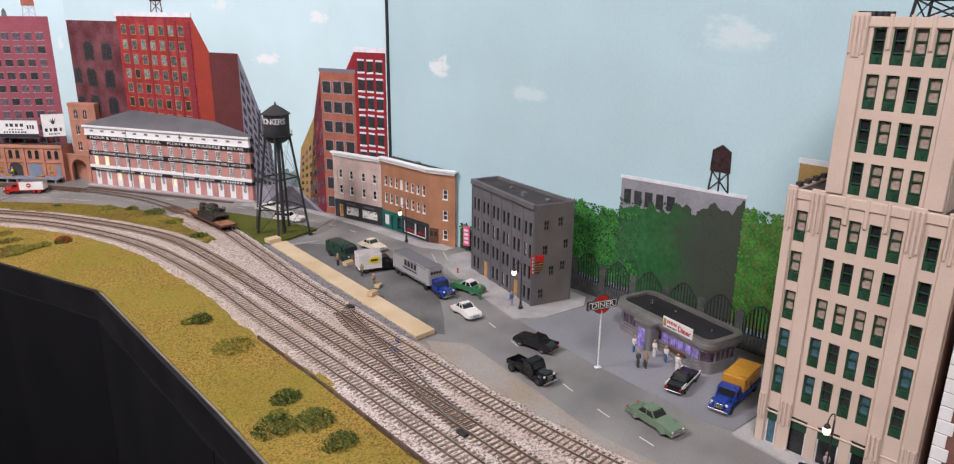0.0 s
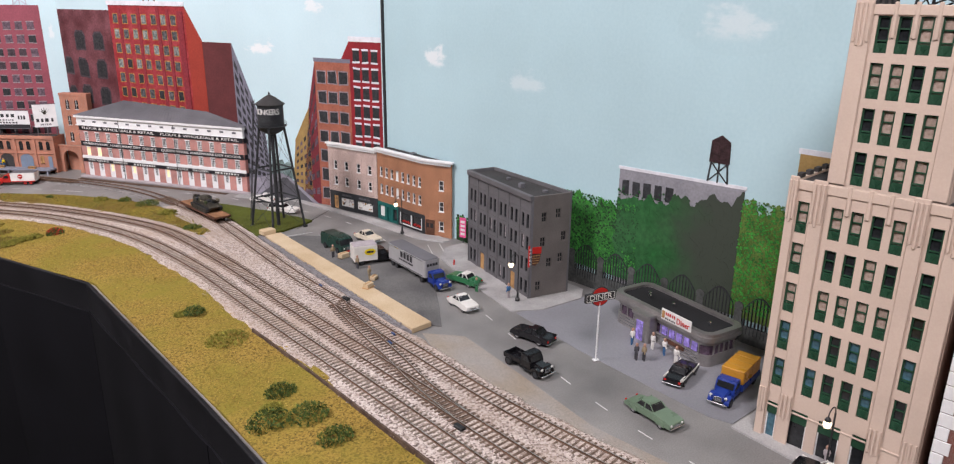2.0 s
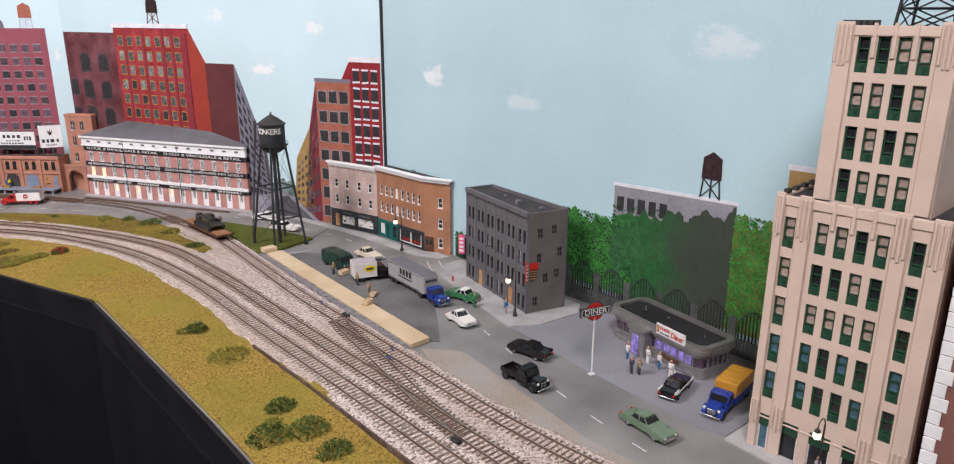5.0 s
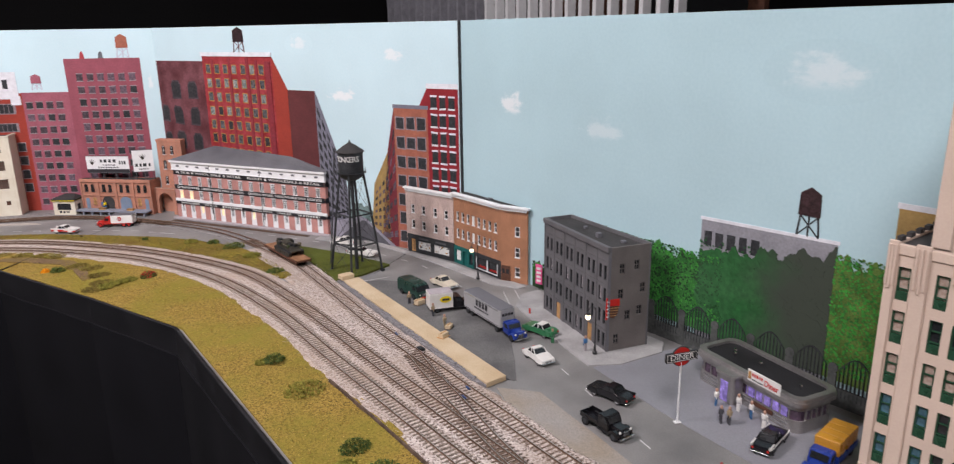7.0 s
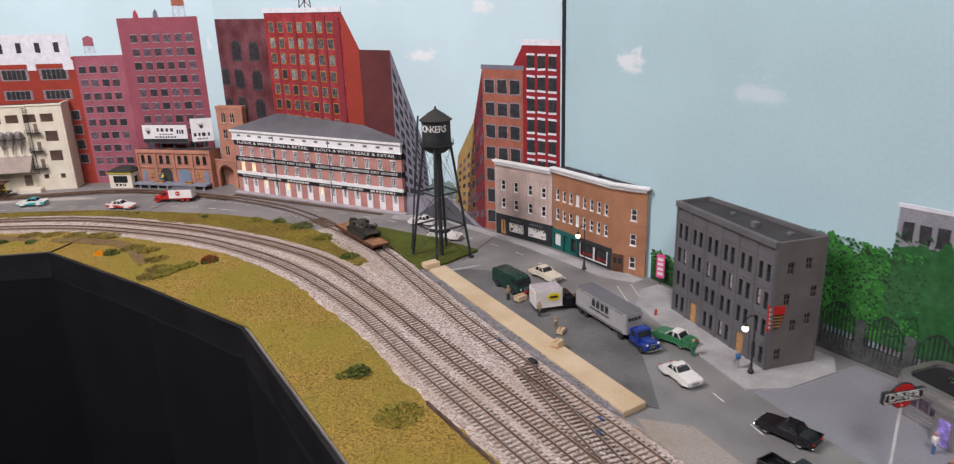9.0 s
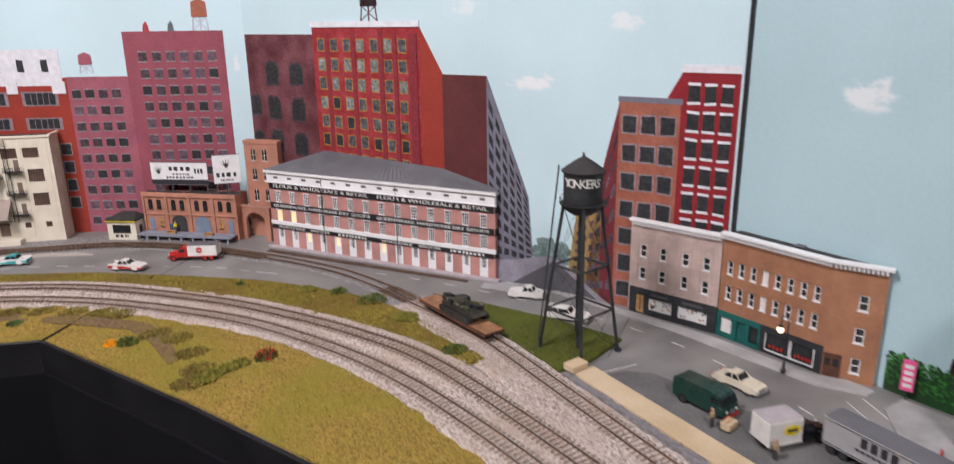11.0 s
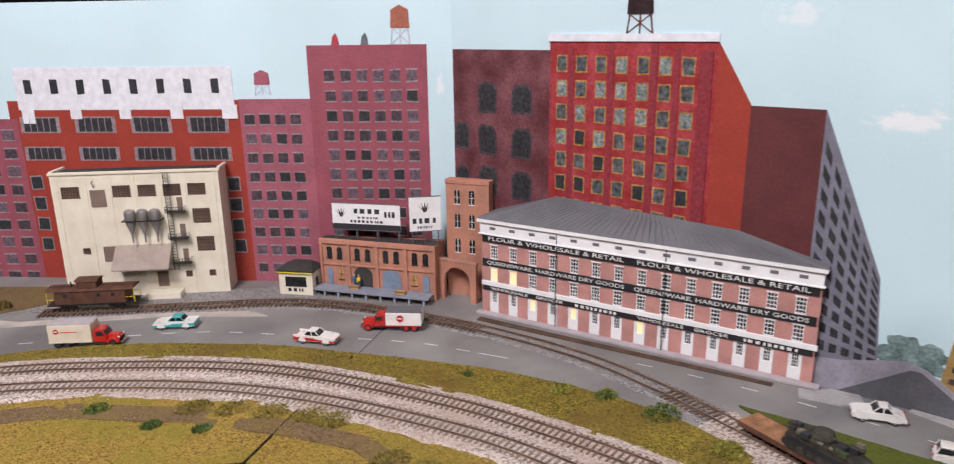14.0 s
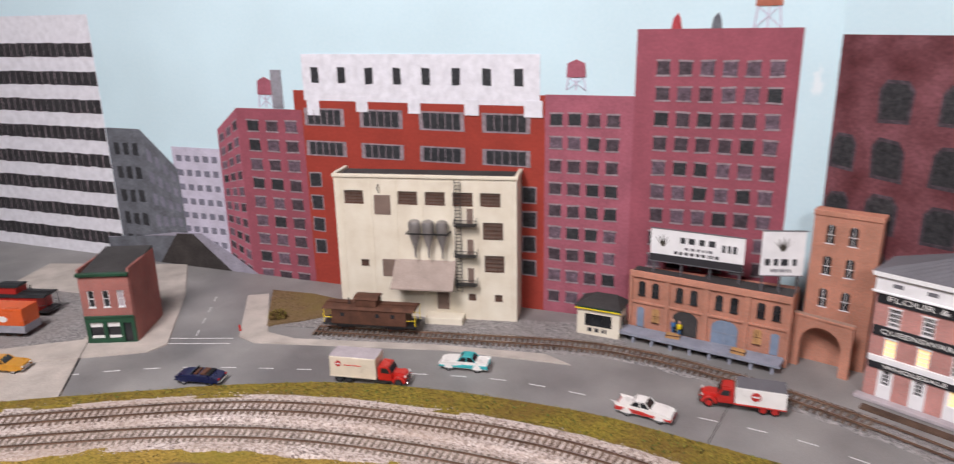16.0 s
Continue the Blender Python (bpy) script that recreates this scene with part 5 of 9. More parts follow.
def depot():
    L, H = 0.186, 0.083
    th = thing("brick_depot", facing((0.334, 2.186), (0.468, 2.060)), "orange brick freight depot with a loading dock", "model building")
    bm = bmesh.new()
    prism(bm, [(0, 0.0016), (L, 0.0016), (L, 0.044), (0, 0.022)], 0.0, H)
    part("wall", bm, M["brick_orange"], th)
    boxes("cornice", [(-0.001, L + 0.001, -0.0014, 0.0016, H - 0.006, H + 0.002), (-0.001, L + 0.001, -0.0006, 0.0016, 0.043, 0.046)], M["brick_orange"], th, bev=0.0004)
    for k in range(5):
        x = L * k / 4
        boxes("pilaster", [(max(-0.001, x - 0.003), min(L + 0.001, x + 0.003), -0.001, 0.0016, 0.0, H - 0.006)], M["brick_orange"], th, bev=0.0003)
    boxes("roof", [(0.001, L - 0.001, 0.003, 0.021, H, H + 0.0008), (L * 0.45, L - 0.001, 0.021, 0.0305, H, H + 0.0008)], M["roof_dark"], th)
    for k in range(4):
        c = L * (k + 0.5) / 4
        for s in (-0.0085, 0.0085):
            arched(th, c + s, 0.054, 0.0085, 0.018, M["pane"], M["frame_black"], y=0.0008)
    arched(th, L * 0.125 - 0.009, 0.012, 0.009, 0.026, M["door_blue"], None, "door", 0.0006)
    arched(th, L * 0.125 + 0.010, 0.021, 0.009, 0.018, M["wood"], M["rust"], y=0.0006)
    arched(th, L * 0.375, 0.012, 0.030, 0.031, M["roof_dark"], None, "gateway", 0.0006)
    arched(th, L * 0.625, 0.012, 0.030, 0.030, M["door_blue"], M["dock"], "door", 0.0006)
    arched(th, L * 0.875 - 0.010, 0.021, 0.009, 0.018, M["wood"], M["rust"], y=0.0006)
    arched(th, L * 0.875 + 0.009, 0.012, 0.009, 0.026, M["door_blue"], None, "door", 0.0006)
    dock = boxes("loading_dock", [(-0.012, L - 0.002, -0.026, -0.0014, 0.009, 0.0118)], M["dock"], th, "grey plank loading dock", 0.0004)
    for k in range(9):
        x = -0.008 + (L - 0.002) * k / 8
        boxes("post", [(x - 0.0015, x + 0.0015, -0.024, -0.020, 0.0, 0.009)], M["dock"], dock)
    for k in range(36):
        x = -0.0115 + (L + 0.009) * k / 36
        boxes("plank", [(x, x + (L + 0.009) / 36 - 0.0004, -0.0262, -0.0014, 0.0118, 0.0124)], M["dock"], dock)
    crate = thing("crate", th.matrix_basis @ pose(0.072 - 0.012, -0.012, 0.0124, 0, 0, 8), "small reddish wooden crate on the loading dock", "crate", "crates")
    boxes("crate_body", [(-0.008, 0.008, -0.004, 0.004, 0, 0.005)], M["wood"], crate, bev=0.0003)
    boxes("slat", [(-0.0083, 0.0083, -0.0045, -0.0040, 0.0035, 0.0046)], M["rust"], crate)
    copy_thing(crate, th.matrix_basis @ pose(0.137, -0.016, 0.0124, 0, 0, -4))
    # billboards
    for x0, x1, z0, z1, ry in ((0.020, 0.128, 0.099, 0.139, 0), (0.146, 0.192, 0.104, 0.155, 0)):
        w, h = x1 - x0, z1 - z0
        turn = 4 if x0 < 0.1 else 26
        bb = thing("billboard", th.matrix_basis @ pose((x0 + x1) / 2, 0.012, H + 0.0008, 0, 0, turn), "white cigar billboard with dark strokes on grey props", "billboard", "billboards")
        base = H + 0.0008
        panel = boxes("panel", [(-w / 2, w / 2, 0, 0.001, z0 - base, z1 - base)], M["white"], bb)
        for ze in (z0 - base - 0.001, z1 - base):
            boxes("panel_edge", [(-w / 2 - 0.001, w / 2 + 0.001, -0.0005, 0.0014, ze, ze + 0.001)], M["roof_grey"], bb)
        n = 4 if w > 0.06 else 3
        for k in range(n):
            x = -w / 2 + 0.004 + (w - 0.008) * k / (n - 1)
            bm = bmesh.new()
            rod(bm, (x, 0.0018, 0), (x, 0.0018, z1 - base), 0.0008, n=6)
            rod(bm, (x, 0.009 if x0 < 0.1 else 0.006, 0), (x, 0.0018, (z1 - base) * 0.7), 0.0007, n=6)
            part("prop", bm, M["roof_grey"], bb)
        zc = (z0 + z1) / 2 - base
        if x0 < 0.1:
            boxes("dark_stripe", [(-w / 2, w / 2, -0.0004, 0, z0 - base, z0 - base + h * 0.22)], M["letter_dark"], bb)
            bars(bb, 0.004, zc + h * 0.22, w * 0.42, 4, h * 0.18, 0, M["steel_dark"], seed=3)
            bars(bb, w * 0.36, zc + h * 0.12, w * 0.18, 3, h * 0.22, 0, M["steel_dark"], seed=4)
            bars(bb, 0.004, zc - h * 0.03, w * 0.32, 6, h * 0.08, 0, M["roof_grey"], seed=6)
            bars(bb, 0.002, zc - h * 0.18, w * 0.5, 9, h * 0.09, 0, M["letter_dark"], seed=5)
            cx, cz, r = -w * 0.36, zc + h * 0.15, h * 0.26
        else:
            bars(bb, 0, zc - h * 0.20, w * 0.80, 4, h * 0.15, 0, M["steel_dark"], seed=7)
            bars(bb, 0, zc - h * 0.39, w * 0.5, 6, h * 0.07, 0, M["roof_grey"], seed=8)
            cx, cz, r = 0, zc + h * 0.20, h * 0.22
        bm = bmesh.new()
        for q in range(5):
            a = math.pi * (0.15 + 0.175 * q)
            slab(bm, [(cx + r * 0.2 * math.cos(a + 1.5), cz - r * 0.7), (cx + r * 0.2 * math.cos(a - 1.5), cz - r * 0.6), (cx + r * math.cos(a), cz + r * math.sin(a) * 0.8)], -0.0003 - 0.00005 * q, 0)
        part("emblem", bm, M["olive"], bb)


depot()


def brick_stack():
    a, b = (0.500, 2.080), (0.5445, 2.0290)
    th = thing("brick_tower", facing(a, b), "square orange brick stair tower with arched windows", "model building")
    L, H = 0.0677, 0.176
    boxes("wall", [(0, L, 0.0, 0.016, 0, H)], M["brick_orange"], th)
    boxes("cornice", [(-0.001, L + 0.001, -0.0012, 0.017, H - 0.004, H + 0.002)], M["brick_orange"], th, bev=0.0004)
    for z in (0.142, 0.106, 0.068):
        for x in (0.018, 0.041):
            arched(th, x, z, 0.0085, 0.021, M["pane"], M["white"])
    th = thing("arch_gate", facing((0.480, 2.070), (0.516, 2.017)), "orange brick archway beside the depot", "gateway")
    r, w, h = 0.022, 0.064, 0.060
    n = 12
    pts = [(0.0, 0.0), (0.010, 0.0)] + [(0.032 - r * math.cos(k * math.pi / n), 0.030 + r * math.sin(k * math.pi / n)) for k in range(n + 1)] + [(0.054, 0.0), (w, 0.0), (w, h), (0, h)]
    bm = bmesh.new()
    slab(bm, pts, 0.0, 0.006)
    part("arch_wall", bm, M["brick_orange"], th)
    boxes("coping", [(-0.001, w + 0.001, -0.001, 0.007, h, h + 0.003)], M["brick_orange"], th, bev=0.0004)


brick_stack()


def hut():
    th = thing("office_hut", facing((0.272, 2.199), (0.313, 2.168)), "small cream office hut with a dark overhanging roof", "model building")
    L, D, H = 0.051, 0.034, 0.036
    bm = bmesh.new()
    wall(bm, L, H, 0, 0.002, [hole(L / 2, 0.022, 0.034, 0.015)])
    part("front_wall", bm, M["cream"], th)
    boxes("side_wall", [(-0.0015, 0, 0, D, 0, H)], M["cream"], th)
    boxes("side_wall", [(L, L + 0.0015, 0, D, 0, H)], M["cream"], th)
    boxes("core", [(0.001, L - 0.001, 0.004, D, 0, H - 0.001)], M["roof_dark"], th)
    boxes("fascia", [(-0.003, L + 0.003, -0.003, D + 0.002, H, H + 0.004)], M["green_dark"], th, "dark green eaves board", 0.0004)
    boxes("gutter", [(-0.0035, L + 0.0035, -0.0035, -0.003, H, H + 0.0015)], M["letter_yellow"], th, "yellow trim strip")
    bm = bmesh.new()
    v = [bm.verts.new(p) for p in ((-0.004, -0.004, H + 0.004), (L + 0.004, -0.004, H + 0.004), (L + 0.004, D + 0.003, H + 0.004), (-0.004, D + 0.003, H + 0.004), (L * 0.3, D * 0.8, H + 0.013), (L * 0.8, D * 0.8, H + 0.013))]
    for f in ((0, 1, 5, 4), (1, 2, 5), (2, 3, 4, 5), (3, 0, 4), (3, 2, 1, 0)):
        bm.faces.new([v[i] for i in f])
    part("roof", bm, M["roof_dark"], th)
    put_window(th, window_mesh(0.034, 0.015, M["frame_black"], M["pane"], split=(3, 1)), L / 2, 0.022)
    bars(th, L / 2, 0.0085, 0.026, 4, 0.005, 0, M["letter_dark"], seed=2)
    boxes("door", [(L + 0.0015, L + 0.002, 0.012, 0.022, 0.002, 0.026)], M["frame_black"], th)


hut()


def cream_factory():
    th = thing("cream_factory", facing((-0.0165, 2.333), (0.2035, 2.2495)), "cream concrete factory with ducts and an iron fire escape", "model building")
    L, H, D = 0.235, 0.191, 0.048
    wins = [(0.024, 0.165, 0.026, 0.017), (0.096, 0.165, 0.026, 0.017), (0.132, 0.165, 0.026, 0.017), (0.168, 0.165, 0.026, 0.017), (0.2035, 0.165, 0.026, 0.017),
            (0.2065, 0.124, 0.026, 0.022), (0.208, 0.080, 0.026, 0.022), (0.034, 0.075, 0.011, 0.009), (0.178, 0.033, 0.010, 0.009), (0.213, 0.033, 0.010, 0.009)]
    bm = bmesh.new()
    wall(bm, L, H, 0, 0.004, [hole(*w) for w in wins])
    part("front_wall", bm, M["cream"], th)
    for x in (-0.002, L):
        boxes("side_wall", [(x, x + 0.002, 0, D, 0, H)], M["cream"], th)
    boxes("core", [(0.001, L - 0.001, 0.0056, D, 0, H - 0.003)], M["roof_dark"], th)
    boxes("parapet", [(-0.004, L + 0.004, -0.002, 0.004, H, H + 0.004), (-0.004, 0.001, 0.004, D, H, H + 0.005), (L - 0.001, L + 0.004, 0.004, D, H, H + 0.005)], M["cream"], th, bev=0.0005)
    boxes("roof", [(0.001, L - 0.001, 0.004, D, H - 0.001, H + 0.001)], M["roof_dark"], th)
    for x in (0.006, 0.046, 0.080, 0.114, 0.150, 0.186, 0.229):
        boxes("pilaster", [(x - 0.0018, x + 0.0018, -0.0007, 0, 0, H)], M["cream"], th)
    kits = {}
    for x, z, w, h in wins:
        k = (w, h)
        if k not in kits:
            kits[k] = window_mesh(w, h, M["rust"], M["pane_brown"], split=(6, 4) if w > 0.02 else (3, 3), bar=0.0007)
        put_window(th, kits[k], x, z, y=0.001)
    for x, z, w, h in ((0.062, 0.155, 0.022, 0.026), (0.069, 0.069, 0.022, 0.024), (0.139, 0.026, 0.016, 0.024)):
        boxes("hatch", [(x - w / 2, x + w / 2, -0.0006, 0, z - h / 2, z + h / 2)], M["hatch"], th, "brown loading hatch", 0.0002)
    bm = bmesh.new()
    rod(bm, (0.058, 0, 0.171), (0.058, -0.008, 0.180), 0.0006, n=6)
    rod(bm, (0.058, 0, 0.182), (0.058, -0.008, 0.180), 0.0006, n=6)
    part("hoist_arm", bm, M["frame_black"], th)
    for x in (0.106, 0.124, 0.142):
        bm = bmesh.new()
        lathe(bm, [(0.0012, 0.088), (0.0014, 0.100), (0.0075, 0.120), (0.0082, 0.133), (0.0070, 0.137), (0.0030, 0.139)], 14, x, -0.009)
        box(bm, x - 0.003, x + 0.002, -0.006, 0.0, 0.131, 0.136)
        part("dust_hopper", bm, M["steel"], th, "grey metal dust hopper", True)
    boxes("hopper_bracket", [(0.096, 0.152, -0.018, -0.0165, 0.1215, 0.123), (0.096, 0.0975, -0.0165, 0, 0.1215, 0.123), (0.1505, 0.152, -0.0165, 0, 0.1215, 0.123)], M["frame_black"], th)
    bm = bmesh.new()
    v = [bm.verts.new(p) for p in ((0.076, -0.030, 0.052), (0.158, -0.030, 0.052), (0.158, 0.0, 0.082), (0.076, 0.0, 0.082), (0.076, -0.030, 0.050), (0.158, -0.030, 0.050), (0.158, 0.0, 0.080), (0.076, 0.0, 0.080))]
    for f in ((0, 1, 2, 3), (7, 6, 5, 4), (0, 4, 5, 1), (1, 5, 6, 2), (3, 7, 4, 0)):
        bm.faces.new([v[i] for i in f])
    can = part("canopy", bm, M["canopy"], th, "sloping brownish grey canopy")
    for x in (0.080, 0.154):
        bm = bmesh.new()
        rod(bm, (x, 0, 0.040), (x, -0.026, 0.051), 0.0007, n=6)
        part("brace", bm, M["frame_black"], can)
    boxes("loading_step", [(0.118, 0.168, -0.022, 0, 0, 0.010)], M["cream"], th, "cream concrete loading step", 0.0005)
    fe = part("fire_escape", ladder_mesh(0.162, 0.040, 0.190, 0.007), M["frame_black"], th, "black iron fire escape")
    for z in (0.132, 0.091, 0.052):
        bm = bmesh.new()
        box(bm, 0.158, 0.186, -0.012, -0.001, z, z + 0.001)
        for zz in (z + 0.004, z + 0.008):
            box(bm, 0.158, 0.186, -0.0123, -0.0117, zz, zz + 0.0006)
            box(bm, 0.1577, 0.1583, -0.012, 0, zz, zz + 0.0006)
            box(bm, 0.1857, 0.1863, -0.012, 0, zz, zz + 0.0006)
        for k in range(8):
            x = 0.158 + 0.004 * k
            box(bm, x - 0.0003, x + 0.0003, -0.0124, -0.0116, z, z + 0.0085)
        part("balcony", bm, M["frame_black"], fe)
        boxes("hatch", [(0.173, 0.181, -0.0006, 0, z + 0.001, z + 0.021)], M["hatch"], th)


def ladder_mesh(x, z0, z1, w, y=-0.004):
    bm = bmesh.new()
    box(bm, x - w / 2 - 0.0004, x - w / 2 + 0.0004, y - 0.0005, y + 0.0005, z0, z1)
    box(bm, x + w / 2 - 0.0004, x + w / 2 + 0.0004, y - 0.0005, y + 0.0005, z0, z1)
    n = int((z1 - z0) / 0.0045)
    for k in range(n):
        z = z0 + (k + 0.5) * (z1 - z0) / n
        box(bm, x - w / 2, x + w / 2, y - 0.0004, y + 0.0004, z - 0.0003, z + 0.0003)
    for z in (z0 + 0.01, z1 - 0.01):
        box(bm, x - 0.0004, x + 0.0004, y, 0.0, z - 0.0003, z + 0.0003)
    return bm


cream_factory()


def dentils(th, L, z, material, y=-0.004, n=None, x0=0.0):
    n = n or int(L / 0.0042)
    me = bpy.data.meshes.new("dentil")
    bm = bmesh.new()
    box(bm, -0.0010, 0.0010, y, 0, -0.0046, 0)
    bm.to_mesh(me)
    bm.free()
    me.materials.append(material)
    for k in range(n):
        share("dentil", me, th, x0 + L * (k + 0.5) / n, 0, z)


def pink_store():
    th = thing("pink_brick_store", facing((0.8200, 1.4200), (0.8530, 1.3030)), "pinkish grey brick store with white dentil cornice", "model building")
    L, H = 0.122, 0.127
    xs = [0.017, 0.045, 0.076, 0.104]
    zs = (0.088, 0.057)
    bm = bmesh.new()
    wall(bm, L, H - 0.036, 0, 0.003, [hole(x, z, 0.009, 0.017) for x in xs for z in zs], 0.036)
    part("front_wall", bm, M["brick_pink"], th)
    core(th, [(0.0005, 0.0045), (L - 0.0005, 0.0045), (L - 0.0005, 0.016), (0.0005, 0.0055)], 0, H - 0.002, M["roof_dark"])
    boxes("side_wall", [(-0.002, 0.0, 0, 0.007, 0, H)], M["brick_pink"], th)
    boxes("cornice", [(-0.003, L, -0.0062, 0.003, H, H + 0.0035)], M["white"], th, "white painted cornice", 0.0004)
    dentils(th, L, H, M["white"], -0.0050)
    kit = window_mesh(0.009, 0.017, M["white"], M["pane"], bar=0.0009)
    for x in xs:
        for z in zs:
            put_window(th, kit, x, z)
        n = 10
        bm = bmesh.new()
        for k in range(n):
            a, b = k * math.pi / n, (k + 1) * math.pi / n
            slab(bm, [(x + 0.0085 * math.cos(a), 0.106 + 0.0085 * math.sin(a)), (x + 0.0085 * math.cos(b), 0.106 + 0.0085 * math.sin(b)), (x + 0.0073 * math.cos(b), 0.106 + 0.0073 * math.sin(b)), (x + 0.0073 * math.cos(a), 0.106 + 0.0073 * math.sin(a))], -0.0007, 0)
        for s in (-1, 1):
            box(bm, x + s * 0.0079 - 0.0006, x + s * 0.0079 + 0.0006, -0.0007, 0, 0.040, 0.106)
        part("blind_arch", bm, M["brick_pink"], th)
    shop = [hole(0.045, 0.016, 0.034, 0.017), hole(0.090, 0.016, 0.040, 0.017), hole(0.0155, 0.014, 0.012, 0.026)]
    bm = bmesh.new()
    wall(bm, L, 0.036, -0.001, 0.003, shop)
    part("shopfront", bm, M["steel_dark"], th, "dark grey shopfront")
    for x, w in ((0.045, 0.034), (0.090, 0.040)):
        win = boxes("shop_window", [(x - w / 2, x + w / 2, 0.0015, 0.002, 0.0075, 0.0245)], M["letter"], th, "white papered shop window")
        rnd = random.Random(int(x * 1000))
        for _ in range(12):
            px, pz, s = x + rnd.uniform(-0.43, 0.43) * w, rnd.uniform(0.010, 0.022), rnd.uniform(0.0008, 0.0018)
            boxes("poster", [(px - s, px + s, 0.0011, 0.0015, pz - s, pz + s)], rnd.choice((M["wood"], M["letter_dark"], M["plinth"])), win)
        bars(th, x, 0.030, w * 0.7, 9, 0.0032, -0.001, M["roof_grey"], seed=int(w * 999))
    boxes("door", [(0.0095, 0.0215, 0.001, 0.002, 0.001, 0.027)], M["wood"], th, "tan wooden double door")
    boxes("door_gap", [(0.0150, 0.0160, 0.0006, 0.001, 0.004, 0.024)], M["letter_dark"], th)


pink_store()


def brown_store():
    a, b = (0.8535, 1.3015), (0.8625, 1.1660)
    th = thing("brown_brick_store", facing(a, b), "brown brick corner store with teal shopfront and white cornice", "model building")
    L, H = 0.1358, 0.131
    xs = [0.012 + 0.0156 * k for k in range(8)]
    zs = (0.091, 0.059)
    shop = [hole(0.082, 0.016, 0.029, 0.020), hole(0.1125, 0.016, 0.026, 0.020)]
    bm = bmesh.new()
    wall(bm, L, H - 0.034, 0, 0.003, [hole(x, z, 0.0075, 0.0175) for x in xs for z in zs], 0.034)
    part("front_wall", bm, M["brick_brown"], th)
    bm = bmesh.new()
    wall(bm, L - 0.060, 0.034, 0, 0.003, shop, 0, 0.060)
    part("shopfront", bm, M["steel_dark"], th, "dark grey shopfront")
    bm = bmesh.new()
    wall(bm, 0.060, 0.034, -0.001, 0.003, [hole(0.013, 0.016, 0.016, 0.022), hole(0.034, 0.014, 0.012, 0.026), hole(0.051, 0.016, 0.012, 0.022)])
    part("teal_shopfront", bm, M["teal"], th, "teal painted wooden shopfront")
    kit = window_mesh(0.0075, 0.0175, M["white"], (M["pane"], M["letter"]), bar=0.001)
    for i, x in enumerate(xs):
        for z in zs:
            put_window(th, kit, x, z, which=1 if i == 3 else 0)
            boxes("lintel", [(x - 0.0048, x + 0.0048, -0.0008, 0, z + 0.009, z + 0.0108)], M["brick_brown"], th, bev=0.0003)
    for x, w, m in ((0.013, 0.016, "letter"), (0.034, 0.012, "teal"), (0.051, 0.012, "pane"), (0.082, 0.029, "pane"), (0.1125, 0.026, "pane")):
        win = boxes("shop_window", [(x - w / 2, x + w / 2, 0.0018, 0.0024, 0.001 if m == "teal" else 0.006, 0.027)], M[m], th)
        if x > 0.07:
            for k in range(5):
                px = x + (k - 2) * w * 0.17
                boxes("display_jar", [(px - 0.001, px + 0.001, 0.001, 0.0018, 0.008, 0.0115 + 0.001 * (k % 2))], M["letter_red"], win)
            boxes("window_frame", [(x - w / 2 - 0.001, x + w / 2 + 0.001, -0.001, 0, 0.0045, 0.006), (x - w / 2 - 0.001, x - w / 2, -0.001, 0, 0.006, 0.026), (x + w / 2, x + w / 2 + 0.001, -0.001, 0, 0.006, 0.026)], M["white"], th)
    # the canted corner
    c = (0.8825, 1.1180)
    m2 = th.matrix_basis.inverted() @ facing(b, c)
    LC = math.dist(b, c)
    side = part("corner_wall", corner_wall(LC, H), M["brick_brown"], th)
    side.matrix_basis = m2
    kit2 = window_mesh(0.0095, 0.0175, M["white"], M["pane"], bar=0.001)
    for z in (0.091, 0.054, 0.019):
        put_window(side, kit2, LC * 0.62, z)
    boxes("corner_door", [(0.001, LC * 0.36, -0.0006, 0, 0.001, 0.028)], M["rust"], side, "brown panelled corner door")
    boxes("door_pane", [(LC * 0.05, LC * 0.15, -0.001, -0.0006, 0.014, 0.022), (LC * 0.20, LC * 0.31, -0.001, -0.0006, 0.014, 0.022)], M["pane"], side)
    inv = th.matrix_basis.inverted()
    foot = [(inv @ Vector((x, y, 0))).xy for x, y in ((0.8575, 1.2990), (0.8660, 1.168), (0.8815, 1.122), (0.8875, 1.122), (0.8795, 1.299))]
    core(th, [tuple(p) for p in foot], 0, H + 0.0005, M["roof_dark"])
    boxes("cornice", [(-0.001, L + 0.001, -0.0065, 0.003, H, H + 0.0035)], M["white"], th, "white painted cornice", 0.0004)
    cc = boxes("cornice", [(-0.001, LC + 0.004, -0.0065, 0.003, H, H + 0.0035)], M["white"], th, "white painted cornice", 0.0004)
    cc.matrix_basis = m2
    dentils(th, L, H, M["white"], -0.0052)
    dentils(cc, LC, H, M["white"], -0.0052)
    boxes("roof_vent", [(0.085, 0.092, 0.010, 0.016, H + 0.0005, H + 0.0035), (0.083, 0.094, 0.008, 0.018, H + 0.0035, H + 0.0045)], M["roof_grey"], th)


def corner_wall(LC, H):
    bm = bmesh.new()
    wall(bm, LC, H, 0, 0.003, [hole(LC * 0.62, z, 0.0095, 0.0175) for z in (0.091, 0.054, 0.019)])
    return bm


brown_store()


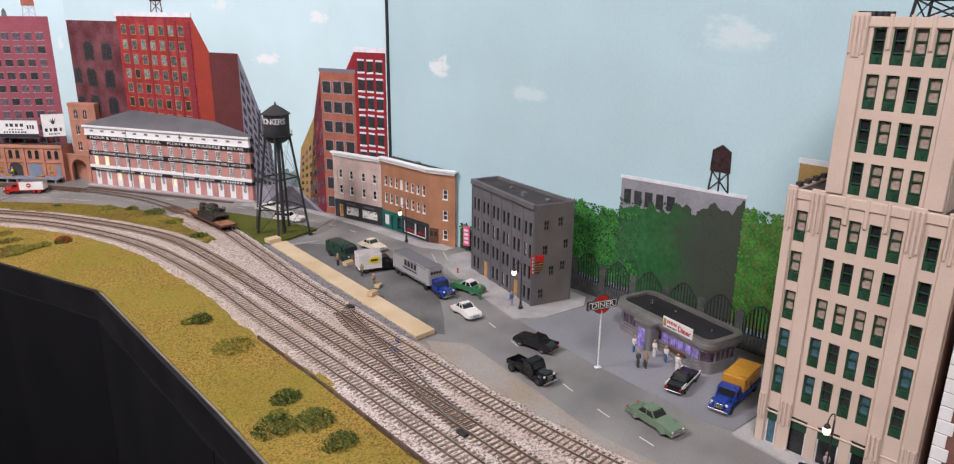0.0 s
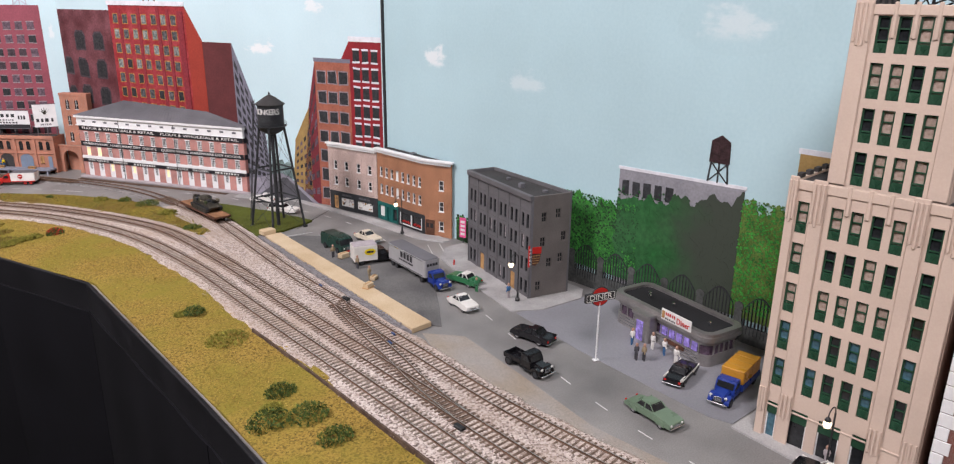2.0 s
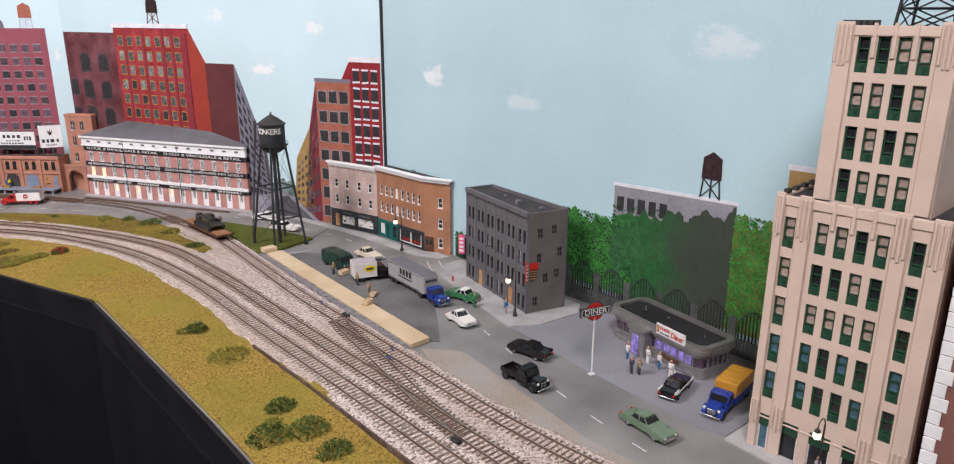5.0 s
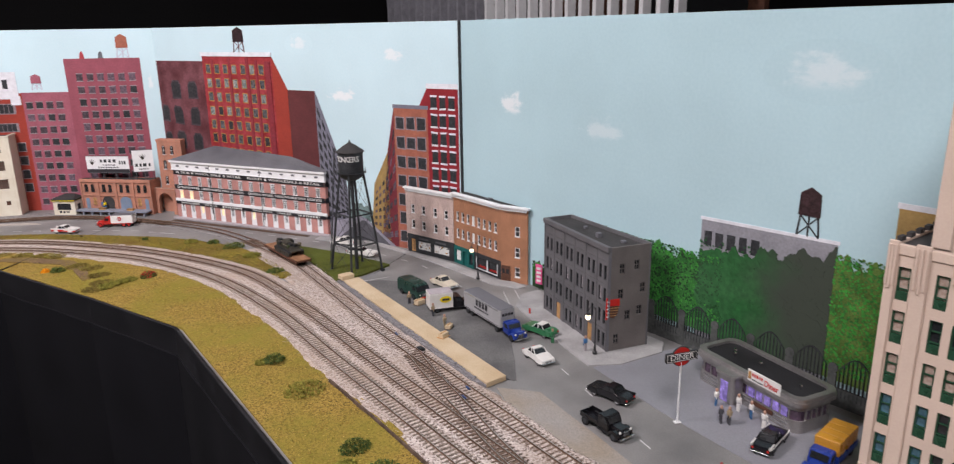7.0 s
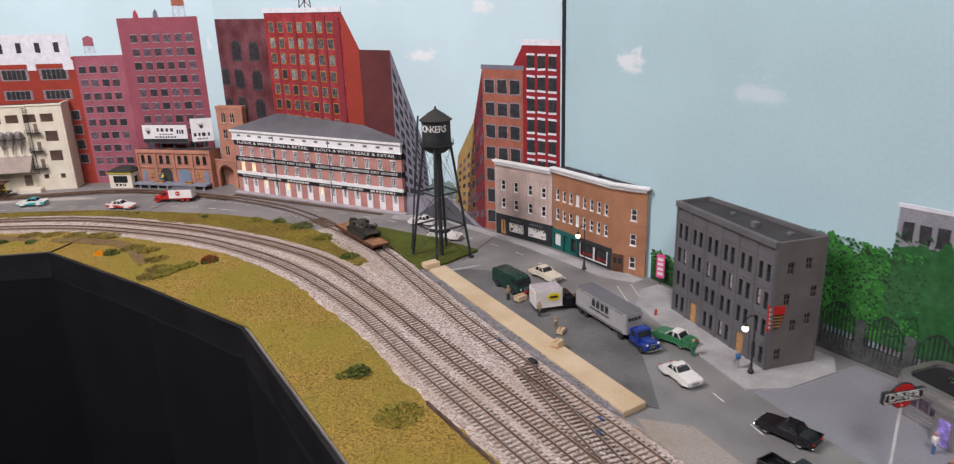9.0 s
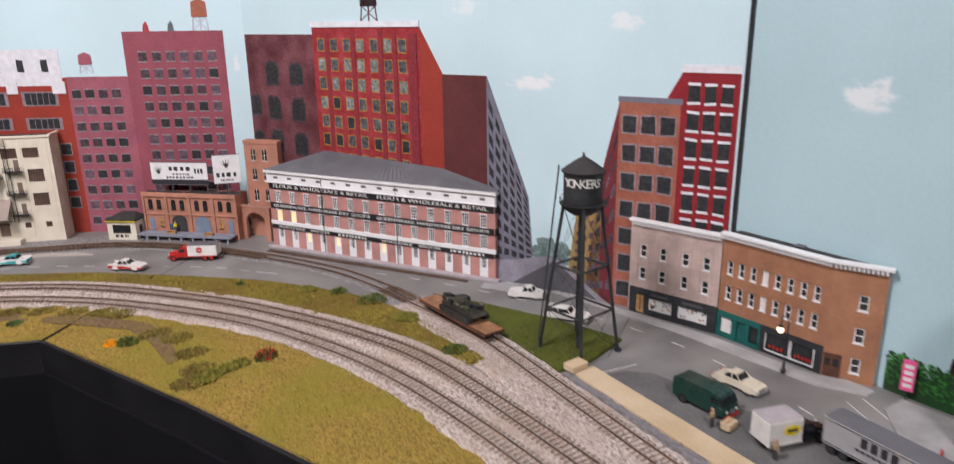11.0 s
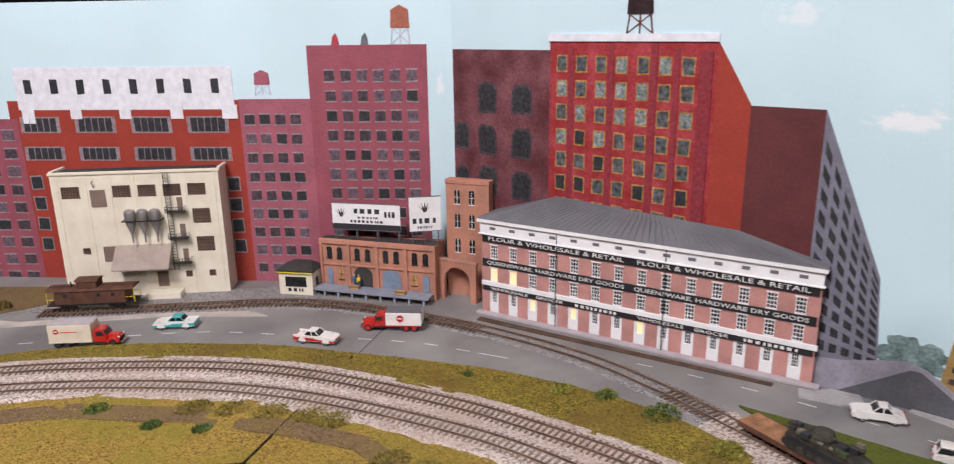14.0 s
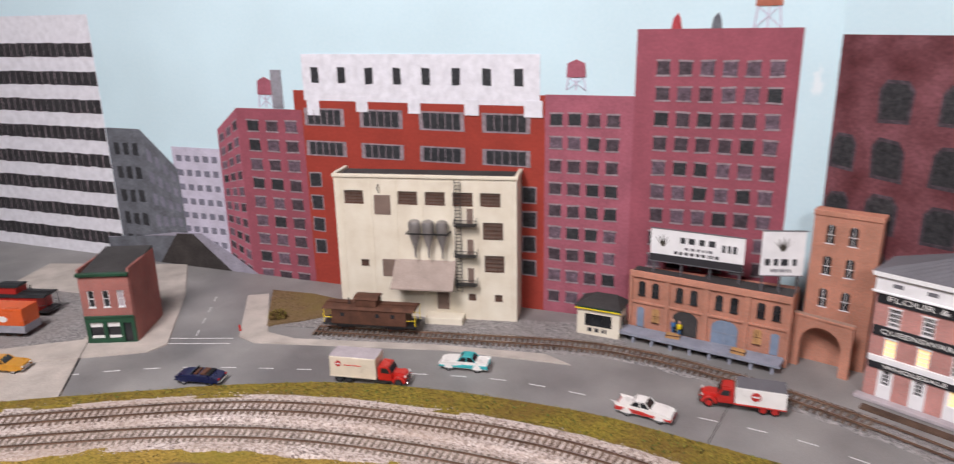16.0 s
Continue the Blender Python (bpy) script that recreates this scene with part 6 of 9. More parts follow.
def grey_block():
    a, b, c, d = (0.834, 1.014), (0.801, 0.844), (0.861, 0.829), (0.878, 1.005)
    th = thing("grey_apartment_block", facing(a, b), "dark grey four-storey block with tall paired windows", "model building")
    L, LS, H = math.dist(a, b), math.dist(b, c), 0.146
    xs = [L * (k + 0.5) / 6 for k in range(6)]
    spots = [(x + s, z) for x in xs for s in (-0.0058, 0.0058) for z in (0.111, 0.080, 0.049)]
    ground_spots = [(x + s, 0.017) for i, x in enumerate(xs) if i not in (1, 4) for s in (-0.0058, 0.0058)]
    doors = [xs[1], xs[4]]
    bm = bmesh.new()
    wall(bm, L, H, 0, 0.003, [hole(x, z, 0.0062, 0.0185) for x, z in spots + ground_spots] + [hole(x, 0.014, 0.012, 0.0265) for x in doors])
    part("front_wall", bm, M["grey_wall"], th)
    kit = window_mesh(0.0062, 0.0185, M["steel_dark"], (M["pane"], M["plinth"]), bar=0.0006)
    for i, (x, z) in enumerate(spots + ground_spots):
        put_window(th, kit, x, z, y=0.001, which=1 if i % 9 == 4 else 0)
    for x in doors:
        boxes("door", [(x - 0.006, x + 0.006, 0.001, 0.002, 0.001, 0.027)], M["wood"], th, "tan wooden double door", 0.0002)
    for k in range(7):
        x = L * k / 6
        boxes("pilaster", [(max(0, x - 0.002), min(L, x + 0.002), -0.0012, 0, 0, H - 0.006)], M["grey_wall"], th, bev=0.0003)
    for z in (0.030, 0.0625, 0.0935, 0.125):
        boxes("belt_course", [(0, L, -0.0008, 0, z, z + 0.0016)], M["grey_wall"], th)
    boxes("cornice", [(-0.001, L + 0.001, -0.003, 0.003, H - 0.006, H + 0.0015)], M["grey_wall"], th, bev=0.0006)
    m2 = th.matrix_basis.inverted() @ facing(b, c)
    swins = [(0.020, 0.116), (0.042, 0.119), (0.019, 0.081), (0.052, 0.086), (0.030, 0.050), (0.048, 0.055), (0.014, 0.018)]
    bm = bmesh.new()
    wall(bm, LS, H, 0, 0.003, [hole(x, z, 0.0085, 0.014) for x, z in swins])
    side = part("side_wall", bm, M["grey_side"], th)
    side.matrix_basis = m2
    kit2 = window_mesh(0.0085, 0.014, M["grey_side"], M["pane"], split=(2, 2), bar=0.0009)
    for x, z in swins:
        put_window(side, kit2, x, z)
    boxes("corner_post", [(0, 0.003, -0.0008, 0, 0, H)], M["roof_grey"], side, "pale corner quoin")
    inv = th.matrix_basis.inverted()
    q = [tuple((inv @ Vector((x, y, 0))).xy) for x, y in ((0.8385, 1.010), (0.8065, 0.8485), (0.8595, 0.835), (0.876, 1.001))]
    core(th, q, 0, H - 0.0035, M["roof_dark"])
    bm = bmesh.new()
    o = [tuple((inv @ Vector((x, y, 0))).xy) for x, y in (a, b, c, d)]
    for p1, p2 in ((o[0], o[3]), (o[3], o[2])):
        v, w = Vector(p1), Vector(p2)
        n = Vector((-(w - v).y, (w - v).x)).normalized() * 0.0015
        prism(bm, [tuple(v + n), tuple(w + n), tuple(w - n), tuple(v - n)], 0 if p1 == o[0] else 0, H + 0.001)
    part("back_wall", bm, M["grey_wall"], th)
    for x, y, s in ((0.835, 0.90, 0.0035), (0.852, 0.945, 0.0025), (0.842, 0.86, 0.003)):
        p = inv @ Vector((x, y, 0))
        boxes("roof_hatch", [(p.x - s, p.x + s, p.y - s, p.y + s, H - 0.0035, H + 0.003 * (s > 0.003))], M["roof_grey"], th, bev=0.0004)
    # neon restaurant sign on the corner
    sg = thing("corner_sign", th.matrix_basis @ pose(L - 0.001, -0.002, 0.010, 0, 0, 78) @ Matrix.Scale(0.85, 4), "red and yellow projecting sign on the block's corner", "sign")
    boxes("upright_panel", [(0.0, 0.006, -0.001, 0.001, 0.044, 0.080)], M["letter_red"], sg, "red upright panel", 0.0004)
    boxes("top_panel", [(0.006, 0.022, -0.001, 0.001, 0.066, 0.077)], M["letter_red"], sg, "red panel with pale strokes", 0.0004)
    bm = bmesh.new()
    slab(bm, [(0.006, 0.065), (0.021, 0.065), (0.019, 0.053), (0.012, 0.046), (0.006, 0.048)], -0.001, 0.001)
    part("fan_panel", bm, M["rust"], sg, "yellow ringed fan panel")
    for k in range(4):
        bm = bmesh.new()
        slab(bm, [(0.0065, 0.0635 - 0.0042 * k), (0.020 - 0.001 * k, 0.0635 - 0.0042 * k), (0.020 - 0.001 * k, 0.0627 - 0.0042 * k), (0.0065, 0.0627 - 0.0042 * k)], -0.0014, -0.001)
        part("ring_stripe", bm, M["wood"], sg)
    for k in range(5):
        boxes("lettering_bar", [(0.0015, 0.0045, -0.0014, -0.001, 0.048 + 0.006 * k, 0.051 + 0.006 * k)], M["letter"], sg)


grey_block()


def rounded(x0, x1, y0, y1, r, n=6):
    out = []
    for cx, cy, a0 in ((x1 - r, y0 + r, -90), (x1 - r, y1 - r, 0), (x0 + r, y1 - r, 90), (x0 + r, y0 + r, 180)):
        out += [(cx + r * math.cos(radians(a0 + 90 * k / n)), cy + r * math.sin(radians(a0 + 90 * k / n))) for k in range(n + 1)]
    return out


def diner():
    th = thing("diner", facing((0.841, 0.727), (0.817, 0.576)), "streamlined stainless steel diner with violet-lit windows", "model building")
    L, D, H = 0.152, 0.056, 0.040
    for z0, z1, m, g, nm in ((0.0, 0.015, "steel", 0.0, "lower_skin"), (0.015, 0.027, "pane_dusk", 0.0012, "glazing"), (0.027, 0.033, "steel", 0.0, "upper_skin")):
        bm = bmesh.new()
        prism(bm, rounded(g, L - g, g, D - g, 0.012), z0, z1)
        part(nm, bm, M[m], th)
    bm = bmesh.new()
    prism(bm, rounded(-0.004, L + 0.004, -0.004, D + 0.004, 0.014), 0.033, 0.038)
    part("roof_edge", bm, M["steel"], th, "rounded stainless roof edge")
    bm = bmesh.new()
    prism(bm, rounded(0.004, L - 0.004, 0.004, D - 0.004, 0.010), 0.038, 0.0388)
    part("roof", bm, M["roof_black"], th)
    for k in range(5):
        x = 0.0795 + 0.0118 * k
        boxes("lit_window", [(x, x + 0.0106, 0.0004, 0.0010, 0.0156, 0.0266)], M["pane_violet"], th, "window with violet light behind it")
    rim = bmesh.new()
    o, i = rounded(-0.003, L + 0.003, -0.003, D + 0.003, 0.014), rounded(0.004, L - 0.004, 0.004, D - 0.004, 0.010)
    for z0, z1 in ((0.038, 0.042),):
        a, b, c, d = ([rim.verts.new((*p, z)) for p in pl] for pl, z in ((o, z0), (o, z1), (i, z1), (i, z0)))
        n = len(o)
        for k in range(n):
            j = (k + 1) % n
            rim.faces.new((a[k], a[j], b[j], b[k]))
            rim.faces.new((b[k], b[j], c[j], c[k]))
            rim.faces.new((c[k], c[j], d[j], d[k]))
    part("roof_rim", rim, M["steel"], th)
    me = bpy.data.meshes.new("mullion")
    bm = bmesh.new()
    box(bm, -0.0007, 0.0007, -0.0002, 0.0016, 0.0148, 0.0272)
    bm.to_mesh(me)
    bm.free()
    me.materials.append(M["steel"])
    for k in range(12):
        share("mullion", me, th, 0.012 + (L - 0.024) * k / 11)
    for k in range(5):
        share("mullion", me, th, L, 0.012 + (D - 0.024) * k / 4, 0, 90)
        share("mullion", me, th, 0, 0.012 + (D - 0.024) * k / 4, 0, -90)
    for z in (0.004, 0.008, 0.012):
        boxes("flute", [(0.012, L - 0.012, -0.0006, 0, z, z + 0.0008)], M["chrome"], th)
    ent = bmesh.new()
    prism(ent, rounded(0.048, 0.074, -0.014, 0.004, 0.004), 0, 0.034)
    e = part("vestibule", ent, M["steel"], th, "stainless entrance vestibule")
    boxes("door", [(0.0475, 0.048, -0.010, -0.001, 0.002, 0.027)], M["pane_violet"], e)
    boxes("door", [(0.055, 0.066, -0.0145, -0.014, 0.002, 0.027)], M["pane_violet"], e)
    bm = bmesh.new()
    prism(bm, rounded(0.045, 0.077, -0.017, 0.004, 0.006), 0.034, 0.0375)
    part("vestibule_roof", bm, M["steel"], e)
    sg = boxes("roof_sign", [(0.084, 0.130, -0.0045, -0.003, 0.037, 0.0505)], M["letter"], th, "cream roof sign with red script", 0.0004)
    bars(sg, 0.099, 0.0458, 0.016, 5, 0.0038, -0.0045, M["letter_red"], seed=11)
    text("lettering", "Diner", 0.010, M["letter_red"], sg, pose(0.1180, -0.0048, 0.0430) @ UP, "red script lettering", 0.019)
    boxes("emblem", [(0.0855, 0.0895, -0.0049, -0.0045, 0.0395, 0.0485)], M["wood"], sg)
    bars(sg, 0.099, 0.0400, 0.016, 7, 0.0018, -0.0045, M["letter_dark"], seed=12)
    for x in (0.088, 0.107, 0.126):
        boxes("sign_strut", [(x - 0.0005, x + 0.0005, -0.003, -0.002, 0.036, 0.048)], M["steel"], th)
    for x, y in ((0.030, 0.030), (0.036, 0.024), (0.070, 0.030), (0.130, 0.026)):
        bm = bmesh.new()
        lathe(bm, [(0.0012, 0.0388), (0.0012, 0.043), (0.0022, 0.0432), (0.0016, 0.0448)], 8, x, y)
        part("roof_vent", bm, M["chrome"], th)
    boxes("poster", [(0.092, 0.120, -0.0012, -0.0006, 0.0085, 0.0135)], M["rust"], th)


diner()


def skyscraper():
    a, b = (0.747, 0.477), (0.754, 0.344)
    th = thing("beige_skyscraper", facing(a, b), "tall beige stone office tower with dark green windows", "model building")
    L, H1, H2, D = 0.135, 0.249, 0.392, 0.115
    xl, xr, xc, xu = 0.0135, 0.1151, [0.0415, 0.0573, 0.0731, 0.0889], [0.0470, 0.0619, 0.0768, 0.0917]
    zr = [0.054 + 0.037 * k for k in range(5)]
    w, h = 0.0097, 0.0278
    spots = [(x, z + 0.016) for z in zr for x in (xl, *xc, xr)]
    ground = [(xl, 0.020), (0.0365, 0.020), (0.0652, 0.020), (0.094, 0.020)]
    bm = bmesh.new()
    wall(bm, L, H1, 0, 0.004, [hole(x, z, w, h) for x, z in spots] + [hole(x, z, 0.019 if 0.03 < x < 0.11 else w, 0.037) for x, z in ground])
    part("lower_front", bm, M["beige"], th)
    boxes("lower_side", [(-0.0005, 0.0035, 0.004, D, 0, H1)], M["beige"], th)
    boxes("lower_side", [(L - 0.0035, L + 0.0005, 0.004, D, 0, H1)], M["beige"], th)
    boxes("core", [(0.0036, L - 0.0036, 0.0062, D, 0, H1 - 0.004)], M["roof_dark"], th)
    boxes("back_wall", [(0, L, D, D + 0.003, 0, H1)], M["beige"], th)
    kit = window_mesh(w, h, M["green_dark"], (M["pane"], M["pane_blind"], M["pane_blue"]), bar=0.0013, depth=0.0016, split=(1, 3))
    rnd = random.Random(5)
    spandrel = bpy.data.meshes.new("spandrel")
    bm = bmesh.new()
    box(bm, -w / 2 + 0.0005, w / 2 - 0.0005, -0.0002, 0.0014, -h / 2 + 0.0005, -h / 2 + 0.0075)
    for k in range(5):
        rod(bm, (0, -0.0003, -h / 2 + 0.001), ((k - 2) * 0.0017, -0.0003, -h / 2 + 0.0068), 0.0003, n=4)
    bm.to_mesh(spandrel)
    bm.free()
    spandrel.materials.append(M["green_dark"])
    for x, z in spots:
        row = round((z - 0.070) / 0.037)
        which = 2 if row < 2 and rnd.random() < 0.75 else (1 if row >= 2 and rnd.random() < 0.72 and x != xr else 0)
        put_window(th, kit, x, z, y=0.0012, which=which)
        share("spandrel", spandrel, th, x, 0.0012, z)
    for x, z in ground:
        gw = 0.019 if 0.03 < x < 0.11 else w
        boxes("shop_window", [(x - gw / 2, x + gw / 2, 0.002, 0.0026, z - 0.0185, z + 0.006)], M["pane_blue"] if x < 0.03 else M["pane"], th)
        boxes("green_panel", [(x - gw / 2, x + gw / 2, 0.0012, 0.002, z + 0.006, z + 0.0185)], M["green_dark"], th)
        boxes("shop_frame", [(x - gw / 2, x - gw / 2 + 0.0012, 0.0012, 0.002, z - 0.0185, z + 0.006), (x + gw / 2 - 0.0012, x + gw / 2, 0.0012, 0.002, z - 0.0185, z + 0.006)], M["white"], th)
    # piers, parapets and fluted drops
    for x0, x1 in ((0.0, 0.0075), (0.0200, 0.0315), (0.0965, 0.1075), (0.1225, L)):
        boxes("pier", [(x0, x1, -0.0022, 0, 0, H1 + 0.004)], M["beige"], th, bev=0.0005)
        for z0, z1 in ((H1 - 0.036, H1 + 0.001), (0.026, 0.052)):
            n = 3
            for k in range(n):
                xx = x0 + (x1 - x0) * (k + 0.5) / n
                boxes("fluting", [(xx - 0.0011, xx + 0.0011, -0.0036, -0.0022, z0 + 0.003 * abs(k - 1), z1)], M["beige"], th, bev=0.0004)
    for x in (0.0494, 0.0652, 0.0810):
        boxes("drop_ornament", [(x - 0.0016, x + 0.0016, -0.0018, 0, H1 - 0.022, H1 + 0.003)], M["beige"], th, bev=0.0006)
    boxes("parapet", [(0.0, L, -0.0012, 0.004, H1 - 0.007, H1 + 0.001), (0, L, -0.0008, 0, 0.0345, 0.0365)], M["beige"], th, bev=0.0005)
    boxes("terrace", [(0.0036, L - 0.0036, 0.004, D, H1 - 0.004, H1 - 0.002)], M["roof_dark"], th)
    for k in range(6):
        boxes("terrace_merlon", [(-0.0005, 0.0035, 0.012 + 0.017 * k, 0.020 + 0.017 * k, H1, H1 + 0.004)], M["roof_dark"], th)
    # upper block
    u0, u1, yb = 0.0247, 0.1140, 0.014
    UL = u1 - u0
    uz = [0.260 + 0.0355 * k for k in range(4)]
    uz = [z + 0.004 for z in uz]
    bm = bmesh.new()
    wall(bm, UL, H2 - H1 + 0.002, yb, yb + 0.004, [hole(x, z, w, h) for x in xu for z in uz], H1 - 0.002, u0)
    part("upper_front", bm, M["beige"], th)
    for x in (u0 - 0.0005, u1 - 0.0035):
        boxes("upper_side", [(x, x + 0.004, yb + 0.004, D - 0.01, H1 - 0.002, H2)], M["beige"], th)
    boxes("core", [(u0 + 0.0036, u1 - 0.0036, yb + 0.0062, D - 0.012, H1 - 0.002, H2 - 0.004)], M["roof_dark"], th)
    boxes("back_wall", [(u0, u1, D - 0.010, D - 0.007, H1 - 0.002, H2)], M["beige"], th)
    for x in xu:
        for z in uz:
            put_window(th, kit, x, z, y=yb + 0.0012, which=1 if rnd.random() < 0.7 else 0)
            share("spandrel", spandrel, th, x, yb + 0.0012, z)
    for x0, x1 in ((u0, u0 + 0.014), (u1 - 0.014, u1)):
        boxes("pier", [(x0, x1, yb - 0.0018, yb, H1, H2 + 0.004)], M["beige"], th, bev=0.0005)
        for k in range(4):
            xx = x0 + 0.014 * (k + 0.5) / 4
            boxes("fluting", [(xx - 0.0010, xx + 0.0010, yb - 0.003, yb - 0.0018, H2 - 0.032 + 0.003 * abs(k - 1.5), H2 + 0.002)], M["beige"], th, bev=0.0004)
    for x in (0.0545, 0.0694, 0.0843):
        boxes("drop_ornament", [(x - 0.0016, x + 0.0016, yb - 0.0016, yb, H2 - 0.024, H2 + 0.003)], M["beige"], th, bev=0.0006)
    boxes("parapet", [(u0, u1, yb - 0.001, yb + 0.004, H2 - 0.007, H2 + 0.001)], M["beige"], th, bev=0.0005)
    for k in range(6):
        boxes("terrace_merlon", [(u0, u0 + 0.003, yb + 0.010 + 0.014 * k, yb + 0.017 + 0.014 * k, H2, H2 + 0.005)], M["roof_dark"], th)
    mast = thing("roof_mast", th.matrix_basis @ pose((u0 + u1) / 2 + 0.012, 0.055, H2 - 0.004), "black lattice steel mast on the tower roof", "mast")
    for i in range(4):
        for s, (p, q) in enumerate((((-1, -1), (1, -1)), ((1, -1), (1, 1)), ((1, 1), (-1, 1)), ((-1, 1), (-1, -1)))):
            z0, z1 = 0.018 * i, 0.018 * (i + 1)
            r0, r1 = 0.021 - 0.0016 * i, 0.021 - 0.0016 * (i + 1)
            bm = bmesh.new()
            rod(bm, (p[0] * r0, p[1] * r0, z0), (p[0] * r1, p[1] * r1, z1), 0.0013, n=6)
            rod(bm, (p[0] * r0, p[1] * r0, z0), (q[0] * r1, q[1] * r1, z1), 0.0007, n=4)
            rod(bm, (q[0] * r0, q[1] * r0, z0), (p[0] * r1, p[1] * r1, z1), 0.0007, n=4)
            rod(bm, (p[0] * r1, p[1] * r1, z1), (q[0] * r1, q[1] * r1, z1), 0.0008, n=4)
            part("lattice_bay", bm, M["frame_black"], mast)
    boxes("mast_base", [(-0.024, 0.024, -0.024, 0.024, 0, 0.001)], M["frame_black"], mast)


skyscraper()


def neighbour():
    th = thing("brick_neighbour", facing((0.745, 0.329), (0.755, 0.183)), "dark red brick building with white quoins", "model building")
    L, H = 0.146, 0.26
    spots = [(0.030 + 0.030 * i, 0.056 + 0.040 * j) for i in range(4) for j in range(5)]
    bm = bmesh.new()
    wall(bm, L, H - 0.034, 0, 0.004, [hole(x, z, 0.013, 0.022) for x, z in spots], 0.034)
    part("front_wall", bm, M["brick_dark"], th)
    boxes("side_wall", [(-0.002, 0, 0, 0.1, 0, H)], M["brick_dark"], th)
    boxes("core", [(0.001, L - 0.001, 0.006, 0.1, 0, H - 0.002)], M["roof_dark"], th)
    boxes("base", [(-0.002, L, -0.002, 0.004, 0, 0.034)], M["white"], th, "white stone base", 0.0005)
    kit = window_mesh(0.013, 0.022, M["rust"], M["pane"], bar=0.001)
    for x, z in spots:
        put_window(th, kit, x, z, y=0.001)
    for k in range(19):
        boxes("quoin", [(-0.003, 0.006 if k % 2 else 0.009, -0.0012, 0, 0.034 + 0.0118 * k, 0.0452 + 0.0118 * k)], M["white"], th, bev=0.0004)
    boxes("shop_window", [(0.016, 0.04, -0.0026, -0.002, 0.006, 0.024)], M["pane"], th)


neighbour()


def corner_store():
    th = thing("corner_store", facing((-0.334, 2.306), (-0.275, 2.298)), "small red brick corner store with dark green shopfront", "model building")
    L, D, H = 0.060, 0.085, 0.092
    xs = (0.012, 0.030, 0.048)
    bm = bmesh.new()
    wall(bm, L, H - 0.036, 0, 0.003, [hole(x, 0.060, 0.008, 0.022) for x in xs], 0.036)
    part("front_wall", bm, M["brick_store"], th)
    bm = bmesh.new()
    wall(bm, L, 0.036, -0.001, 0.003, [hole(0.013, 0.018, 0.016, 0.022), hole(0.034, 0.018, 0.016, 0.022), hole(0.051, 0.015, 0.010, 0.026)])
    part("shopfront", bm, M["green_dark"], th, "dark green wooden shopfront")
    for x in (0.013, 0.034):
        win = boxes("shop_window", [(x - 0.008, x + 0.008, 0.0015, 0.002, 0.007, 0.029)], M["pane"], th)
        boxes("blind", [(x - 0.0078, x + 0.0078, 0.0008, 0.0015, 0.0225, 0.0285)], M["letter"], win)
        boxes("blind", [(x - 0.0078, x + 0.0078, 0.0008, 0.0015, 0.0075, 0.011)], M["letter"], win)
    boxes("door", [(0.046, 0.056, 0.0012, 0.002, 0.001, 0.028)], M["pane"], th)
    for x in (0.0, L):
        boxes("side_wall", [(x - 0.002, x + 0.001, 0.003, D, 0, H + 0.006)], M["brick_store"], th)
    boxes("core", [(0.001, L - 0.002, 0.0045, D, 0, H - 0.004)], M["roof_dark"], th)
    boxes("cornice", [(-0.002, L + 0.001, -0.003, 0.003, H - 0.002, H + 0.002), (0, L, -0.002, 0, 0.035, 0.038)], M["green_dark"], th, "dark green cornice", 0.0004)
    bm = bmesh.new()
    v = [bm.verts.new(p) for p in ((0, 0, H), (L, 0, H), (L, D, H + 0.010), (0, D, H + 0.010), (0, 0, H - 0.004), (L, 0, H - 0.004), (L, D, H - 0.004), (0, D, H - 0.004))]
    for f in ((0, 1, 2, 3), (7, 6, 5, 4), (0, 4, 5, 1), (1, 5, 6, 2), (2, 6, 7, 3), (3, 7, 4, 0)):
        bm.faces.new([v[i] for i in f])
    part("roof", bm, M["roof_dark"], th)
    kit = window_mesh(0.008, 0.022, M["white"], (M["pane"], M["plinth"]), bar=0.0008)
    for i, x in enumerate(xs):
        put_window(th, kit, x, 0.060, which=1 if i == 2 else 0)


corner_store()


# ---- vehicles ----
def wheel_kit(r, w, hub):
    bm = bmesh.new()
    lathe(bm, [(r * 0.6, -w / 2), (r * 0.93, -w / 2), (r, -w * 0.3), (r, w * 0.3), (r * 0.93, w / 2), (r * 0.6, w / 2)], 16)
    bm.transform(pose(0, 0, 0, 90))
    tyre = bpy.data.meshes.new("tyre")
    bm.to_mesh(tyre)
    bm.free()
    tyre.materials.append(M["rubber"])
    bm = bmesh.new()
    lathe(bm, [(r * 0.62, -w * 0.56), (r * 0.55, -w * 0.60), (r * 0.2, -w * 0.52), (r * 0.2, w * 0.52), (r * 0.55, w * 0.60), (r * 0.62, w * 0.56)], 12)
    bm.transform(pose(0, 0, 0, 90))
    rim = bpy.data.meshes.new("rim")
    bm.to_mesh(rim)
    bm.free()
    rim.materials.append(hub)
    return tyre, rim


WHEELS = {"chrome": wheel_kit(0.0040, 0.0024, M["chrome"]), "red": wheel_kit(0.0052, 0.0030, paint("red", (0.45, 0.02, 0.015))), "dark": wheel_kit(0.0052, 0.0030, M["steel_dark"])}


def wheels(th, kit, spots, r):
    for x, y in spots:
        w = share("wheel", WHEELS[kit][0], th, x, y, r)
        share("rim", WHEELS[kit][1], w)


